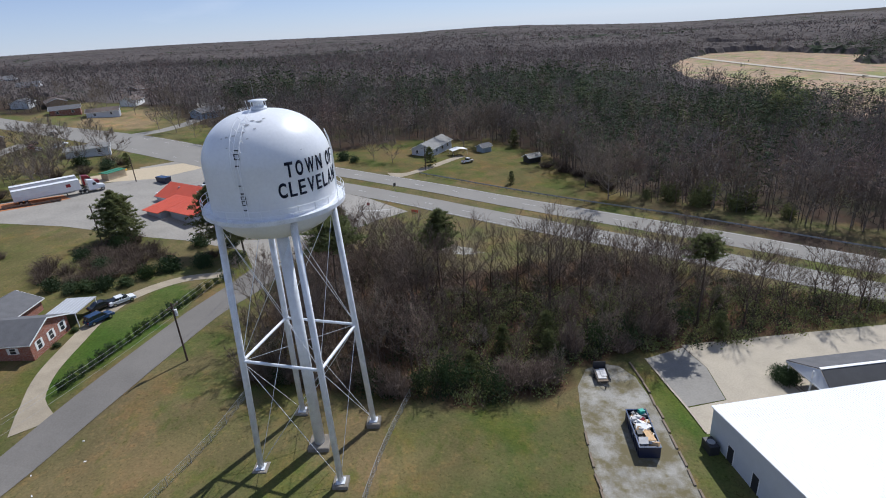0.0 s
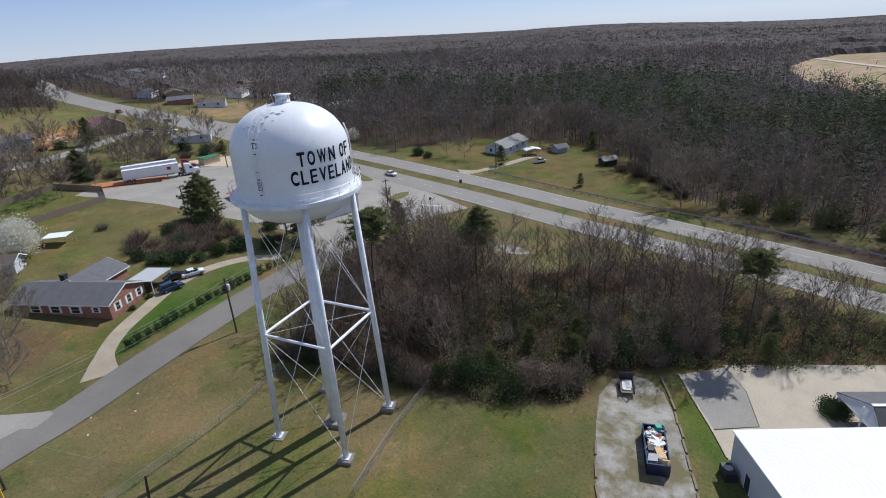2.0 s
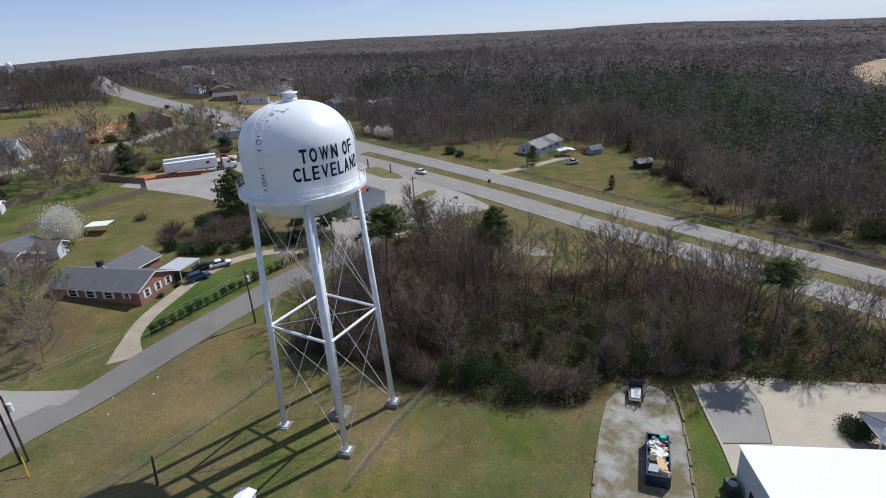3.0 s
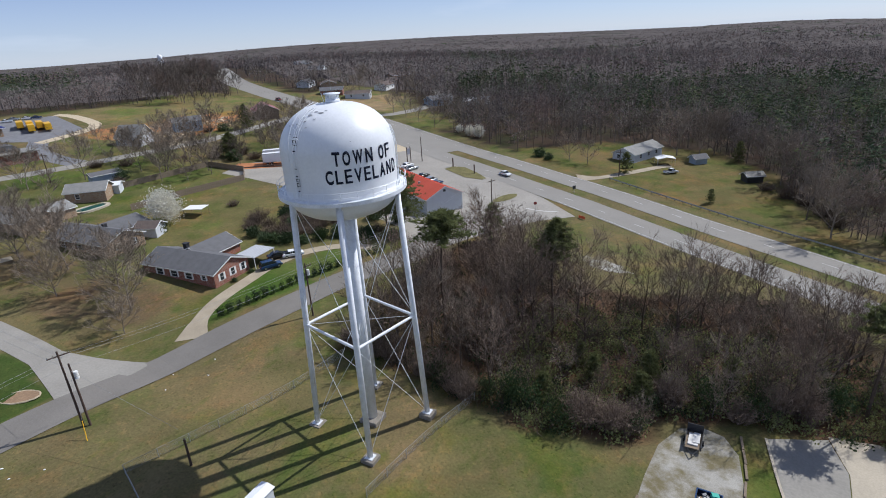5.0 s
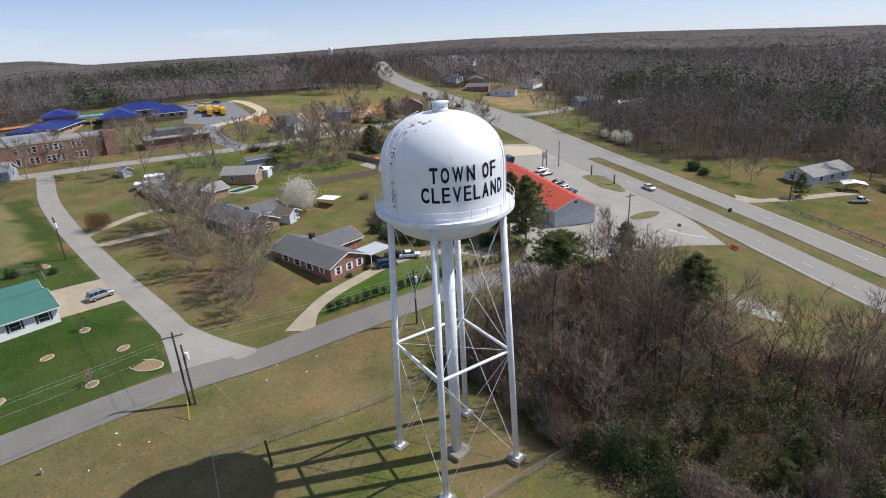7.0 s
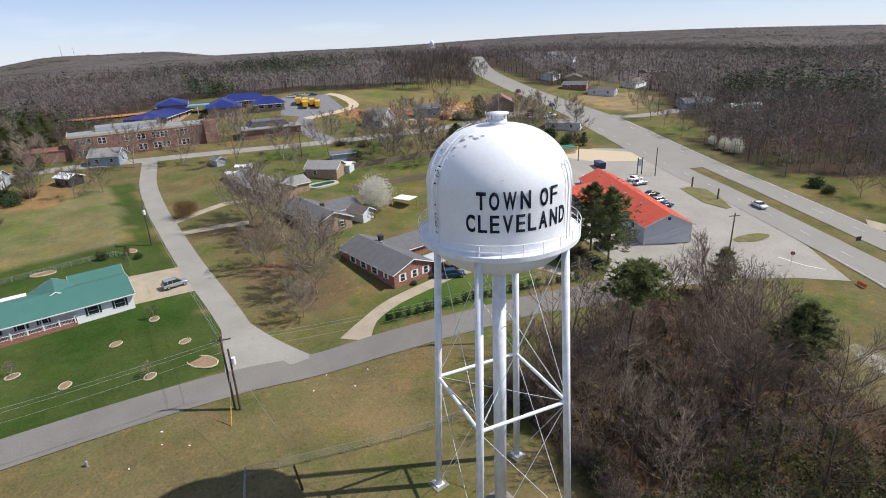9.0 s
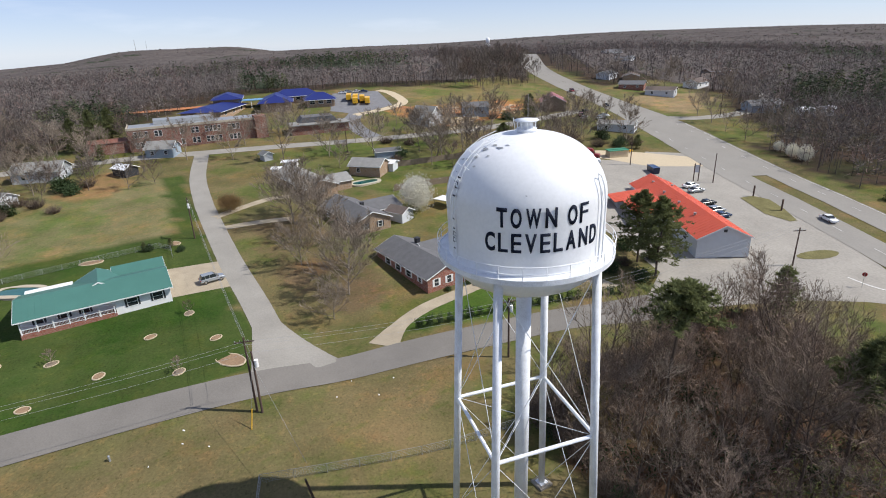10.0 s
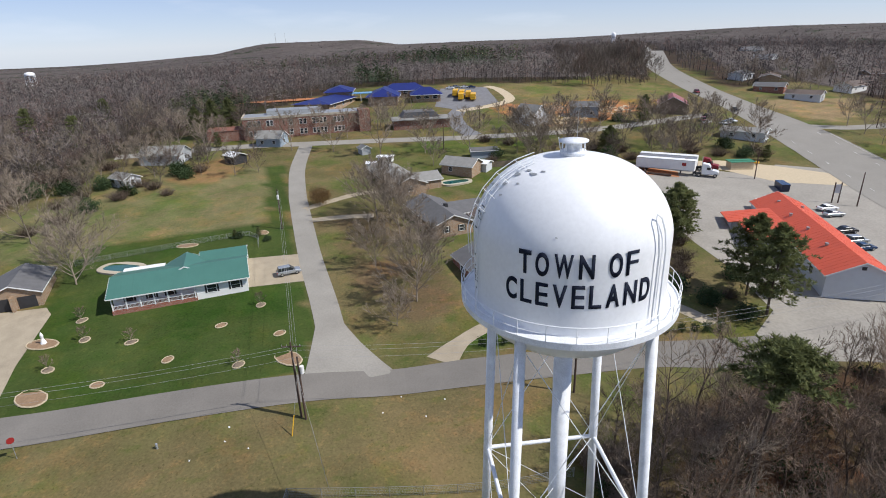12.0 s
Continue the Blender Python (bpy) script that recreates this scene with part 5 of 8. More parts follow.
def canopy_tint(x, y, q, spread):
    """Colours of leafless woods with stands of pine, and which trees are pines."""
    n = len(x)
    stand = wavy(x, y, 190, 0.7) + 0.35 * wavy(x, y, 60, 1.9) + q.normal(0, 0.2, n)
    pine = stand > 0.74
    for a, b, ra, rb in STANDS:
        pine |= np.hypot((x - a) / ra, (y - b) / rb) + q.normal(0, 0.25, n) < 0.95
    warm = (1 + q.uniform(-spread, spread, n)) * (1 + 0.22 * wavy(x, y, 130, 4.1) + 0.15 * wavy(x, y, 420, 1.3))
    kind = q.random_sample(n) + 0.28 * wavy(x, y, 75, 3.3)
    col = np.tile(np.array((0.148, 0.127, 0.116)), (n, 1))
    col[kind > 0.72] = (0.186, 0.134, 0.119)
    col[kind > 0.93] = (0.180, 0.160, 0.144)
    col[kind < 0.16] = (0.105, 0.092, 0.085)
    green = np.where(q.random_sample(n)[:, None] < 0.3, np.array((0.080, 0.090, 0.042)), np.array((0.048, 0.066, 0.036)))
    return np.where(pine[:, None], green, col) * warm[:, None], pine


def unit(v):
    return v / np.maximum(np.linalg.norm(v, axis=-1, keepdims=True), 1e-6)


def woods(name, r0, r1, count, blades, wide, tall, width, seed, label, spread=0.35):
    """Leafless woods with stands of pine: sprays of twigs round every crown, as one mesh."""
    q = np.random.RandomState(seed)
    az = np.radians(q.uniform(-44, 116, count * 2))
    rr = np.sqrt(q.uniform(r0 ** 2, r1 ** 2, count * 2))
    x, y = 28 - np.sin(az) * rr, -35 + np.cos(az) * rr
    ok = woodland(x, y)
    x, y = x[ok][:count], y[ok][:count]
    n = len(x)
    z = ground_z(x, y)
    vigour = q.normal(0, 0.20, n)
    h = tall * np.clip(0.92 + vigour + 0.14 * wavy(x, y, 38, 2.7), 0.42, 1.4) * np.clip(1.0 + (x + 110) / 220, 0.62, 1.0)
    col, pine = canopy_tint(x, y, q, spread)
    t, u = q.uniform(0, math.tau, (n, blades)), q.uniform(-0.95, 1, (n, blades))
    k = q.uniform(0.35, 1.0, (n, blades)) ** 0.6
    ring = np.sqrt(1 - u * u) * k
    cone = q.uniform(0.25, 0.98, (n, blades))
    pn = pine[:, None]
    size = np.clip(1.0 + 1.7 * vigour + q.normal(0, 0.16, n), 0.5, 1.9)[:, None] * np.clip(1.0 + (x + 110) / 330, 0.75, 1.0)[:, None]
    radius = np.where(pn, wide * 0.75 * (1.05 - cone) ** 0.6, wide * ring) * size
    level = np.where(pn, cone, 0.56 + 0.43 * u * k)
    ct, st = np.cos(t), np.sin(t)
    a = np.stack([x[:, None] + ct * radius * 0.8, y[:, None] + st * radius * 0.8, z[:, None] + h[:, None] * level], -1)
    flare = np.where(pn, 0.9, 0.8 * ring + 0.1)
    out = np.stack([ct * flare, st * flare, np.where(pn, -0.1, 0.35 + 0.45 * u)], -1) + q.normal(0, 0.30, (n, blades, 3))
    e = a + out * (np.where(pn, 0.45, 0.50) * wide * size * q.uniform(0.5, 1.1, (n, blades)))[..., None]
    # sprays lie along the crown's own surface
    shape = np.stack([ct * ring, st * ring, 0.5 + 0.5 * u + 0 * ct], -1) + q.normal(0, 0.35, (n, blades, 3))
    wdt = np.where(pn, width * 2.0, width) * q.uniform(0.6, 1.3, (n, blades))
    off = unit(np.cross(out, shape)) * wdt[..., None]
    v = np.stack([a - off, a + off, e], 2).reshape(-1, 3)
    c = np.repeat(col, blades * 3, 0)
    bt = np.stack([x, y, z - 0.2], -1)
    ang = q.uniform(-0.5, 0.5, n) + np.arctan2(y + 35, x - 28) + math.pi / 2
    o = np.stack([np.cos(ang), np.sin(ang), 0 * ang], -1) * (width * 0.9)
    tv = np.stack([bt - o, bt + o, np.stack([x, y, z + h * 0.85], -1)], 1).reshape(-1, 3)
    v = np.concatenate([v, tv])
    c = np.concatenate([c, np.repeat(np.where(pn, np.array((0.10, 0.08, 0.065)), col * 0.8), 3, 0)])
    me = quick_mesh(name, v, np.arange(len(v)).reshape(-1, 3), c)
    me.materials.append(M["woods"])
    return tagged(new(name, me), label, "woods", kind="stuff")


def canopy(r0, r1, na, nr, tall, seed, label):
    """The closed tops of distant woods: one uneven sheet of crowns over the ground."""
    q = np.random.RandomState(seed)
    az, rr = np.meshgrid(np.radians(np.linspace(-46, 118, na)), r0 * (r1 / r0) ** np.linspace(0, 1, nr))
    az, rr = az.ravel() + q.normal(0, 0.0012, na * nr), rr.ravel() * (1 + q.normal(0, 0.0018, na * nr))
    x, y = 28 - np.sin(az) * rr, -35 + np.cos(az) * rr
    ok = woodland(x, y, 60)
    edge = sum(woodland(x + dx, y + dy, 60) * 0.25 for dx, dy in ((14, 0), (-14, 0), (0, 14), (0, -14)))
    rise = (0.25 + 0.75 * edge) * np.clip((rr - r0) / (0.22 * r0), 0, 1)
    lump = 0.30 * wavy(x, y, 13, 2.2) + 0.22 * wavy(x, y, 31, 0.4) + 0.2 * wavy(x, y, 90, 5.0) + q.normal(0, 0.10, len(x))
    h = tall * np.clip(0.74 + lump * 0.6, 0.2, 1.2) * np.clip(0.5 + 0.5 * (rr - 330) / 700, 0.5, 1) * rise * ok
    h = h * np.clip(1.0 + (x + 110) / 220, 0.62, 1.0)
    pine = canopy_tint(x, y, q, 0.12)[1]
    tone = 1 + 0.20 * wavy(x, y, 130, 4.1) + 0.14 * wavy(x, y, 420, 1.3) + q.uniform(-0.1, 0.1, len(x))
    col = np.where(pine[:, None], np.array((0.052, 0.066, 0.038)), np.array((0.138, 0.117, 0.107))) * tone[:, None]
    h = np.where(pine & ok, h * 1.15, h)
    idx = np.arange(na * nr).reshape(nr, na)
    f = np.stack([idx[:-1, :-1], idx[1:, :-1], idx[1:, 1:], idx[:-1, 1:]], -1).reshape(-1, 4)
    f = f[ok[f].any(1)]
    me = quick_mesh("woods_canopy", np.stack([x, y, ground_z(x, y) - 0.6 + h], -1), f, col * 0.85)
    me.materials.append(M["woods"])
    return tagged(new("woods_canopy", me), label, "woods", kind="stuff")


woods("woods", 110, 345, 4900, 66, 3.4, 15.0, 0.11, 1, "leafless grey-brown woods with stands of pine", 0.42)
canopy(330, 4700, 520, 330, 12.0, 5, "closed canopy of leafless woods and pines far off")
woods("woods", 335, 800, 11000, 27, 4.0, 15.5, 0.24, 2, "leafless grey-brown woods with stands of pine", 0.22)
woods("woods", 790, 2000, 11000, 11, 6.5, 14, 0.65, 3, "leafless woods reaching into the distance", 0.20)
woods("woods", 1950, 4600, 9000, 7, 11, 10, 1.6, 4, "leafless woods reaching to the horizon", 0.18)

# ---- buildings ----
def window_on(house, side, pos, z, w, h, L, W, shutter=False, name="window"):
    """A framed window set in a wall: side a/b are the long walls (y-, y+), c/d the ends (x-, x+)."""
    t = {"a": pose(pos, -W / 2, z, 0, 0, 0), "b": pose(pos, W / 2, z, 0, 0, 180), "c": pose(-L / 2, pos, z, 0, 0, -90), "d": pose(L / 2, pos, z, 0, 0, 90)}[side]
    b = Build()
    f = 0.09
    b.box(-w / 2 - f, w / 2 + f, -0.05, 0.02, -f, 0).box(-w / 2 - f, w / 2 + f, -0.05, 0.02, h, h + f)
    b.box(-w / 2 - f, -w / 2, -0.05, 0.02, 0, h).box(w / 2, w / 2 + f, -0.05, 0.02, 0, h).box(-w / 2, w / 2, -0.04, 0.02, h / 2 - 0.03, h / 2 + 0.03)
    win = part(name, b, "white", house, at=t)
    part("pane", Build().box(-w / 2, w / 2, -0.02, 0.01, 0, h), "glass", win)
    if shutter:
        for s in (-1, 1):
            part("shutter", Build().box(s * (w / 2 + f + 0.02), s * (w / 2 + f + 0.32), -0.05, 0.0, -0.05, h + 0.05) if s > 0 else Build().box(-(w / 2 + f + 0.32), -(w / 2 + f + 0.02), -0.05, 0.0, -0.05, h + 0.05), shutter, win)
    return win


def gable(parent, L, W, eave, ridge, wall, roof, over=0.45, hip=0.0, inset=0.0, ribs=0.0):
    """Walls and a pitched roof, the ridge along x. inset: how far the y- wall stands back under the roof."""
    y0, y1, m = -W / 2 + inset, W / 2, 0.0
    th = 0.16
    b = Build()
    rise = ridge - eave
    slope = rise / (W / 2)
    for x0, x1 in ((-L / 2, -L / 2 + 0.2), (L / 2 - 0.2, L / 2)):
        n = len(b.v)
        top0 = eave + slope * inset
        out = [(y0, -1.2), (y1, -1.2), (y1, eave), (m, eave + 0.05 if hip else ridge), (y0, top0)]
        b.v += [(x0, y, z) for y, z in out] + [(x1, y, z) for y, z in out]
        b.f += [tuple(reversed(range(n, n + 5))), tuple(range(n + 5, n + 10))]
        for i in range(5):
            j = (i + 1) % 5
            b.f.append((n + i, n + j, n + 5 + j, n + 5 + i))
    b.box(-L / 2 + 0.2, L / 2 - 0.2, y0, y0 + 0.2, -1.2, eave + slope * inset).box(-L / 2 + 0.2, L / 2 - 0.2, y1 - 0.2, y1, -1.2, eave)
    walls = part("wall", b, wall, parent)
    r = Build()
    ex, ey = L / 2 + over, W / 2 + over
    ze = eave - slope * over + 0.08
    zr = ridge + 0.08
    for s in (-1, 1):
        n = len(r.v)
        xr = ex - hip
        r.v += [(-ex, s * ey, ze), (ex, s * ey, ze), (xr, 0, zr), (-xr, 0, zr), (-ex, s * ey, ze + th), (ex, s * ey, ze + th), (xr, 0, zr + th), (-xr, 0, zr + th)]
        q = [(0, 1, 2, 3), (7, 6, 5, 4), (0, 4, 5, 1), (1, 5, 6, 2), (2, 6, 7, 3), (3, 7, 4, 0)]
        r.f += [tuple(n + i for i in (k if s > 0 else tuple(reversed(k)))) for k in q]
    if hip:
        for s in (-1, 1):
            xr = ex - hip
            r.face((s * ex, -ey, ze + th), (s * ex, ey, ze + th), (s * xr, 0, zr + th))
    top = part("roof", r, roof, parent)
    if ribs:
        c = Build()
        k = -ex + 0.3
        while k < ex:
            for s in (-1, 1):
                c.tube((k, s * ey, ze + th), (k, 0, zr + th), 0.03, 0.03, 4, False)
            k += ribs
        part("roof_seams", c, roof, top)
    f = Build()
    for s in (-1, 1):
        f.box(-ex, ex, s * ey - (0.0 if s < 0 else -0.003) - (0.03 if s < 0 else 0), s * ey + (0.03 if s > 0 else 0), ze - 0.05, ze + th - 0.02)
        for e in (-1, 1):
            if not hip:
                x0, x1 = (ex, ex + 0.04) if e > 0 else (-ex - 0.04, -ex)
                n = len(f.v)
                pts = [(s * ey, ze - 0.06), (s * ey, ze + th), (0, zr + th), (0, zr - 0.06)]
                f.v += [(x0, y, z) for y, z in pts] + [(x1, y, z) for y, z in pts]
                f.f += [(n, n + 1, n + 2, n + 3), (n + 7, n + 6, n + 5, n + 4)] + [(n + i, n + 4 + i, n + 4 + (i + 1) % 4, n + (i + 1) % 4) for i in range(4)]
    part("fascia", f, "white", top)
    return walls


def house(name, label, x, y, turn, L, W, eave, ridge, wall, roof, wins=(), category="house", z=None, shutter=False, **k):
    h = thing(name, x, y, label, category, turn, z)
    gable(h, L, W, eave, ridge, wall, roof, **k)
    for side, pos, zz, w, hh in wins:
        window_on(h, side, pos, zz, w, hh, L, W if side != "a" or not k.get("inset") else W - 2 * k["inset"], shutter)
    return h


def wing(parent, name, dx, dy, turn, L, W, eave, ridge, wall, roof, **k):
    """A lower part of a house, under its own roof."""
    e = new(name)
    e.parent = parent
    e.empty_display_size = 0.3
    e.matrix_basis = pose(dx, dy, 0, 0, 0, turn)
    gable(e, L, W, eave, ridge, wall, roof, **k)
    return e


ranch = house("brick_house", "low red brick ranch house with a grey shingle roof", -57.4, 22.4, 2, 19.4, 9.0, 2.7, 4.5, "brick", "shingle",
              [("d", -2.6, 0.9, 0.9, 1.35), ("d", 0.2, 0.9, 0.9, 1.35), ("d", 2.9, 0.9, 0.9, 1.35), ("a", -5, 1.0, 1.6, 1.2), ("a", -1, 1.0, 1.6, 1.2), ("a", 3, 1.0, 1.6, 1.2), ("a", 7, 1.2, 0.9, 0.9)], z=gz(-50, 19), shutter="white")
wing(ranch, "rear_wing", -3, 6.5, 90, 9.5, 8.0, 2.7, 4.4, "brick", "shingle")
part("chimney", Build().box(-4.6, -3.6, 1.6, 2.4, 3.5, 5.3).box(-4.7, -3.5, 1.5, 2.5, 5.2, 5.35), "dark", ranch, "dark brick chimney stack")
port = thing("carport", -49.3, 30.6, "open metal carport with a pale flat roof beside a brick house", "carport", 2)
part("roof", Build().box(-2.6, 2.6, -3.0, 3.2, 2.35, 2.47), "grey_wall", port)
for k in range(8):
    part("roof_rib", Build().box(-2.5 + 0.68 * k, -2.44 + 0.68 * k, -3.0, 3.2, 2.474, 2.51), "siding", port)
for x in (-2.4, 2.4):
    for y in (-2.8, 3.0):
        part("post", Build().box(x - 0.05, x + 0.05, y - 0.05, y + 0.05, -0.3, 2.36), "white", port)
ranch2 = house("brick_house", "low tan brick ranch house with a dark shingle roof", -88.9, 22.2, 2, 19.6, 9.2, 2.7, 4.6, "tan_brick", "shingle",
               [("d", -1.8, 0.9, 0.95, 1.3), ("d", 1.9, 0.9, 0.95, 1.3), ("a", -5, 1, 1.5, 1.2), ("a", 1, 1, 1.5, 1.2), ("a", 6, 1, 1.5, 1.2)], z=gz(-82, 20), shutter="dark")
wing(ranch2, "rear_wing", -1, 6.5, 90, 9.0, 9.0, 2.7, 4.2, "tan_brick", "shingle")
part("chimney", Build().box(1.4, 2.2, 1.0, 1.8, 3.5, 5.0), "dark", ranch2)
ranch3 = house("brick_house", "long brown brick house with a pale weathered roof", -120.5, 20.8, 3, 25, 9, 2.8, 4.6, "tan_brick", "pale_shingle", [("d", 0, 1, 1.2, 1.2), ("a", -6, 1, 1.5, 1.2), ("a", 4, 1, 1.5, 1.2)], z=gz(-112, 19))
wing(ranch3, "rear_wing", 6, 6, 90, 8, 8, 2.6, 4.0, "tan_brick", "pale_shingle")
out3 = house("pool_house", "small tan brick outbuilding with a grey roof beside a pool", -121, 41.5, 40, 10, 7, 2.8, 4.5, "tan_brick", "pale_shingle", [("a", -2, 1, 1, 1.2)], "outbuilding")
wing(out3, "lean_to", 3, 5, 0, 7, 4, 2.4, 3.0, "siding", "white_metal")
house("garden_shed", "small shed with a brown shingle roof", -82.8, 31.5, 20, 5, 4, 2.2, 3.2, "siding", "brown_shingle", (), "shed")

# house with the green roof
green = house("green_roofed_house", "long white house with a green metal roof and a columned porch", -76.2, -32.3, 90, 22.2, 11.6, 2.75, 4.25, "white", "green_metal",
              [("a", p, 0.9, 1.1, 1.5) for p in (-8.5, -5.0, -2.0)] + [("d", 0, 1, 1.2, 1.2)], z=gz(-74, -30), inset=2.1, ribs=0.9, shutter="dark")
part("front_room", Build().box(2.4, 11.1, -5.5, -3.6, -1.2, 2.72), "white", green)
for p in (5.0, 9.0):
    w = window_on(green, "a", p, 0.9, 1.5, 1.4, 22.2, 11.02, "dark")
part("porch_deck", Build().box(-11.1, 2.4, -5.8, -3.6, -1.2, 0.35), "brick", green, "porch floor on a brick base")
for k in range(7):
    x = -10.9 + k * 2.18
    part("porch_column", Build().box(x - 0.09, x + 0.09, -5.75, -5.57, 0.35, 2.7), "white", green)
part("porch_rail", Build().box(-10.9, 2.2, -5.70, -5.64, 1.15, 1.22).box(-10.9, 2.2, -5.70, -5.64, 0.5, 0.56), "white", green)
b = Build()
for k in range(64):
    b.box(-10.8 + k * 0.2, -10.77 + k * 0.2, -5.69, -5.65, 0.56, 1.15)
part("baluster_row", b, "white", green)
wing(green, "garage_wing", 7.2, 7.6, 0, 8.0, 6.6, 2.9, 4.0, "white", "green_metal", ribs=0.9)
wing(green, "rear_gable", 0.6, 3.2, 90, 7, 7.5, 2.75, 4.5, "white", "green_metal")
part("patio_cover", Build().box(-10.8, -3.6, 6.3, 8.0, 2.75, 2.88), "white", green, "white flat patio cover beside the pool")
for x in (-10.6, -7.2, -3.8):
    part("patio_post", Build().box(x - 0.06, x + 0.06, 7.8, 7.92, -0.8, 2.75), "white", green)
ring = thing("swimming_pool", -90.2, -44.9, "kidney-shaped pool with teal water and a pale concrete surround", "pool", 55)
ring.scale = (0.78, 1.0, 1)
b = Build()
for i in range(28):
    t0, t1 = math.tau * i / 28, math.tau * (i + 1) / 28
    q = lambda t, k: ((5.0 + k) * math.cos(t), (2.3 + k + 0.6 * math.cos(2 * t)) * math.sin(t))
    (x0, y0), (x1, y1), (x2, y2), (x3, y3) = q(t0, 0), q(t1, 0), q(t1, 1.3), q(t0, 1.3)
    b.face((x0, y0, 0.22), (x3, y3, 0.22), (x2, y2, 0.22), (x1, y1, 0.22))
    b.face((x3, y3, 0.22), (x3, y3, -0.6), (x2, y2, -0.6), (x2, y2, 0.22))
    b.face((x1, y1, 0.22), (x1, y1, -0.1), (x0, y0, -0.1), (x0, y0, 0.22))
part("surround", b, "concrete", ring)
b = Build()
b.face(*[(5.0 * math.cos(math.tau * i / 28), (2.3 + 0.6 * math.cos(2 * math.tau * i / 28)) * math.sin(math.tau * i / 28), 0.13) for i in range(28)])
part("water", b, "pool", ring)
pool2 = copy_thing(ring, pose(-113.5, 36.5, gz(-113.5, 36.5), 0, 0, 95))
garage = house("brick_garage", "brown brick house end, two open garage bays drawn as dark panels", -84.8, -60.2, 183, 11, 8.4, 2.7, 4.4, "tan_brick", "shingle", (), z=gz(-80, -59))
# dark panels on the wall stand in for the unlit inside of the bays
for y in (-2.0, 2.0):
    part("garage_opening", Build().box(-5.53, -5.4, y - 1.4, y + 1.4, -0.2, 2.2), "dark", garage)
part("gable_wing", Build().box(-6.6, -5.5, -0.25, 0.25, -0.6, 2.6), "tan_brick", garage, "brick pier between the bays")

# red-roofed diner
diner = house("red_roofed_diner", "long grey building with a bright red metal roof", -45.6, 87.6, 146.7, 44, 10.6, 3.0, 5.5, "siding", "red_metal", [("b", p, 0.9, 1.6, 1.3) for p in (-16, -9, -2, 5, 12)] + [("a", p, 0.9, 1.2, 1.2) for p in (-15, -5, 5)], "restaurant", ribs=1.1)
for nm, x0, x1, y1, z1 in (("side_wing", -5.3, 6.4, 12.0, 2.75), ("end_wing", 6.5, 14.0, 14.0, 2.5)):
    w = new(nm)
    w.parent = diner
    w.empty_display_size = 0.3
    part("wall", Build().box(x0 + 0.5, x1 - 0.5, 5.2, y1 - 0.9, -1.2, z1 - 0.05), "grey_wall", w)
    b = Build()
    q = [(x0, 4.0, 3.85), (x1, 4.0, 3.85), (x1, y1, z1), (x0, y1, z1)]
    b.v += q + [(x, y, z + 0.16) for x, y, z in q]
    b.f += [(0, 3, 2, 1), (4, 5, 6, 7), (0, 1, 5, 4), (1, 2, 6, 5), (2, 3, 7, 6), (3, 0, 4, 7)]
    rf = part("roof", b, "red_metal", w)
    b = Build()
    for k in range(int((x1 - x0) / 1.1)):
        b.tube((x0 + 0.5 + 1.1 * k, 4.2, 3.99), (x0 + 0.5 + 1.1 * k, y1, z1 + 0.16), 0.03, 0.03, 4, False)
    part("roof_seams", b, "red_metal", rf)
part("vent", Build().box(-22.06, -21.98, -0.35, 0.35, 4.2, 4.8), "dark", diner)
for x, y in ((-12, 2), (-3, 2), (6, 2.2), (12, -2), (16, 1.5)):
    part("roof_vent", Build().tube((x, y, 4.4), (x, y, 5.25), 0.28, 0.34, 10), "galv", diner)
part("kitchen_lean_to", Build().box(21.8, 26, -4.2, 3.0, -0.6, 2.7).box(21.7, 26.3, -4.5, 3.3, 2.7, 2.85), "white", diner)
bin_ = thing("skip", -73.5, 113, "blue steel waste skip behind the diner", "skip", 150)
part("body", Build().prism([(-2.2, 0), (2.2, 0), (2.5, 1.8), (-2.5, 1.8)], -1.0, 1.0), "navy", bin_)
part("lid", Build().box(-2.5, 2.5, -1.05, 1.05, 1.8, 1.9), "blue_car", bin_)

house("white_house", "small white bungalow with a pale grey roof", 8.6, 158.2, 66.6, 17.8, 8.6, 2.7, 4.6, "siding", "pale_shingle", [("a", -5, 1, 1.2, 1.2), ("a", 0, 1, 1.2, 1.2), ("a", 5, 1, 1.2, 1.2), ("c", -2, 1, 1, 1.2), ("c", 2, 1, 1, 1.2)])
pav = thing("open_canopy", 18.5, 151.5, "white canopy on thin posts in a yard", "canopy", 20)
part("roof", Build().prism([(-3, 2.1), (0, 2.7), (3, 2.1), (3, 2.2), (0, 2.8), (-3, 2.2)], -2.2, 2.2), "white", pav)
for x in (-2.8, 2.8):
    for y in (-2.0, 2.0):
        part("post", Build().tube((x, y, -0.2), (x, y, 2.15), 0.04, 0.04, 5), "white", pav)
house("garden_shed", "small blue-grey shed under trees", 28.5, 157.5, 40, 4.5, 3.5, 2.0, 3.0, "blue_wall", "shingle", (), "shed")
house("garden_shed", "dark ramshackle shed among scrap", 44.5, 140.5, 30, 5, 3.5, 2.0, 2.9, "dark", "dark", (), "shed")

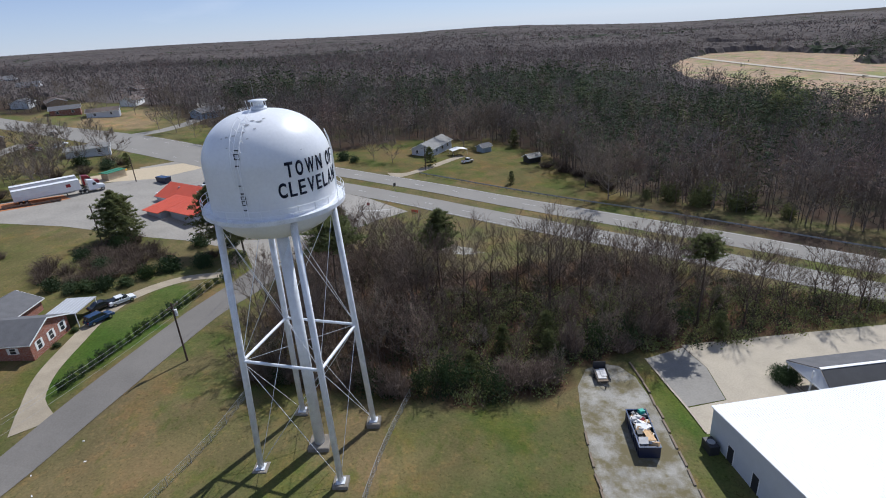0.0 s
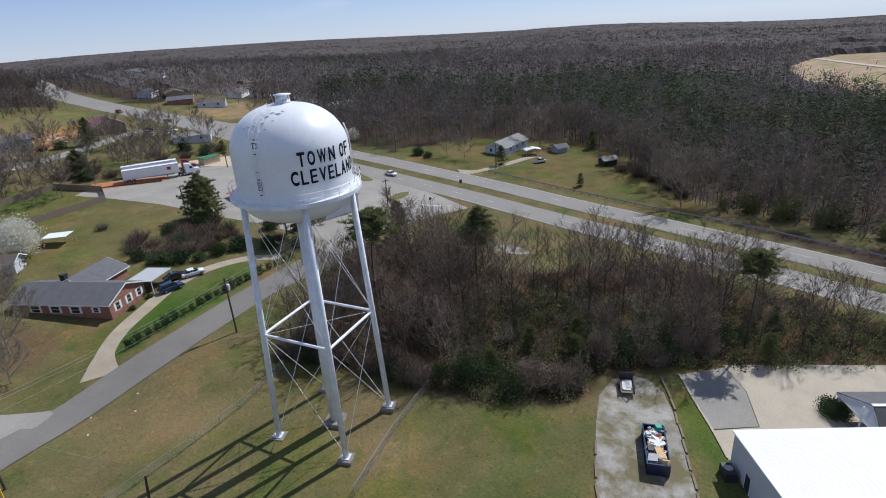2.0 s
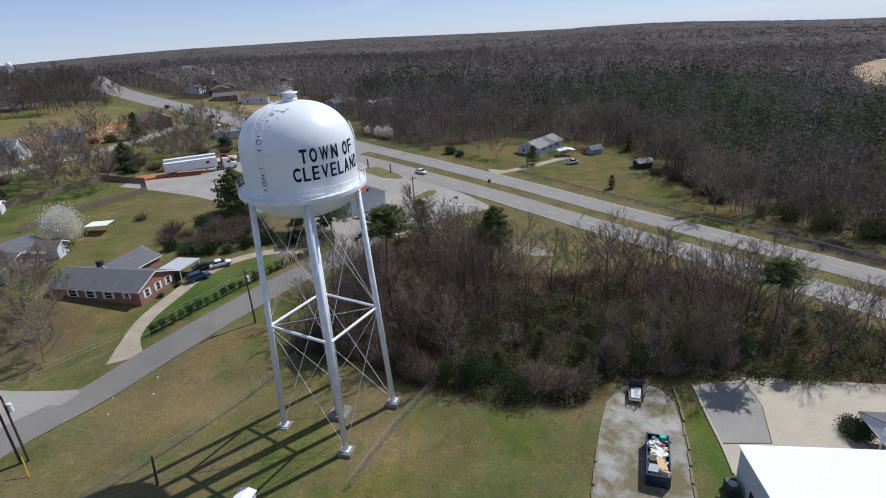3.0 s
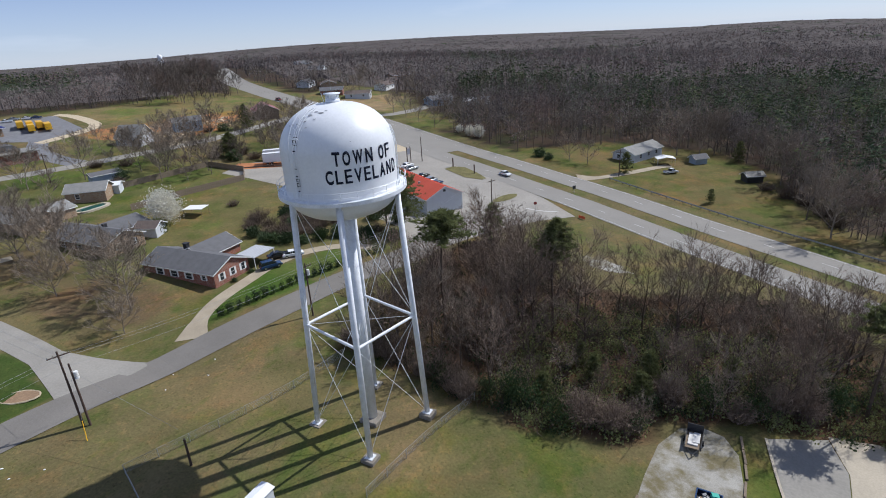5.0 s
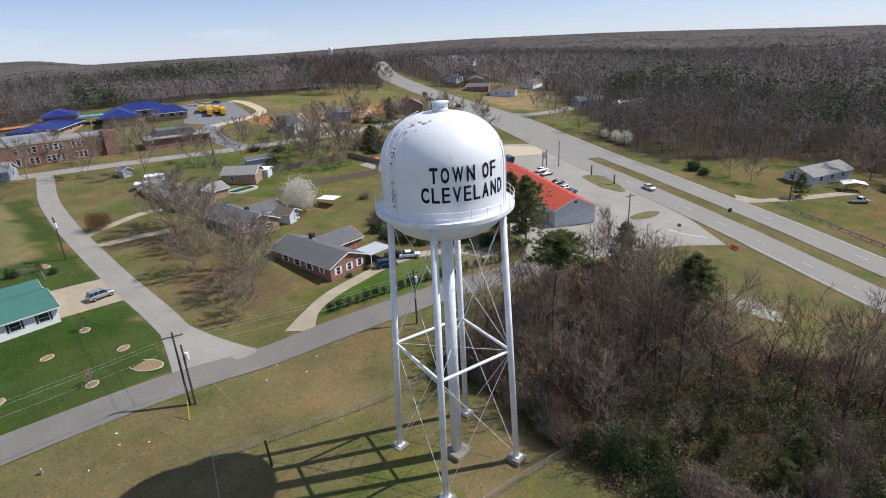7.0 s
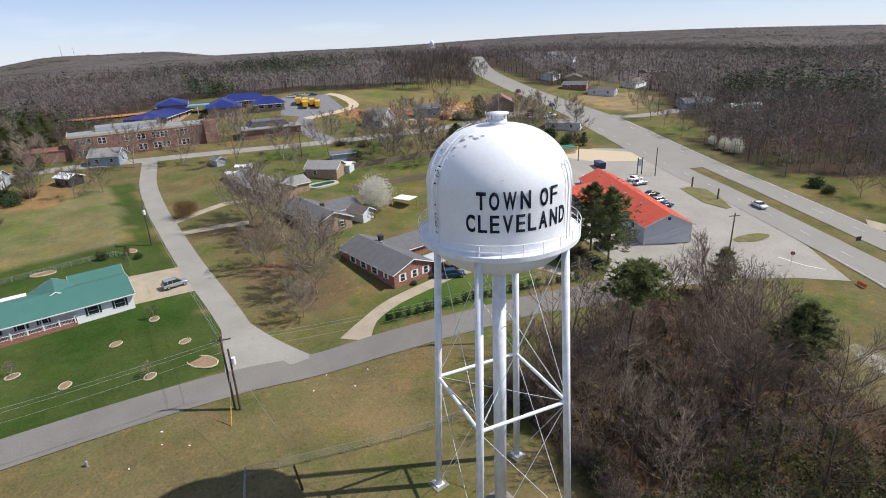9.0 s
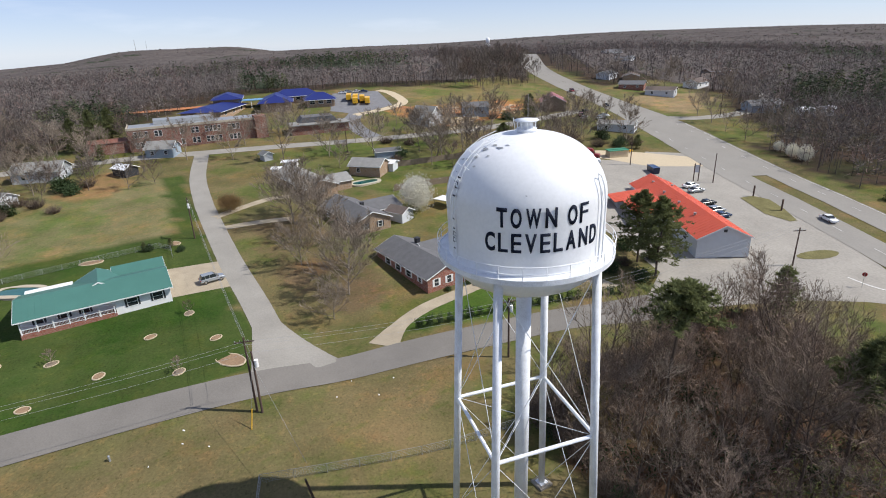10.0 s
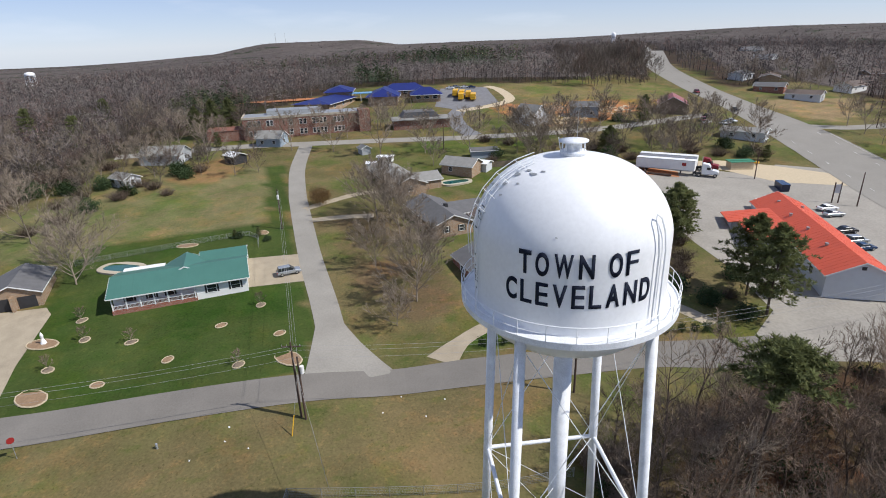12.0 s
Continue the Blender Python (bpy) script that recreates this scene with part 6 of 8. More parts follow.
# metal workshop and its open-sided shelter
shop = thing("metal_workshop", 63.0, -11.9, "large workshop with a white ribbed metal roof and pale metal walls", "workshop", 8, gz(46, 1))
WL, WW, EV = 30.0, 31.0, 4.5
b = Build()
for x0, x1 in ((-WL / 2, -WL / 2 + 0.2), (WL / 2 - 0.2, WL / 2)):
    n = len(b.v)
    out = [(-WW / 2, -1.2), (WW / 2, -1.2), (WW / 2, EV), (0, EV + 1.25), (-WW / 2, EV)]
    b.v += [(x0, y, z) for y, z in out] + [(x1, y, z) for y, z in out]
    b.f += [tuple(reversed(range(n, n + 5))), tuple(range(n + 5, n + 10))]
    b.f += [(n + i, n + (i + 1) % 5, n + 5 + (i + 1) % 5, n + 5 + i) for i in range(5)]
b.box(-WL / 2 + 0.2, WL / 2 - 0.2, WW / 2 - 0.2, WW / 2, -1.2, EV).box(-WL / 2 + 0.2, WL / 2 - 0.2, -WW / 2, -WW / 2 + 0.2, -1.2, EV)
part("wall", b, "siding", shop)
r = Build()
n = 0
for s in (-1, 1):
    y0, z0, z1 = s * (WW / 2 + 0.25), EV - 0.02, EV + 1.27
    q = [(-WL / 2 - 0.2, y0, z0), (WL / 2 + 0.2, y0, z0), (WL / 2 + 0.2, 0, z1), (-WL / 2 - 0.2, 0, z1)]
    n = len(r.v)
    r.v += q + [(x, y, z + 0.14) for x, y, z in q]
    k = [(0, 1, 2, 3), (7, 6, 5, 4), (0, 4, 5, 1), (1, 5, 6, 2), (2, 6, 7, 3), (3, 7, 4, 0)]
    r.f += [tuple(n + i for i in (g if s > 0 else tuple(reversed(g)))) for g in k]
top = part("roof", r, "white_metal", shop, "white corrugated roof")
r = Build()
for k in range(98):
    x = -WL / 2 - 0.05 + k * 0.31
    for s in (-1, 1):
        r.tube((x, s * (WW / 2 + 0.25), EV + 0.12), (x, 0, EV + 1.41), 0.04, 0.04, 4, False)
part("roof_ribs", r, "white_metal", top)
for y in (11.6, 7.4):
    d = part("door", Build().box(-WL / 2 - 0.03, -WL / 2 + 0.05, y - 0.5, y + 0.5, -0.2, 2.0), "dark", shop, "dark steel door")
    part("door_frame", Build().box(-WL / 2 - 0.05, -WL / 2 + 0.02, y - 0.6, y - 0.5, -0.2, 2.1).box(-WL / 2 - 0.05, -WL / 2 + 0.02, y + 0.5, y + 0.6, -0.2, 2.1), "white", d)
part("roof_vent", Build().tube((-5.5, 0.8, 5.2), (-5.5, 0.8, 6.9), 0.09, 0.09, 8).box(-5.8, -5.2, 0.7, 0.9, 6.8, 7.0), "galv", shop)
shelter = thing("open_shelter", 68.6, 9.2, "open-sided shelter with a low gabled roof of grey felt", "shelter", 6)
SL, SW = 14.0, 9.0
for s in (-1, 1):
    q = [(-SL / 2, s * SW / 2, 3.2), (SL / 2, s * SW / 2, 3.2), (SL / 2, 0, 4.7), (-SL / 2 + (1.2 if s < 0 else 1.2), 0, 4.7)]
    r = Build()
    r.v += q + [(x, y, z + 0.14) for x, y, z in q]
    k = [(0, 1, 2, 3), (7, 6, 5, 4), (0, 4, 5, 1), (1, 5, 6, 2), (2, 6, 7, 3), (3, 7, 4, 0)]
    r.f += [g if s > 0 else tuple(reversed(g)) for g in k]
    part("roof_slope", r, "felt" if s < 0 else "shingle", shelter)
part("ridge_cap", Build().box(-SL / 2 + 1.1, SL / 2, -0.22, 0.22, 4.80, 4.88), "white", shelter)
b = Build()
b.face((-SL / 2 + 0.05, -SW / 2 + 0.1, 3.2), (-SL / 2 + 0.05, SW / 2 - 0.1, 3.2), (-SL / 2 + 1.15, 0, 4.7))
b.box(-SL / 2, -SL / 2 + 0.12, -SW / 2, SW / 2, 3.0, 3.2)
part("gable_board", b, "siding", shelter)
for x in (-6.7, -2.3, 2.2, 6.6):
    for y in (-4.2, 0.0, 4.2):
        part("post", Build().box(x - 0.08, x + 0.08, y - 0.08, y + 0.08, -0.9, 3.25 if y else 4.6), "white", shelter)
part("rail", Build().box(-6.73, -6.67, -4.2, 4.2, 0.3, 0.4).box(-6.73, -6.67, -4.2, 4.2, 0.8, 0.9), "wood", shelter)
bush = thing("clipped_bush", 61.2, 12.4, "broad rounded dark green clipped bush", "bush")
part("foliage", leaf_cloud(12, (0, 0, 0.85), (1.6, 1.4, 0.8), 4500, 0.12), "leaf", bush)
unit = thing("air_conditioner", 45.2, -0.6, "bulky grey outdoor machine against the workshop wall", "machine", 6)
part("case", Build().box(-0.6, 0.6, -0.9, 0.9, -0.1, 1.2), "dark", unit, bevel=0.04)
part("fan_cover", Build().tube((0, 0, 1.2), (0, 0, 1.25), 0.45, 0.45, 16), "galv", unit)

# school and its yard
school = thing("old_brick_school", -193.9, 5.4, "two-storey old red brick school with white windows and a flat roof", "school", 84.7, gz(-187, 5) - 0.2)
school.scale = (1.08, 1, 1)
b = Build()
b.box(-21, 21, -7, 7, -3, 7.6)
part("wall", b, "school_brick", school)
part("roof", Build().box(-20.7, 20.7, -6.7, 6.7, 7.58, 7.75), "galv", school, "pale flat roof")
part("parapet", Build().box(-21.15, 21.15, -7.15, -6.85, 7.3, 8.1).box(-21.15, -20.85, -6.85, 7.15, 7.3, 8.1).box(20.85, 21.15, -6.85, 7.15, 7.3, 8.1), "concrete", school)
part("end_block", Build().box(18.5, 22.5, -8.4, -2.5, -3, 8.6), "school_brick", school)
part("upper_roof", Build().box(-13, 6, 1, 9, 7.8, 9.2), "galv", school)
for z in (1.1, 4.7):
    for x in (-18.6, -17.1, -15.6, -12.6, -11.4, -5, -1.6, -0.2, 2.8, 4.1, 5.4, 6.7, 10.2, 11.5, 12.8):
        window_on(school, "a", x, z, 0.95, 1.9, 42, 14)
part("west_wing", Build().box(-33, -21, -6, 5, -3, 3.6).box(-33.2, -21, -6.2, 5.2, 3.6, 3.8), "school_brick", school)
annexe = thing("brick_annexe", -182.4, 48.7, "low red brick school annexe with a pale flat roof", "school", 79)
part("wall", Build().box(-11, 11, -5, 5, -2, 3.0), "school_brick", annexe)
part("roof", Build().box(-11.6, 11.6, -5.8, 5.6, 3.0, 3.3), "pale_shingle", annexe)
part("rear_roof", Build().prism([(-8, 3.2), (8, 3.2), (6, 5.4), (-6, 5.4)], 0, 9), "shingle", annexe)
for nm, x, y, tn, L, W, e, rg in (("new_school_wing", -236.5, 20.5, 148, 33, 16.5, 3.2, 4.6), ("new_school_wing", -256, 30.5, 165, 20, 12, 4.0, 6.0), ("new_school_wing", -239, 49, 162, 26, 13.5, 3.3, 6.0), ("new_school_wing", -247.5, 61.5, 80, 20, 12, 3.3, 5.8), ("new_school_wing", -231, 67.5, 75, 13, 12, 3.3, 5.8)):
    house(nm, "modern pale brick school wing with a bright blue metal roof", x, y, tn, L, W, e, rg, "tan_brick", "blue_metal", [("a", p, 1.2, 2.2, 1.4) for p in (-L * 0.3, 0, L * 0.3)] + [("d", 0, 1.2, 2.2, 1.4)], "school", over=1.2, hip=W * 0.45)


link = thing("covered_walk", -246.5, 39, "pale blue canopy linking two school wings", "canopy", 77)
part("roof", Build().box(-5.6, 5.6, -3.6, 3.6, 3.2, 3.5), "link_blue", link)
for x in (-5.2, 0, 5.2):
    for y in (-3.3, 3.3):
        part("post", Build().box(x - 0.12, x + 0.12, y - 0.12, y + 0.12, -0.5, 3.2), "white", link)
r = random.Random(88)
heap = Build()
for cx, cy, s, n in ((-166, 104, 5, 110), (-153, 99, 3, 40), (-176, 132, 5, 60), (-184, 112, 5, 40)):
    for _ in range(n):
        x, y = cx + r.gauss(0, s), cy + r.gauss(0, s)
        a, b_, c = r.uniform(0.3, 1.3), r.uniform(0.2, 0.9), r.uniform(0.06, 0.28)
        z, t = gz(x, y), r.uniform(0, 3)
        u, w = Vector((math.cos(t), math.sin(t), r.uniform(-0.2, 0.2))) * a, Vector((-math.sin(t), math.cos(t), 0)) * b_
        p0 = Vector((x, y, z - 0.05))
        top = [p0 + u * i + w * k + Vector((0, 0, c)) for i, k in ((-1, -1), (1, -1), (1, 1), (-1, 1))]
        low = [p0 + u * i + w * k for i, k in ((-1, -1), (1, -1), (1, 1), (-1, 1))]
        heap.face(*top)
        for k in range(4):
            heap.face(low[k], low[(k + 1) % 4], top[(k + 1) % 4], top[k])
solid("rubble", heap, "tan_stone", "scattered pale building rubble on bare clay", "rubble", "stuff")


# far houses, each by itself
FAR_HOUSES = [
    ("grey_house", "grey steep-roofed house among rubble", -168, 90, 20, 10, 9, 3, 7, "grey_wall", "pale_shingle"),
    ("dark_shed", "dark blue metal barn", -170, 116, 60, 11, 8, 4, 5.5, "blue_wall", "shingle"),
    ("rose_roofed_shop", "low shop with a dusty rose roof", -163, 155, 140, 18, 11, 3.2, 6, "wood", "pink"),
    ("small_blue_house", "small dull blue house with a pale roof", -179, -8.5, 60, 9, 7, 2.8, 4.8, "blue_wall", "pale_shingle"),
    ("garden_shed", "small dark shed with a white roof", -161.5, -21.5, 30, 6, 4.5, 2.3, 3.2, "dark", "white_metal"),
    ("old_house", "weathered house behind bare trees", -172, -43, 70, 13, 9, 2.8, 5, "siding", "pale_shingle"),
    ("garden_shed", "small grey shed on a lawn", -153.3, 19.3, 10, 3.5, 3, 2, 2.8, "grey_wall", "pale_shingle"),
    ("bungalow", "low pale bungalow with a weathered roof beside the highway", -117, 146.5, 30, 14, 7, 2.6, 3.6, "siding", "pale_shingle"),
    ("bungalow", "low tan bungalow beyond the highway", -193, 244, 130, 15, 9, 2.7, 4.2, "tan_brick", "brown_shingle"),
    ("bungalow", "small dark-roofed bungalow beyond the highway", -155, 222, 25, 14, 8, 2.6, 4.0, "siding", "brown_shingle"),
    ("bungalow", "low brick bungalow beyond the highway", -175, 224, 30, 13, 8, 2.6, 4.0, "brick", "shingle"),
    ("bungalow", "low white bungalow beyond the highway", -160, 258, 100, 14, 8, 2.7, 4.5, "white", "brown_shingle"),
    ("bungalow", "dark blue house behind bare trees", -106, 228, 60, 14, 9, 3.0, 4.8, "blue_wall", "shingle"),
    ("bungalow", "long pale shed behind bare trees", -89, 240, 60, 15, 5, 2.6, 3.4, "white", "white_metal"),
    ("bungalow", "low brown house behind bare trees", -178, 304, 70, 15, 9, 2.8, 4.4, "tan_brick", "brown_shingle"),
    ("bungalow", "low pale house among bare trees", -206, 238, 110, 12, 8, 2.6, 4.2, "siding", "shingle"),
    ("garden_shed", "white shed with a flat pale roof", -135.4, 18.5, 60, 4.4, 3.0, 1.8, 2.1, "white", "white_metal"),
    ("garden_shed", "white shed with a flat pale roof", -140.8, 23.4, 60, 4.4, 3.0, 1.8, 2.1, "white", "white_metal"),
    ("garden_shed", "low dark outbuilding at a wood's edge", -133.4, 54, 75, 8, 4, 2.3, 3.0, "blue_wall", "shingle"),
    ("garden_shed", "small grey-roofed barn in a field", -150, -52, 40, 7, 5, 2.4, 3.6, "siding", "pale_shingle"),
    ("house_in_woods", "small pale house among far woods", -292, 338, 70, 14, 9, 3, 5, "siding", "shingle"),
    ("house_in_woods", "small white house among far woods", -246, 300, 20, 12, 8, 3, 5, "white", "shingle"),
]
for nm, lb, x, y, tn, L, W, e, rg, wl_, rf in FAR_HOUSES:
    house(nm, lb, x, y, tn, L, W, e, rg, wl_, rf, [("a", -L * 0.25, 0.9, 1, 1.1), ("a", L * 0.25, 0.9, 1, 1.1), ("d", 0, 0.9, 1, 1.1)] if W > 4.5 else (), "shed" if "shed" in nm else "house")
pc = thing("open_canopy", -84, 45.5, "white flat-roofed canopy over clutter beside a blossoming tree", "canopy", 20)
part("roof", Build().box(-2.6, 2.6, -2.0, 2.0, 2.0, 2.12), "white", pc)
for x in (-2.4, 2.4):
    for y in (-1.8, 1.8):
        part("post", Build().box(x - 0.04, x + 0.04, y - 0.04, y + 0.04, -0.3, 2.0), "wood", pc)
shack = thing("timber_shack", -91.5, 117.5, "small tan shack with a green roof at the lot's edge", "shack", 70)
part("wall", Build().box(-3.3, 3.3, -1.5, 1.5, -0.3, 2.2), "tan_stone", shack)
part("roof", Build().prism([(-3.6, 2.2), (3.6, 2.2), (3.6, 2.3), (-3.6, 2.3)], -1.9, 0.1), "green_wood", shack)
part("roof_rear", Build().box(-3.6, 3.6, 0.1, 1.9, 2.25, 2.42), "green_wood", shack)


# ---- vehicles ----
def wheels(parent, xs, half, r=0.33, w=0.24):
    for x in xs:
        for s in (-1, 1):
            wh = part("wheel", Build().tube((x, s * half, r), (x, s * (half - w), r), r, r, 14), "tyre", parent)
            part("rim", Build().tube((x, s * (half + 0.01), r), (x, s * (half - 0.05), r), r * 0.6, r * 0.6, 10), "chrome", wh)


def car(name, label, x, y, turn, paint_, kind="sedan", group=""):
    v = thing(name, x, y, label, "car" if kind != "pickup" else "pickup truck", turn, gz(x, y) + 0.08, group)
    lower = [(-2.25, 0.35), (-2.28, 0.75), (-2.1, 0.92), (-1.2, 0.97), (1.0, 0.97), (2.0, 0.85), (2.25, 0.7), (2.25, 0.35)]
    cab = {"sedan": [(-1.7, 0.95), (-1.0, 1.42), (0.3, 1.42), (1.15, 0.96)], "suv": [(-2.15, 0.95), (-1.9, 1.62), (0.3, 1.64), (1.2, 0.97)], "pickup": [(-0.5, 0.95), (-0.35, 1.6), (0.75, 1.6), (1.35, 0.97)]}[kind]
    part("body", Build().prism(lower, -0.88, 0.88), paint_, v, bevel=0.06)
    g = Build().prism(cab, -0.76, 0.76)
    glass = part("cabin_glass", g, "glass", v, bevel=0.04)
    xs = [p[0] for p in cab]
    zt = max(p[1] for p in cab)
    part("roof", Build().box(cab[1][0] + 0.02, cab[2][0] - 0.02, -0.74, 0.74, zt - 0.02, zt + 0.04), paint_, v, bevel=0.02)
    for px_ in (cab[1][0] + 0.5, 0.5 * (cab[1][0] + cab[2][0]) + 0.25):
        part("pillar", Build().box(px_ - 0.05, px_ + 0.05, -0.775, 0.775, 0.95, zt - 0.01), paint_, v)
    for s in (-1, 1):
        part("headlight", Build().box(2.15, 2.27, s * 0.7 - 0.16, s * 0.7 + 0.16, 0.62, 0.76), "chrome", v)
        part("tail_light", Build().box(-2.3, -2.2, s * 0.72 - 0.12, s * 0.72 + 0.12, 0.7, 0.9), "sign_red", v)
        part("mirror", Build().box(0.75, 0.9, s * 0.92 - 0.07, s * 0.92 + 0.07, 0.98, 1.1), paint_, v)
    if kind == "pickup":
        part("load_bed", Build().box(-2.15, -0.55, -0.8, 0.8, 0.965, 0.975), "dark", v)
    wheels(v, (-1.4, 1.4), 0.9)
    return v


car("hatchback", "silver hatchback on a concrete driveway", -74.6, -13.6, 95, "silver", "suv")
car("estate_car", "dark navy estate car on a driveway", -44.5, 29.8, 62, "blue_car", "suv")
car("sedan", "white sedan on a driveway", -44.2, 36.2, 48, "white_car")
car("sedan", "black sedan beside a carport", -46.6, 34.2, 55, "black_car")
for (x, y), p, k, l in zip(((-58.4, 109.8), (-55.2, 107.6), (-47.6, 101.2), (-43.2, 98.2), (-40.4, 96.2)), ("white_car", "silver", "black_car", "silver", "blue_car"), ("sedan", "sedan", "sedan", "suv", "sedan"), ("white sedan", "silver sedan", "black sedan", "silver hatchback", "dark blue sedan")):
    car("parked_car", l + " parked along the diner", x, y, 75, p, k, "cars parked along the diner")
car("pickup_truck", "white pickup truck in a yard", 21.5, 139.6, 35, "white_car", "pickup")
car("sedan", "white sedan on the highway", -25.3, 114.6, -31, "white_car")
car("sedan", "dark sedan on the highway", -150, 176.5, -28, "black_car")
car("sedan", "red sedan on the highway", -186, 190, -26, "red_car", "suv")
for x, y, p in ((-254, 92, "silver"), (-251, 96, "white_car"), (-249, 99, "blue_car"), (-252, 88, "white_car")):
    car("parked_car", "car parked at the school", x, y, 60, p, "sedan", "cars parked at the school")
for x, y, p in ((-142, 152, "red_car"), (-138, 150, "white_car"), (-134, 155, "silver"), (-146, 158, "black_car"), (-136, 160, "white_car")):
    car("parked_car", "car parked on bare ground", x, y, (x * 37) % 180, p, "suv" if x < -140 else "sedan")


def tractor(x, y, turn, paint_, label):
    v = thing("truck_tractor", x, y, label, "truck", turn, gz(x, y) + 0.05)
    part("chassis", Build().box(-3.6, 3.0, -0.45, 0.45, 0.6, 0.95), "dark", v)
    cab = part("cab", Build().prism([(-1.2, 0.75), (2.9, 0.75), (3.1, 1.3), (2.9, 1.75), (1.4, 2.0), (0.9, 2.9), (0.5, 3.5), (-1.2, 3.75)], -1.15, 1.15), paint_, v, bevel=0.08)
    part("windscreen", Build().prism([(1.36, 2.08), (1.42, 2.05), (0.98, 2.85), (0.92, 2.85)], -1.0, 1.0), "glass", cab)
    for s in (-1, 1):
        part("side_window", Build().box(0.0, 0.95, s * 1.16 - 0.015, s * 1.16 + 0.015, 2.05, 2.75), "glass", cab)
        part("headlight", Build().box(2.9, 3.12, s * 0.85 - 0.15, s * 0.85 + 0.15, 1.1, 1.35), "chrome", cab)
        part("fuel_tank", Build().tube((-1.0, s * 0.85, 0.75), (0.6, s * 0.85, 0.75), 0.32, 0.32, 10), "chrome", v)
        part("exhaust", Build().tube((-1.35, s * 0.9, 0.9), (-1.35, s * 0.9, 3.9), 0.08, 0.08, 8), "chrome", v)
    part("grille", Build().box(3.02, 3.12, -0.45, 0.45, 0.8, 1.55), "chrome", cab)
    wheels(v, (-3.0, -1.9, 2.3), 1.2, 0.5, 0.3)
    return v


semi = tractor(-89.6, 103.3, 42, "white_car", "white long-nosed truck tractor coupled to a box trailer")
tractor(-93.8, 107.6, 40, "red_car", "dark red truck tractor parked behind another")
bt = thing("box_trailer", -97.5, 95.6, "long white ridged box trailer on a parking lot", "trailer", 39, gz(-97, 95))
body = part("box", Build().box(-8.0, 8.0, -1.3, 1.3, 1.15, 4.1), "white", bt, bevel=0.05)
part("roof_skin", Build().box(-7.95, 7.95, -1.26, 1.26, 4.1, 4.14), "white_metal", body)
part("emblem", Build().box(4.6, 5.7, -1.33, -1.30, 2.5, 3.4), "sign_red", body, "plain red square on the side")
part("emblem", Build().box(4.6, 5.7, 1.30, 1.33, 2.5, 3.4), "sign_red", body, "plain red square on the side")
part("side_rail", Build().box(-8.02, 8.02, -1.34, -1.30, 1.15, 1.35).box(-8.02, 8.02, 1.30, 1.34, 1.15, 1.35).box(-8.02, 8.02, -1.34, -1.30, 4.0, 4.12), "galv", body)
part("landing_leg", Build().box(4.2, 4.4, -0.9, -0.7, 0, 1.2).box(4.2, 4.4, 0.7, 0.9, 0, 1.2), "dark", bt)
wheels(bt, (-6.6, -5.3), 1.25, 0.5, 0.4)
copy_thing(bt, pose(-100.8, 99.4, gz(-100, 99), 0, 0, 39))
for dx, dy in ((-98, 90.6), (-103.5, 86.5)):
    fb = thing("timber_stack", dx, dy, "row of dark squared timbers lying on the lot", "timber", 38)
    for k in range(3):
        part("timber", Build().box(-6, 6, -0.6 + k * 0.45, -0.3 + k * 0.45, 0.0, 0.3 + 0.1 * (k % 2)), "pole", fb)
for x, y in ((-234, 84), (-230.5, 86), (-227, 88), (-221, 88), (-224, 83)):
    bus = thing("school_bus", x, y, "yellow school bus in the bus park", "bus", 155, gz(x, y) + 0.06, "school buses")
    bb = part("body", Build().prism([(-5.5, 0.5), (3.9, 0.5), (5.4, 0.6), (5.5, 1.5), (4.0, 1.7), (3.8, 3.0), (-5.5, 3.0)], -1.2, 1.2), "yellow", bus, bevel=0.08)
    part("window_band", Build().box(-5.2, 3.4, -1.22, 1.22, 1.9, 2.6), "glass", bb)
    part("rub_rail", Build().box(-5.5, 3.9, -1.24, 1.24, 1.35, 1.45), "dark", bb)
    wheels(bus, (-3.4, 3.9), 1.2, 0.48, 0.3)

# skip full of rubbish and a small trailer on the gravel
skip = thing("rubbish_skip", 37.95, 1.4, "dark blue open-topped skip heaped with rubbish", "skip", 86.5)
b = Build()
b.box(-3.3, 3.3, -1.2, 1.2, 0.12, 0.22).box(-3.3, 3.3, -1.2, -1.14, 0.22, 1.65).box(-3.3, 3.3, 1.14, 1.2, 0.22, 1.65).box(-3.3, -3.24, -1.14, 1.14, 0.22, 1.65).box(3.24, 3.3, -1.14, 1.14, 0.22, 1.65)
body = part("body", b, "navy", skip)
for k in range(9):
    for s in (-1, 1):
        part("rib", Build().box(-3.1 + k * 0.75, -3.0 + k * 0.75, s * 1.2 if s > 0 else -1.27, 1.27 if s > 0 else -1.2, 0.2, 1.6), "navy", body)
part("rim", Build().box(-3.36, 3.36, -1.26, -1.12, 1.6, 1.7).box(-3.36, 3.36, 1.12, 1.26, 1.6, 1.7).box(-3.36, -3.2, -1.12, 1.12, 1.6, 1.7).box(3.2, 3.36, -1.12, 1.12, 1.6, 1.7), "blue_car", body)
for x in (-3.0, 3.0):
    part("skid", Build().box(x - 0.2, x + 0.2, -1.0, 1.0, -0.05, 0.14), "dark", skip)
r = random.Random(3)
rub = thing("rubbish_heap", 37.95, 1.4, "heap of pale boards, bags, boxes and plastic in a skip", "rubbish", 86.5, gz(37.95, 1.4))
part("fill", Build().box(-3.2, 3.2, -1.1, 1.1, 0.24, 1.15), "dark", rub)
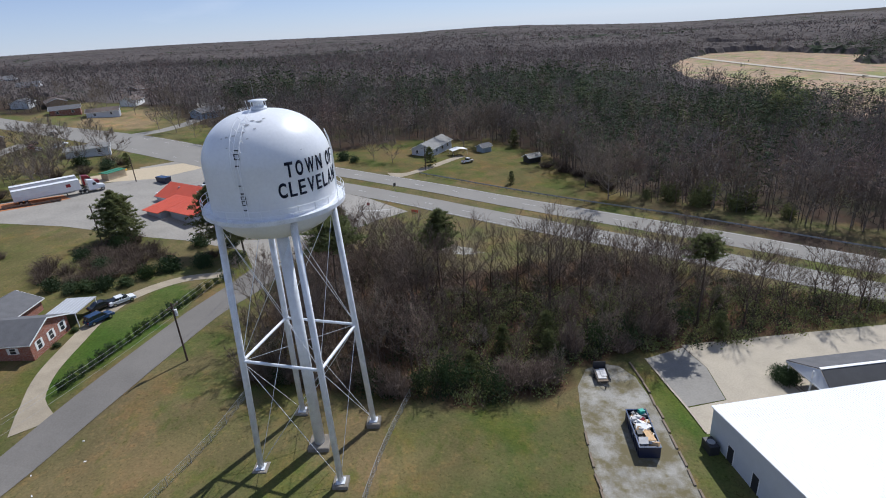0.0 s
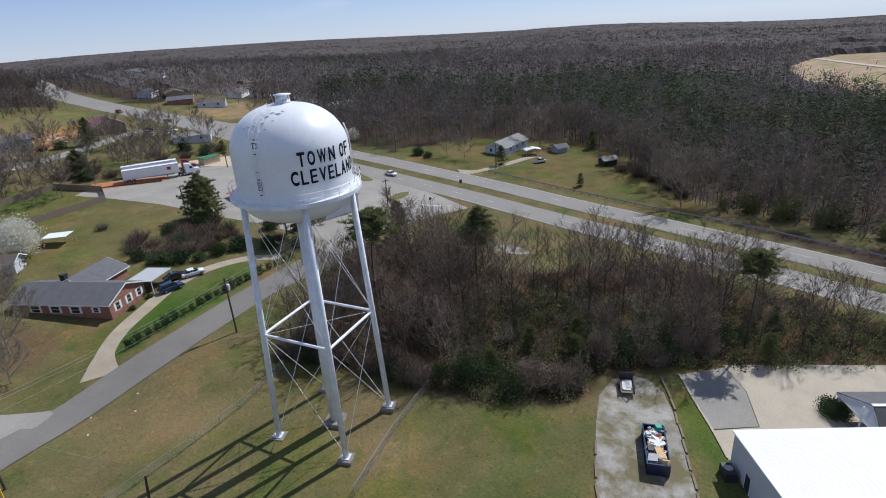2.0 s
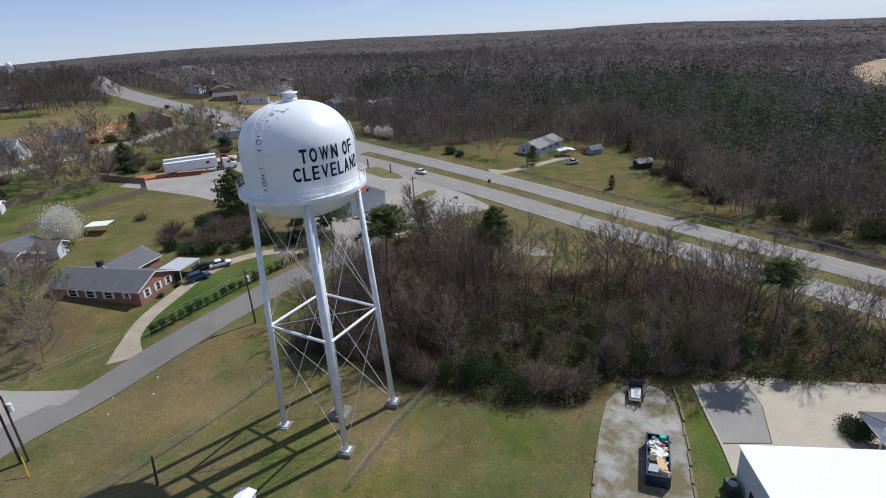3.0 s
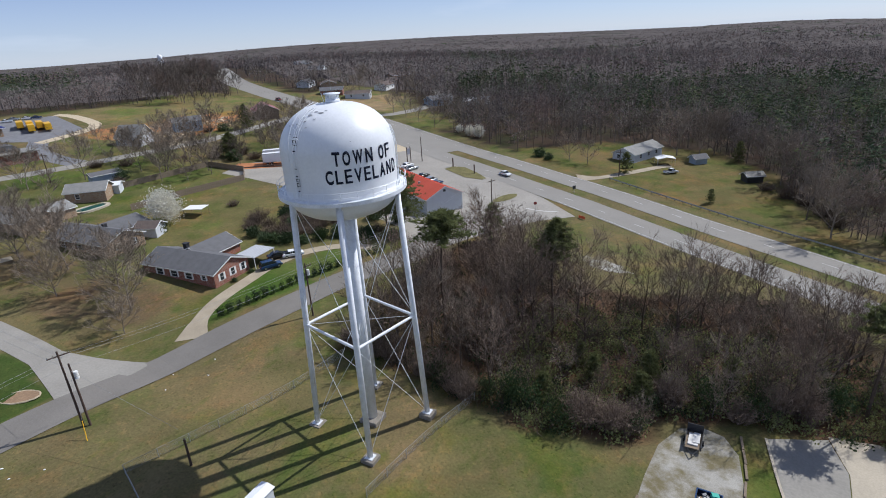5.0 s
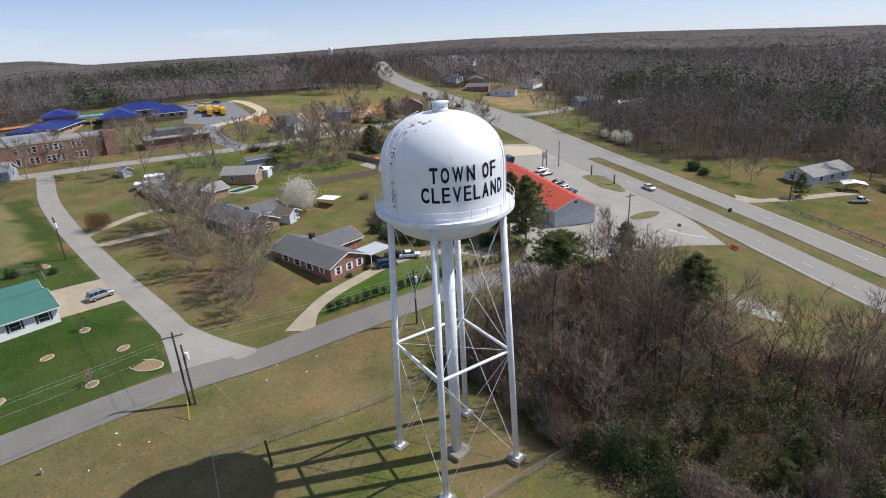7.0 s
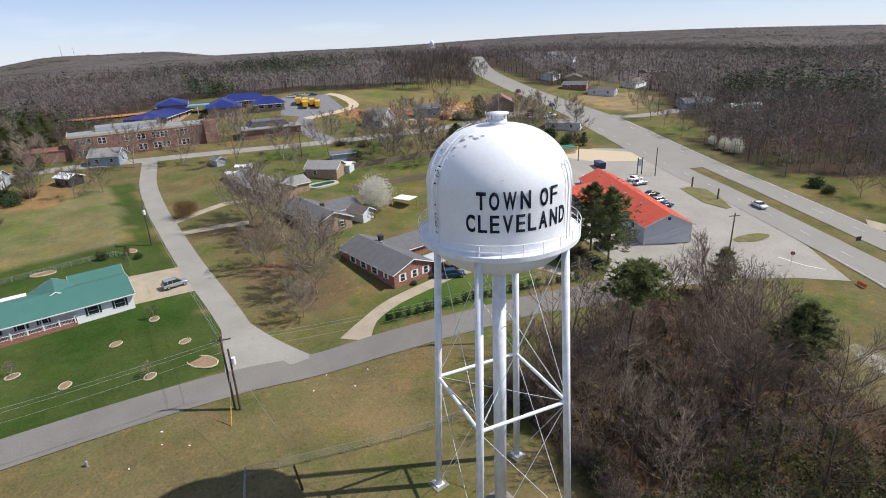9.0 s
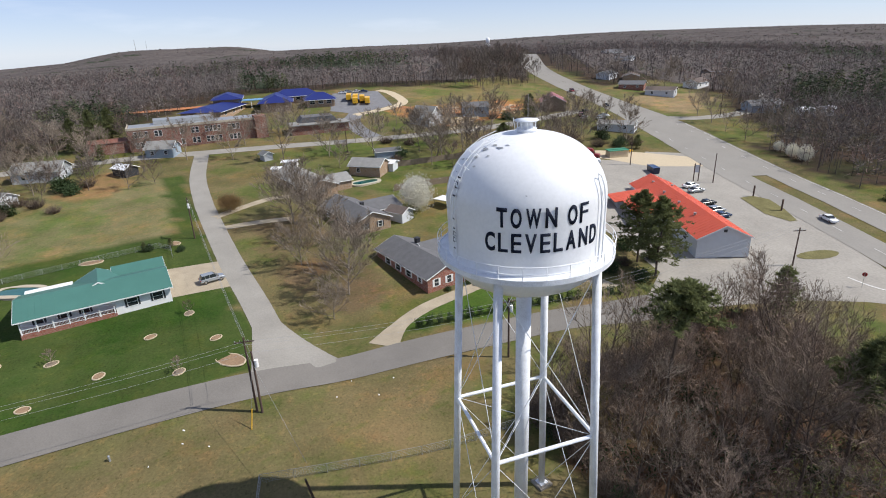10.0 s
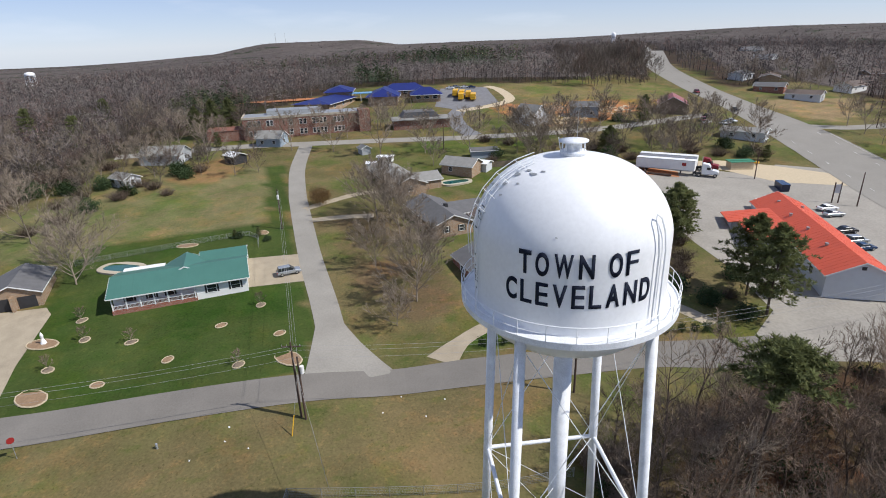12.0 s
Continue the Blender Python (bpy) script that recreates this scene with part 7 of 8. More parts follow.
for k in range(70):
    b = Build()
    a, c, h = r.uniform(0.15, 0.75), r.uniform(0.08, 0.45), r.uniform(0.03, 0.22)
    b.box(-a, a, -c, c, -h, h)
    part("scrap", b, r.choice(("junk_a", "junk_a", "white", "junk_b", "junk_b", "dark", "junk_a", "red_car" if k % 9 == 0 else "junk_a")), rub, at=pose(r.uniform(-2.6, 2.6), r.uniform(-0.7, 0.7), r.uniform(1.25, 1.7), r.uniform(-25, 25), r.uniform(-25, 25), r.uniform(0, 180)))
part("crate", Build().box(-0.3, 0.3, -0.35, 0.35, 0, 0.5), "junk_c", rub, "faded green plastic crate", at=pose(2.7, -0.5, 1.5, 8, 4, 20))
part("board", Build().box(-0.75, 0.75, -0.5, 0.5, -0.02, 0.02), "junk_b", rub, "buff plywood board", at=pose(-1.6, -0.35, 1.85, 10, -6, 12))
part("board", Build().box(-0.6, 0.6, -0.55, 0.55, -0.02, 0.02), "white", rub, at=pose(-0.1, 0.2, 1.8, -8, 6, 80))
ut = thing("utility_trailer", 36.2, 13.4, "small black utility trailer with pale boards on it", "trailer", 88)
part("deck", Build().box(-1.5, 1.5, -0.85, 0.85, 0.5, 0.58), "wood", ut)
part("frame", Build().box(-1.55, 1.55, -0.92, -0.85, 0.42, 0.95).box(-1.55, 1.55, 0.85, 0.92, 0.42, 0.95).box(1.5, 1.56, -0.85, 0.85, 0.42, 0.95), "dark", ut)
part("drawbar", Build().tube((-1.5, -0.6, 0.48), (-2.7, 0, 0.45), 0.05, 0.05, 6).tube((-1.5, 0.6, 0.48), (-2.7, 0, 0.45), 0.05, 0.05, 6).tube((-2.5, 0, 0), (-2.5, 0, 0.6), 0.04, 0.04, 6), "dark", ut)
part("board_stack", Build().box(-1.0, 1.1, -0.5, 0.6, 0.58, 0.72).box(-0.6, 1.2, -0.65, 0.1, 0.72, 0.8), "junk_a", ut)
part("tailgate", Build().box(1.56, 1.62, -0.9, 0.9, 0.5, 1.7), "dark", ut)
wheels(ut, (0.1,), 1.12, 0.32, 0.2)

# ---- poles, wires, fences, signs ----


def power_pole(x, y, height, turn, label, lean_=0.0, arm=True, can=False):
    p = thing("utility_pole", x, y, label, "utility pole", turn)
    p.matrix_basis = p.matrix_basis @ pose(0, 0, 0, lean_, 0, 0)
    part("post", Build().tube((0, 0, -0.5), (0, 0, height), 0.16, 0.11, 10), "pole", p)
    if arm:
        part("crossarm", Build().box(-1.2, 1.2, -0.06, 0.06, height - 0.7, height - 0.57), "pole", p)
        for k in (-1.1, -0.5, 0.5, 1.1):
            part("insulator", Build().tube((k, 0, height - 0.57), (k, 0, height - 0.36), 0.05, 0.04, 6), "galv", p)
        part("brace", Build().tube((-0.6, 0.07, height - 0.64), (0, 0.1, height - 1.2), 0.02, 0.02, 4).tube((0.6, 0.07, height - 0.64), (0, 0.1, height - 1.2), 0.02, 0.02, 4), "galv", p)
    if can:
        part("transformer", Build().tube((0.38, 0, height - 2.3), (0.38, 0, height - 1.3), 0.26, 0.26, 12), "white", p, "pale drum transformer")
    return p


power_pole(-33.3, -16.3, 11.0, 70, "dark timber utility pole with a crossarm")
power_pole(-32.7, -15.8, 9.2, 70, "dark timber utility pole with a drum transformer", 0, False, True)
power_pole(-24.5, 18.3, 9.8, 75, "dark timber utility pole with crossarm and transformer", 0, True, True)
power_pole(-15.3, -15.0, 5.6, 60, "short leaning timber guy pole", 22, False)
power_pole(-98.5, -12.7, 9.5, 0, "timber utility pole beside the side street", 0, True, True)
power_pole(-17.5, 83.7, 8.0, 60, "timber utility pole with crossarms beside the lot")
power_pole(7.2, 129.6, 8.2, 20, "timber utility pole in front of a white house", 0, True)
power_pole(-66, 66.5, 8.5, 20, "timber pole at the parking lot's edge", 0, False)
power_pole(-82.5, 113.5, 8.5, 20, "timber pole beside the diner", 0, False)
power_pole(-108, 200, 10, 60, "timber utility pole on the far roadside")
power_pole(-146, 45, 9, 60, "timber utility pole near the school")
power_pole(-168, 68, 9, 60, "timber utility pole near the school")


def wire(name, a, b, sag, label):
    w = Build()
    a, b = Vector(a), Vector(b)
    pts = [a.lerp(b, k / 14) - Vector((0, 0, sag * 4 * (k / 14) * (1 - k / 14))) for k in range(15)]
    w.run(pts, 0.016, 4)
    return solid(name, w, "wire", label, "wire")


def top_of(x, y, h):
    return Vector((x, y, gz(x, y) + h))


for k, d in ((0, 10.4), (1, 10.4), (2, 8.2)):
    o = Vector((0.9 - 0.9 * k, 0.3 * k, 0))
    wire("power_line", top_of(-33.3, -16.3, d) + o, top_of(-39.5, -66, d) + o, 0.8, "thin sagging grey power line along a street")
    wire("power_line", top_of(-33.3, -16.3, d) + o, top_of(-24.5, 18.3, d - 1.1) + o, 0.6, "thin sagging grey power line along a street")
    wire("power_line", top_of(-24.5, 18.3, d - 1.1) + o, top_of(-17.5, 83.7, d - 1.1) + o, 1.0, "thin sagging grey power line along a street")
    wire("power_line", top_of(-33.3, -16.3, d) + o, top_of(-98.5, -12.7, d - 1.2) + o, 1.2, "thin sagging grey power line across a lawn")
wire("guy_wire", top_of(-33.3, -16.3, 9), top_of(-15.5, -15.2, 5.2), 0.1, "taut guy wire between two poles")
guy = wire("guy_wire", top_of(-32.9, -16, 7), (-30.2, -17.8, gz(-30.2, -17.8)), 0.0, "taut guy wire to the ground")
gg = thing("guy_guard", -30.2, -17.8, "yellow plastic guy wire guard", "guard")
part("sleeve", Build().tube((0, 0, 0), (-0.9, 0.6, 2.3), 0.06, 0.06, 6), "yellow", gg)


def chain_fence(name, pts, height, label, step=3.0):
    f = thing(name, pts[0][0], pts[0][1], label, "fence", z=0)
    f.matrix_basis = Matrix.Identity(4)
    line = along(pts, step)
    rails = Build()
    for i, p in enumerate(line):
        z = gz(p.x, p.y)
        part("post", Build().tube((p.x, p.y, z - 0.3), (p.x, p.y, z + height), 0.04, 0.04, 6), "galv", f)
        if i:
            q = line[i - 1]
            z0 = gz(q.x, q.y)
            for k in range(1, 7):
                hh = height * k / 6
                rails.tube((q.x, q.y, z0 + hh), (p.x, p.y, z + hh), 0.022 if k == 6 else 0.008, None, 4, False)
            for k in range(12):
                a, c = q.lerp(p, k / 12), q.lerp(p, (k + 1) / 12)
                rails.tube((a.x, a.y, gz(a.x, a.y) + 0.05), (c.x, c.y, gz(c.x, c.y) + height), 0.006, None, 3, False)
                rails.tube((a.x, a.y, gz(a.x, a.y) + height), (c.x, c.y, gz(c.x, c.y) + 0.05), 0.006, None, 3, False)
    part("wire_mesh", rails, "galv", f)
    return f


chain_fence("chain_link_fence", [(-21, -19.2), (-17.3, -9), (-14, 1.2), (-12.4, 10.5)], 1.3, "grey chain-link fence beside the tower")
chain_fence("chain_link_fence", [(-21, -19.2), (-8, -24), (5, -28)], 1.3, "grey chain-link fence beside the tower")
chain_fence("chain_link_fence", [(5.6, -10), (7.2, 0), (9.6, 9.6)], 1.3, "grey chain-link fence beside the tower")
chain_fence("chain_link_fence", [(-95, -54), (-96.5, -38), (-97, -20), (-90, -18.5)], 1.2, "grey chain-link fence behind a lawn")


def board_fence(pts, height, label, mat_="wood"):
    f = thing("board_fence", pts[0][0], pts[0][1], label, "fence", z=0)
    f.matrix_basis = Matrix.Identity(4)
    for a, b in zip(pts, pts[1:]):
        a, b = Vector(a), Vector(b)
        n = int((b - a).length / 0.6)
        t = math.degrees(math.atan2((b - a).y, (b - a).x))
        me = Build().box(0, 0.56, -0.02, 0.02, -0.2, height).mesh("board")
        for k in range(n):
            p = a.lerp(b, k / n)
            part("board", me, mat_, f, at=pose(p.x, p.y, gz(p.x, p.y) + 0.04 * math.sin(k * 2.3), 0, 0, t))


board_fence([(-102, 40), (-100.2, 55), (-96, 74), (-103, 81), (-118, 80)], 1.8, "weathered brown board fence round a back garden")
board_fence([(-118, 80), (-122, 50)], 1.8, "weathered brown board fence round a back garden")
rail = thing("guardrail", 5.4, 124, "steel crash barrier on timber posts beside the highway", "guardrail", z=0)
rail.matrix_basis = Matrix.Identity(4)
line = along([(5.4, 124), (27.5, 109), (47.8, 95.7), (73, 80.7), (93, 66.2), (107, 56), (140, 33)], 2.6)
beam = Build()
post_mesh = Build().box(-0.09, 0.09, -0.09, 0.09, -0.3, 0.78).mesh("post")
for i, p in enumerate(line):
    z = gz(p.x, p.y)
    part("post", post_mesh, "wood", rail, at=pose(p.x, p.y, z, 0, 0, -33))
    if i:
        q = line[i - 1]
        z0 = gz(q.x, q.y)
        n = Vector((-(p - q).y, (p - q).x)).normalized()
        a, c = q - n * 0.13, p - n * 0.13
        for h0, h1, o0, o1 in ((0.42, 0.52, 0, 0.06), (0.52, 0.60, 0.06, 0), (0.60, 0.68, 0, 0.06), (0.68, 0.76, 0.06, 0)):
            beam.face((a.x - n.x * o0, a.y - n.y * o0, z0 + h0), (c.x - n.x * o0, c.y - n.y * o0, z + h0), (c.x - n.x * o1, c.y - n.y * o1, z + h1), (a.x - n.x * o1, a.y - n.y * o1, z0 + h1))
part("beam", beam, "galv", rail)


def timber_edge(pts, label):
    e = thing("timber_edging", pts[0][0], pts[0][1], label, "edging", z=0)
    e.matrix_basis = Matrix.Identity(4)
    line = along(pts, 2.4)
    r = random.Random(5)
    me = Build().box(0, 2.3, -0.13, 0.13, -0.05, 0.2).mesh("timber")
    for a, b in zip(line, line[1:]):
        t = math.degrees(math.atan2((b - a).y, (b - a).x)) + r.uniform(-3, 3)
        part("timber", me, "wood", e, at=pose(a.x + r.uniform(-0.08, 0.08), a.y, gz(a.x, a.y), 0, 0, t))


timber_edge([(41.2, 17), (41.7, 9.5), (41.5, -0.9), (41.4, -12), (41.4, -22)], "row of weathered timbers edging a gravel yard")
timber_edge([(31.4, 2.6), (30.9, -4.2), (31.2, -9), (31.2, -20)], "row of weathered timbers edging a gravel yard")
strip_kerb = solid("kerb", strip([(43.9, 18), (44.7, 12), (45.5, 6.9), (46.0, 2.2)], 0, 0.3, 0.13, 1.0), "concrete", "narrow concrete kerb beside a grass strip", "kerb", "structure")

stop = thing("stop_sign", -6, 85, "red octagonal stop sign on a steel post", "road sign", 200)
part("post", Build().tube((0, 0, -0.2), (0, 0, 2.9), 0.04, 0.04, 6), "galv", stop)
part("plate", Build().tube((0, -0.06, 2.6), (0, -0.03, 2.6), 0.42, 0.42, 8), "sign_red", stop)
copy_thing(stop, pose(-38.4, -48.5, gz(-38.4, -48.5), 0, 0, 120))
osn = thing("roadside_sign", 5.9, 85.5, "low orange banner sign on the verge", "sign", -30)
part("panel", Build().box(-1.0, 1.0, -0.03, 0.03, 0.15, 0.8), "sign_orange", osn)
for x in (-0.9, 0.9):
    part("stake", Build().box(x - 0.03, x + 0.03, 0.03, 0.08, -0.1, 0.85), "wood", osn)
tall = thing("roadside_sign", -61.2, 116, "tall narrow pylon sign on two dark posts", "sign", 60)
for x in (-0.7, 0.7):
    part("post", Build().box(x - 0.11, x + 0.11, -0.11, 0.11, -0.2, 5.2), "pole", tall)
part("panel", Build().box(-0.6, 0.6, -0.1, 0.1, 2.6, 4.7), "grey_wall", tall)
power_pole(-57.5, 118.6, 8.5, 30, "timber pole beside a sign", 0, False)
for x, y in ((-44.8, 117), (-35, 112.4)):
    po = thing("timber_post", x, y, "thick dark timber post on a traffic island", "post")
    part("post", Build().box(-0.16, 0.16, -0.16, 0.16, -0.2, 3.0), "pole", po)
ms = thing("road_sign", -1.2, 106, "small dark direction sign in the median", "road sign", 60)
part("post", Build().tube((-0.3, 0, -0.2), (-0.3, 0, 2), 0.04, 0.04, 5).tube((0.3, 0, -0.2), (0.3, 0, 2), 0.04, 0.04, 5), "galv", ms)
part("panel", Build().box(-0.6, 0.6, -0.05, -0.02, 1.2, 2.2), "dark", ms)
hyd = thing("fire_hydrant", -34, -33.1, "small pale fire hydrant in rough grass", "hydrant")
part("barrel", Build().lathe([(0.16, -0.1), (0.13, 0.1), (0.13, 0.55), (0.16, 0.57), (0.14, 0.7), (0.04, 0.78)], 12), "silver", hyd)
part("cap", Build().tube((-0.2, 0, 0.45), (0.2, 0, 0.45), 0.06, 0.06, 8), "silver", hyd)
yb = thing("yellow_box", -92, 124.5, "small bright yellow stand on grass", "stand")
part("box", Build().box(-0.6, 0.6, -0.5, 0.5, 0.6, 1.1), "yellow", yb)
part("leg", Build().box(-0.1, 0.1, -0.1, 0.1, -0.1, 0.6), "wood", yb)

# hedge along the street and shrubs
HEDGE = leaf_cloud(14, (0, 0, 0.65), (0.55, 0.55, 0.6), 520, 0.09)
hedge_mesh = HEDGE.mesh("foliage")
line = along([(-38.8, 11.3), (-36.8, 20), (-34.5, 29), (-31.4, 39.5), (-28.4, 47)], 1.75)
for i, p in enumerate(line):
    s = thing("hedge_shrub", p.x, p.y, "rounded dark evergreen shrub in a row beside the street", "shrub", 40 * i, group="hedge row")
    k = 1.08 + 0.14 * math.sin(i * 1.7)
    s.scale = (k * 0.95, k * 0.95, k * 1.25)
    part("foliage", hedge_mesh, "leaf", s)
big_bush = leaf_cloud(15, (0, 0, 1.0), (1.6, 1.4, 0.9), 1300, 0.17).mesh("foliage")
leafy = leaf_cloud(19, (0, 0, 1.0), (1.6, 1.4, 0.9), 900, 0.17).mesh("foliage")
leafy.materials.append(M["spring_leaf"])
brush = bramble(16, 2.2, 2.0, 300).mesh("branch_tangle")
SHRUBS = [(-22.9, 143.3, 1.25, 0), (-18.8, 140.1, 0.95, 0), (53, 126, 1.6, 1), (57, 121, 1.5, 1), (60, 113, 1.6, 1), (61.5, 105, 1.5, 1), (48, 132, 1.3, 1), (-62, 48, 1.2, 1), (-58.5, 44, 1.1, 1), (-55, 45.5, 1.2, 1), (-52, 46.5, 1.3, 1), (-50, 53, 1.4, 1), (-55.5, 53.5, 1.4, 1), (-59, 56, 1.4, 1), (-53, 56.5, 1.5, 1), (-49, 49, 1.2, 1), (-61, 63, 1.3, 1), (-57, 64, 1.4, 1), (-56, 50, 1.1, 0), (-63, 55, 1.0, 0), (-66, 47, 1.2, 1), (-53, 40.5, 1.0, 0), (-50.5, 41.5, 1.1, 0), (-56, 40, 0.9, 0), (-60, 41, 1.0, 0), (-47, 43, 0.8, 0), (-64, 44, 1.1, 1), (-67.5, 50.5, 1.5, 1), (-60, 52, 1.0, 1), (-57, 47, 1.2, 1), (-53, 50, 1.3, 1), (-55, 58, 1.5, 1), (-51, 60, 1.3, 1), (-48, 57, 1.2, 1), (-58, 61, 1.3, 0), (-62, 59, 1.2, 1), (-45, 55, 1.0, 1), (-81, 55, 0.9, 1), (-100, 128, 1.4, 0), (-104, 122, 1.4, 1), (-110, 117, 1.5, 1), (-98, 134, 1.4, 1), (-104, 136, 1.4, 1), (-110, 131, 1.5, 0), (-116, 121, 1.5, 1), (-112, 95, 1.5, 1), (-116, 90, 1.5, 0), (-120, 97, 1.5, 1), (-126, 90, 1.5, 1), (-34, 63.5, 1.0, 0), (-41, 63, 1.1, 0), (-36, 52, 1.1, 0), (-30, 54, 1.0, 0), (-42, 50, 1.2, 0), (-45, 47, 1.1, 0), (-36, 57, 0.9, 1), (-72, -29, 0.45, 0), (-46.6, 26.5, 0.35, 0), (-46.6, 22, 0.35, 0), (-93, -16.5, 0.5, 0), (-97, -22.3, 0.6, 0), (-150, 62, 1.4, 1), (-143, 68, 1.4, 1), (-131, 57, 1.4, 0), (-127, 54, 1.2, 1), (-155, -32, 1.4, 1), (-150, -36, 1.3, 0), (-143, -44, 1.3, 1), (-137, -52, 1.4, 1), (-130, -58, 1.4, 0), (-124, -63, 1.4, 1), (-118, -68, 1.4, 1), (-160, 118, 1.4, 1), (-156, 122, 1.4, 0), (-154, -37.7, 1.7, 0), (-149, -58, 1.5, 0), (-149, -75, 1.8, 0), (-147, -48, 1.3, 1), (-148, -66.5, 1.6, 0), (-140, -50, 1.4, 0), (-136, -40, 1.1, 1), (-157, -66, 1.6, 1), (-163, -72, 1.8, 1), (-142, -62, 1.5, 1), (-136, -66, 1.5, 1), (-170, -60, 1.7, 1)]
for x, y, s, k in SHRUBS:
    o = thing("leafless_bush" if k else "evergreen_bush", x, y, "tangled leafless brown bush" if k else "spreading dark evergreen bush", "bush", (x * 57) % 360)
    o.scale = (s, s, s)
    part("branch_tangle" if k else "foliage", brush if k else big_bush, "dark_twig" if k else "leaf", o)

for x, y, s in ((-81.8, 33.2, 1.05), (70, 95, 1.0), (75.5, 93, 1.7), (77, 95.5, 1.2), (80.7, 88.5, 1.3), (84, 91, 2.0), (89, 84.5, 1.4), (92, 86, 1.9), (99, 78, 1.1)):
    o = thing("leafy_shrub", x, y, "loose shrub in fresh pale green leaf", "shrub", (x * 57) % 360)
    o.scale = (s, s, s * 1.35)
    part("foliage", leafy, "", o)
for x, y, s in ((168, 212, 3.0), (176, 208, 2.6), (182, 214, 3.2), (190, 222, 3.0), (198, 262, 3.4), (172, 220, 2.8)):
    o = thing("leafy_tree", x, y, "tree in fresh green leaf among bare woods", "tree", (x * 57) % 360)
    part("trunk", Build().tube((0, 0, -0.3), (0, 0, 8), 0.25, 0.15, 6), "bark", o)
    part("crown", leafy, "", o, at=Matrix.Translation((0, 0, 5)) @ Matrix.Diagonal((s * 0.8, s * 0.8, s * 1.2, 1)))

# edged planting beds on the green lawn
BEDS = [(-47.8, -23.6, 1), (-54.2, -17.2, 0), (-60.1, -26.0, 0), (-64.5, -19.5, 1), (-53.1, -33.5, 0), (-50.3, -42.3, 0), (-60.3, -39.3, 1), (-70.7, -48.1, 1), (-63.9, -46.4, 1), (-56.9, -49.8, 1)]
SAP = bare_tree_meshes(61, 2.6, 0.5, 9, 4, 4)
for x, y, sap in BEDS:
    bed = thing("planting_bed", x, y, "round mulched bed edged with pale stone in a lawn", "flower bed", (x * 31) % 360, group="planting beds")
    b = Build()
    for i in range(14):
        t = math.tau * i / 14
        b.tube((0.95 * math.cos(t), 0.75 * math.sin(t), 0.02), (0.95 * math.cos(t + 0.4), 0.75 * math.sin(t + 0.4), 0.02), 0.11, 0.11, 5)
    part("edging", b, "tan_stone", bed)
    part("mulch", Build().lathe([(0.72, 0.0), (0.72, 0.07), (0.3, 0.12)], 14), "mulch" if not sap else "wood", bed)
    if sap:
        tree("sapling", "small bare ornamental tree in an edged bed", SAP, x, y, x * 17, 1.0)
for x, y, a, bb, t in ((-46.9, -16.6, 2.6, 1.5, 30), (-65, -52.5, 2.6, 1.5, 60), (-50.4, -50.2, 2.6, 1.6, 40), (-97, -33, 2.2, 1.2, 80), (-83, -39, 2, 1, 90), (-98, -17, 1.6, 1, 20)):
    bed = thing("planting_bed", x, y, "long mulched bed edged with pale stone in a lawn", "flower bed", t)
    b = Build()
    pts = blob(0, 0, a, bb, 0, 26, 0.035, int(x))
    for (x0, y0), (x1, y1) in zip(pts, pts[1:] + pts[:1]):
        b.tube((x0, y0, 0.03), (x1, y1, 0.03), 0.12, 0.12, 5)
    part("edging", b, "tan_stone", bed)
    b = Build()
    b.face(*[(px_ * 0.95, py_ * 0.95, 0.09) for px_, py_ in pts])
    part("mulch", b, "mulch", bed)
st = thing("lawn_ornament", -65.2, -52.3, "white garden ornament in an edged bed", "ornament", 30)
part("figure", Build().lathe([(0.5, 0), (0.4, 0.3), (0.18, 0.9), (0.25, 1.5), (0.05, 2.0)], 10), "white", st)

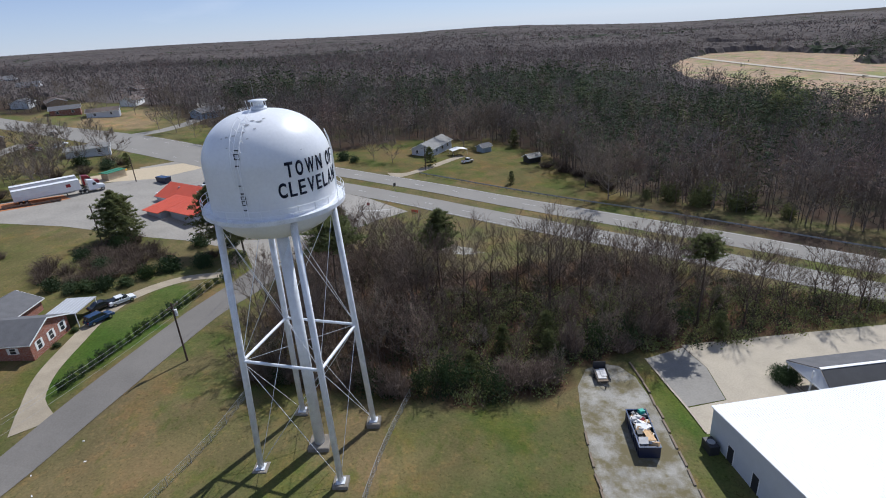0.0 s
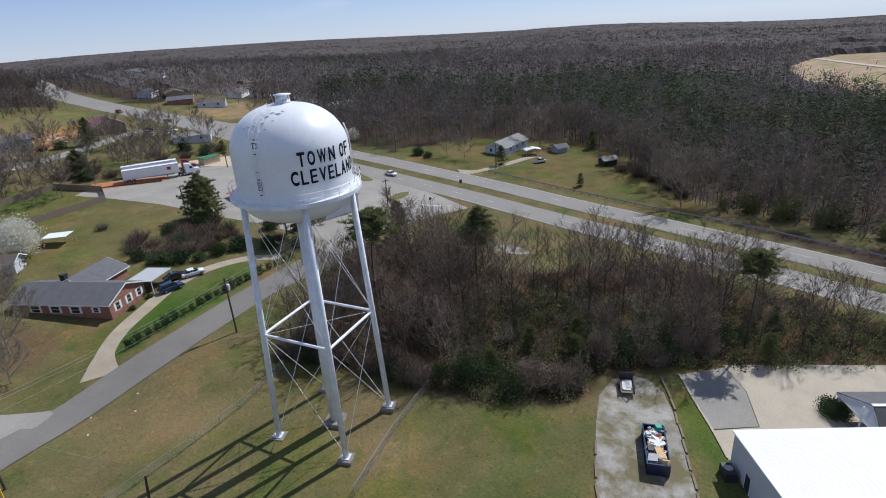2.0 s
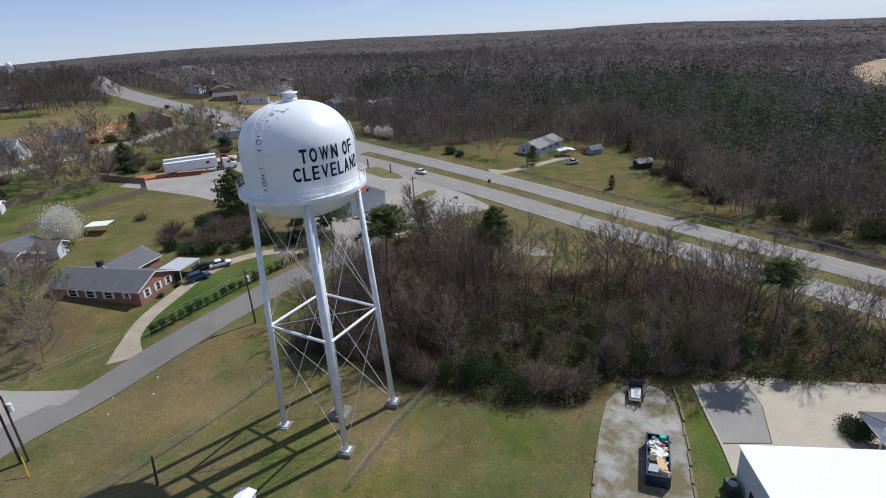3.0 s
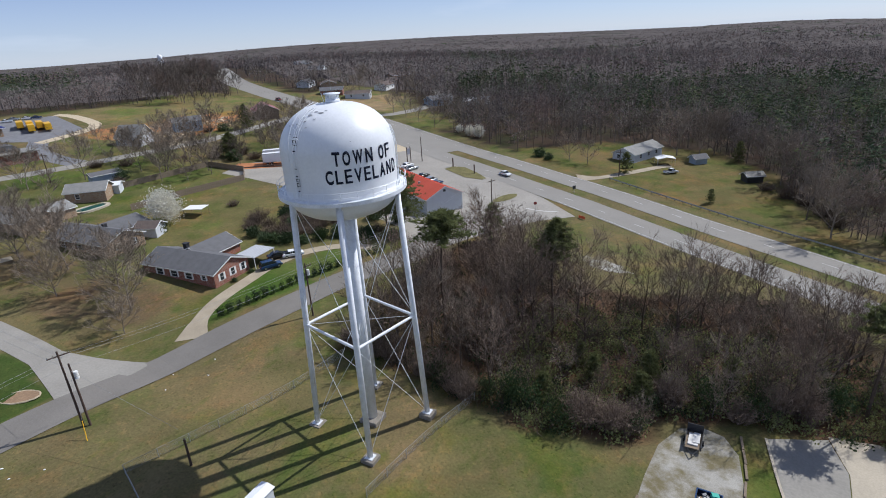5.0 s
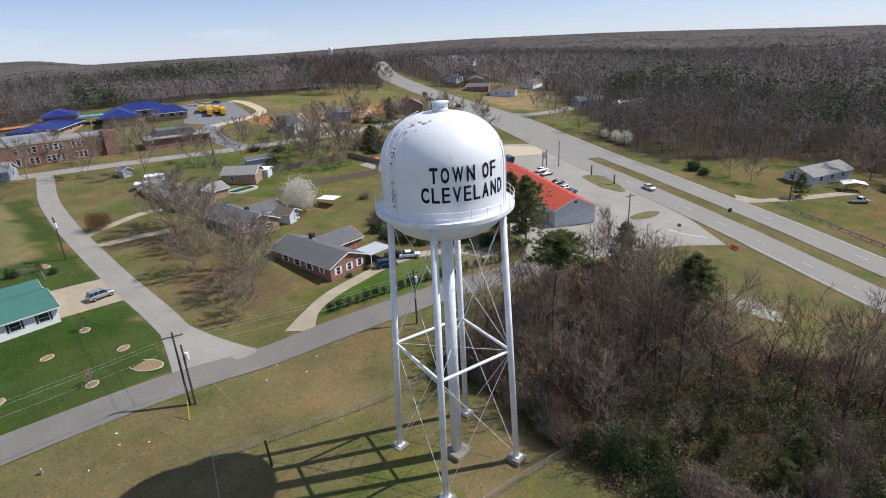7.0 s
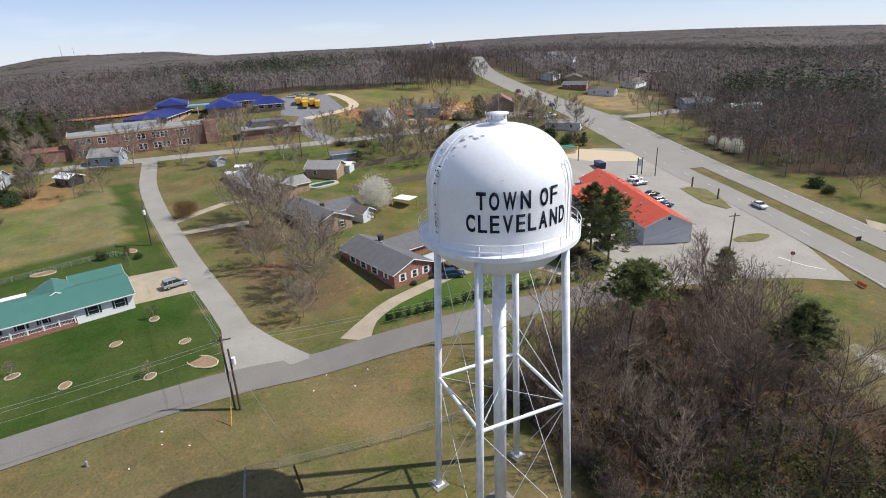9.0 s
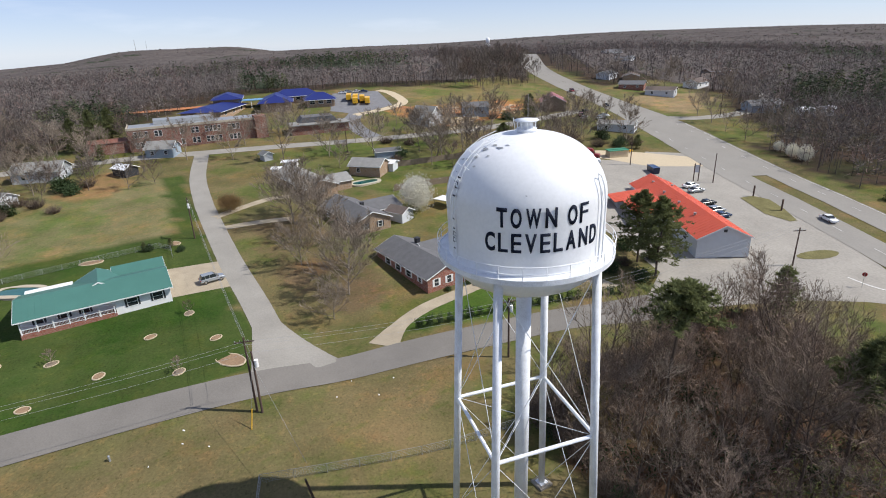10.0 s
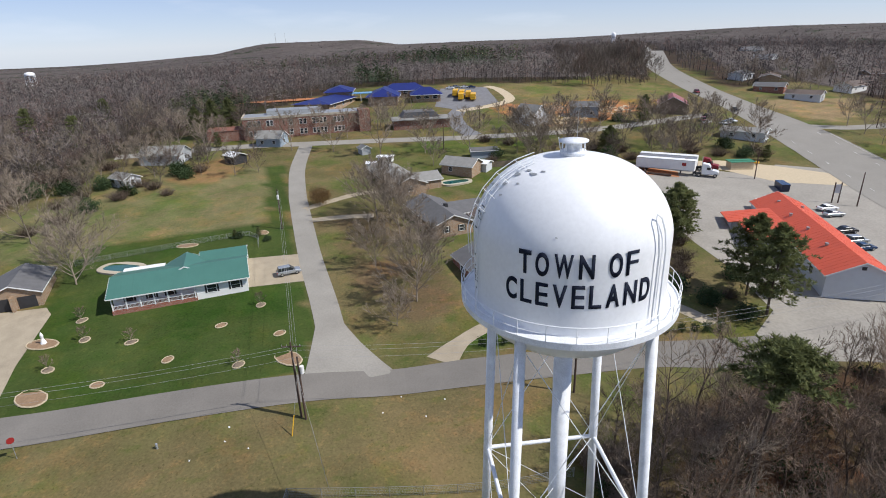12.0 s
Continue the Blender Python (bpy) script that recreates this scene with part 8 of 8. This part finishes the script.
# far landmarks
def far_tower(x, y, height, r, label):
    t = thing("water_tower", x, y, label, "water tower")
    part("tank", Build().lathe([(0.3 * r, height * 0.70), (r * 0.8, height * 0.73), (r, height * 0.78), (r, height * 0.88), (r * 0.8, height * 0.95), (0.1, height)], 20), "white_steel", t, smooth=True)
    for k in range(6):
        a = math.tau * k / 6
        part("leg", Build().tube((r * 1.15 * math.cos(a), r * 1.15 * math.sin(a), -2), (r * 0.95 * math.cos(a), r * 0.95 * math.sin(a), height * 0.78), 0.35, 0.35, 6), "white_steel", t)
    part("riser", Build().tube((0, 0, -2), (0, 0, height * 0.72), 0.8, 0.8, 10), "white_steel", t)


far_tower(-640, -207, 28 - gz(-640, -207), 4.6, "white legged water tower far off in woods")
far_tower(-1180, 875, 44, 5.5, "white water tower on the horizon beside the highway")
mast = thing("radio_mast", -3412, 232, "thin lattice radio mast on a far hill", "mast")
part("mast", Build().tube((0, 0, -10), (0, 0, 60), 1.6, 0.7, 5), "galv", mast)
mast = thing("radio_mast", -3408, 285, "thin lattice radio mast on a far hill", "mast")
part("mast", Build().tube((0, 0, -10), (0, 0, 58), 1.1, 0.5, 5), "galv", mast)

# small shed with a white roof below the tower
hut = thing("pump_shed", -3.55, -16.3, "small pump shed with a white metal roof near the tower", "shed", 0)
part("wall", Build().box(-0.8, 0.8, -1.5, 1.5, -0.4, 2.05), "siding", hut)
part("roof", Build().prism([(-0.95, 2.0), (0, 2.2), (0.95, 2.0), (0.95, 2.08), (0, 2.28), (-0.95, 2.08)], -1.7, 1.7), "white_metal", hut)
part("door", Build().box(-0.42, 0.42, -1.54, -1.48, -0.2, 1.85), "grey_wall", hut)

# scraps of litter in the rough grass
for x, y, k in ((-34.6, -25.0, 0.16), (-32.2, -25.5, 0.13), (-28.1, -1.3, 0.15), (-30.4, 2.1, 0.14), (-33.4, -3.1, 0.12), (-30.5, -29.4, 0.12), (-30.0, -22.9, 0.13), (-30.9, -6.3, 0.13)):
    scrap = thing("litter", x, y, "small white scrap of litter in rough grass", "litter", 77 * x, group="litter")
    part("scrap", Build().box(-k, k, -0.6 * k, 0.6 * k, 0.0, 0.07), "white", scrap, bevel=0.02)
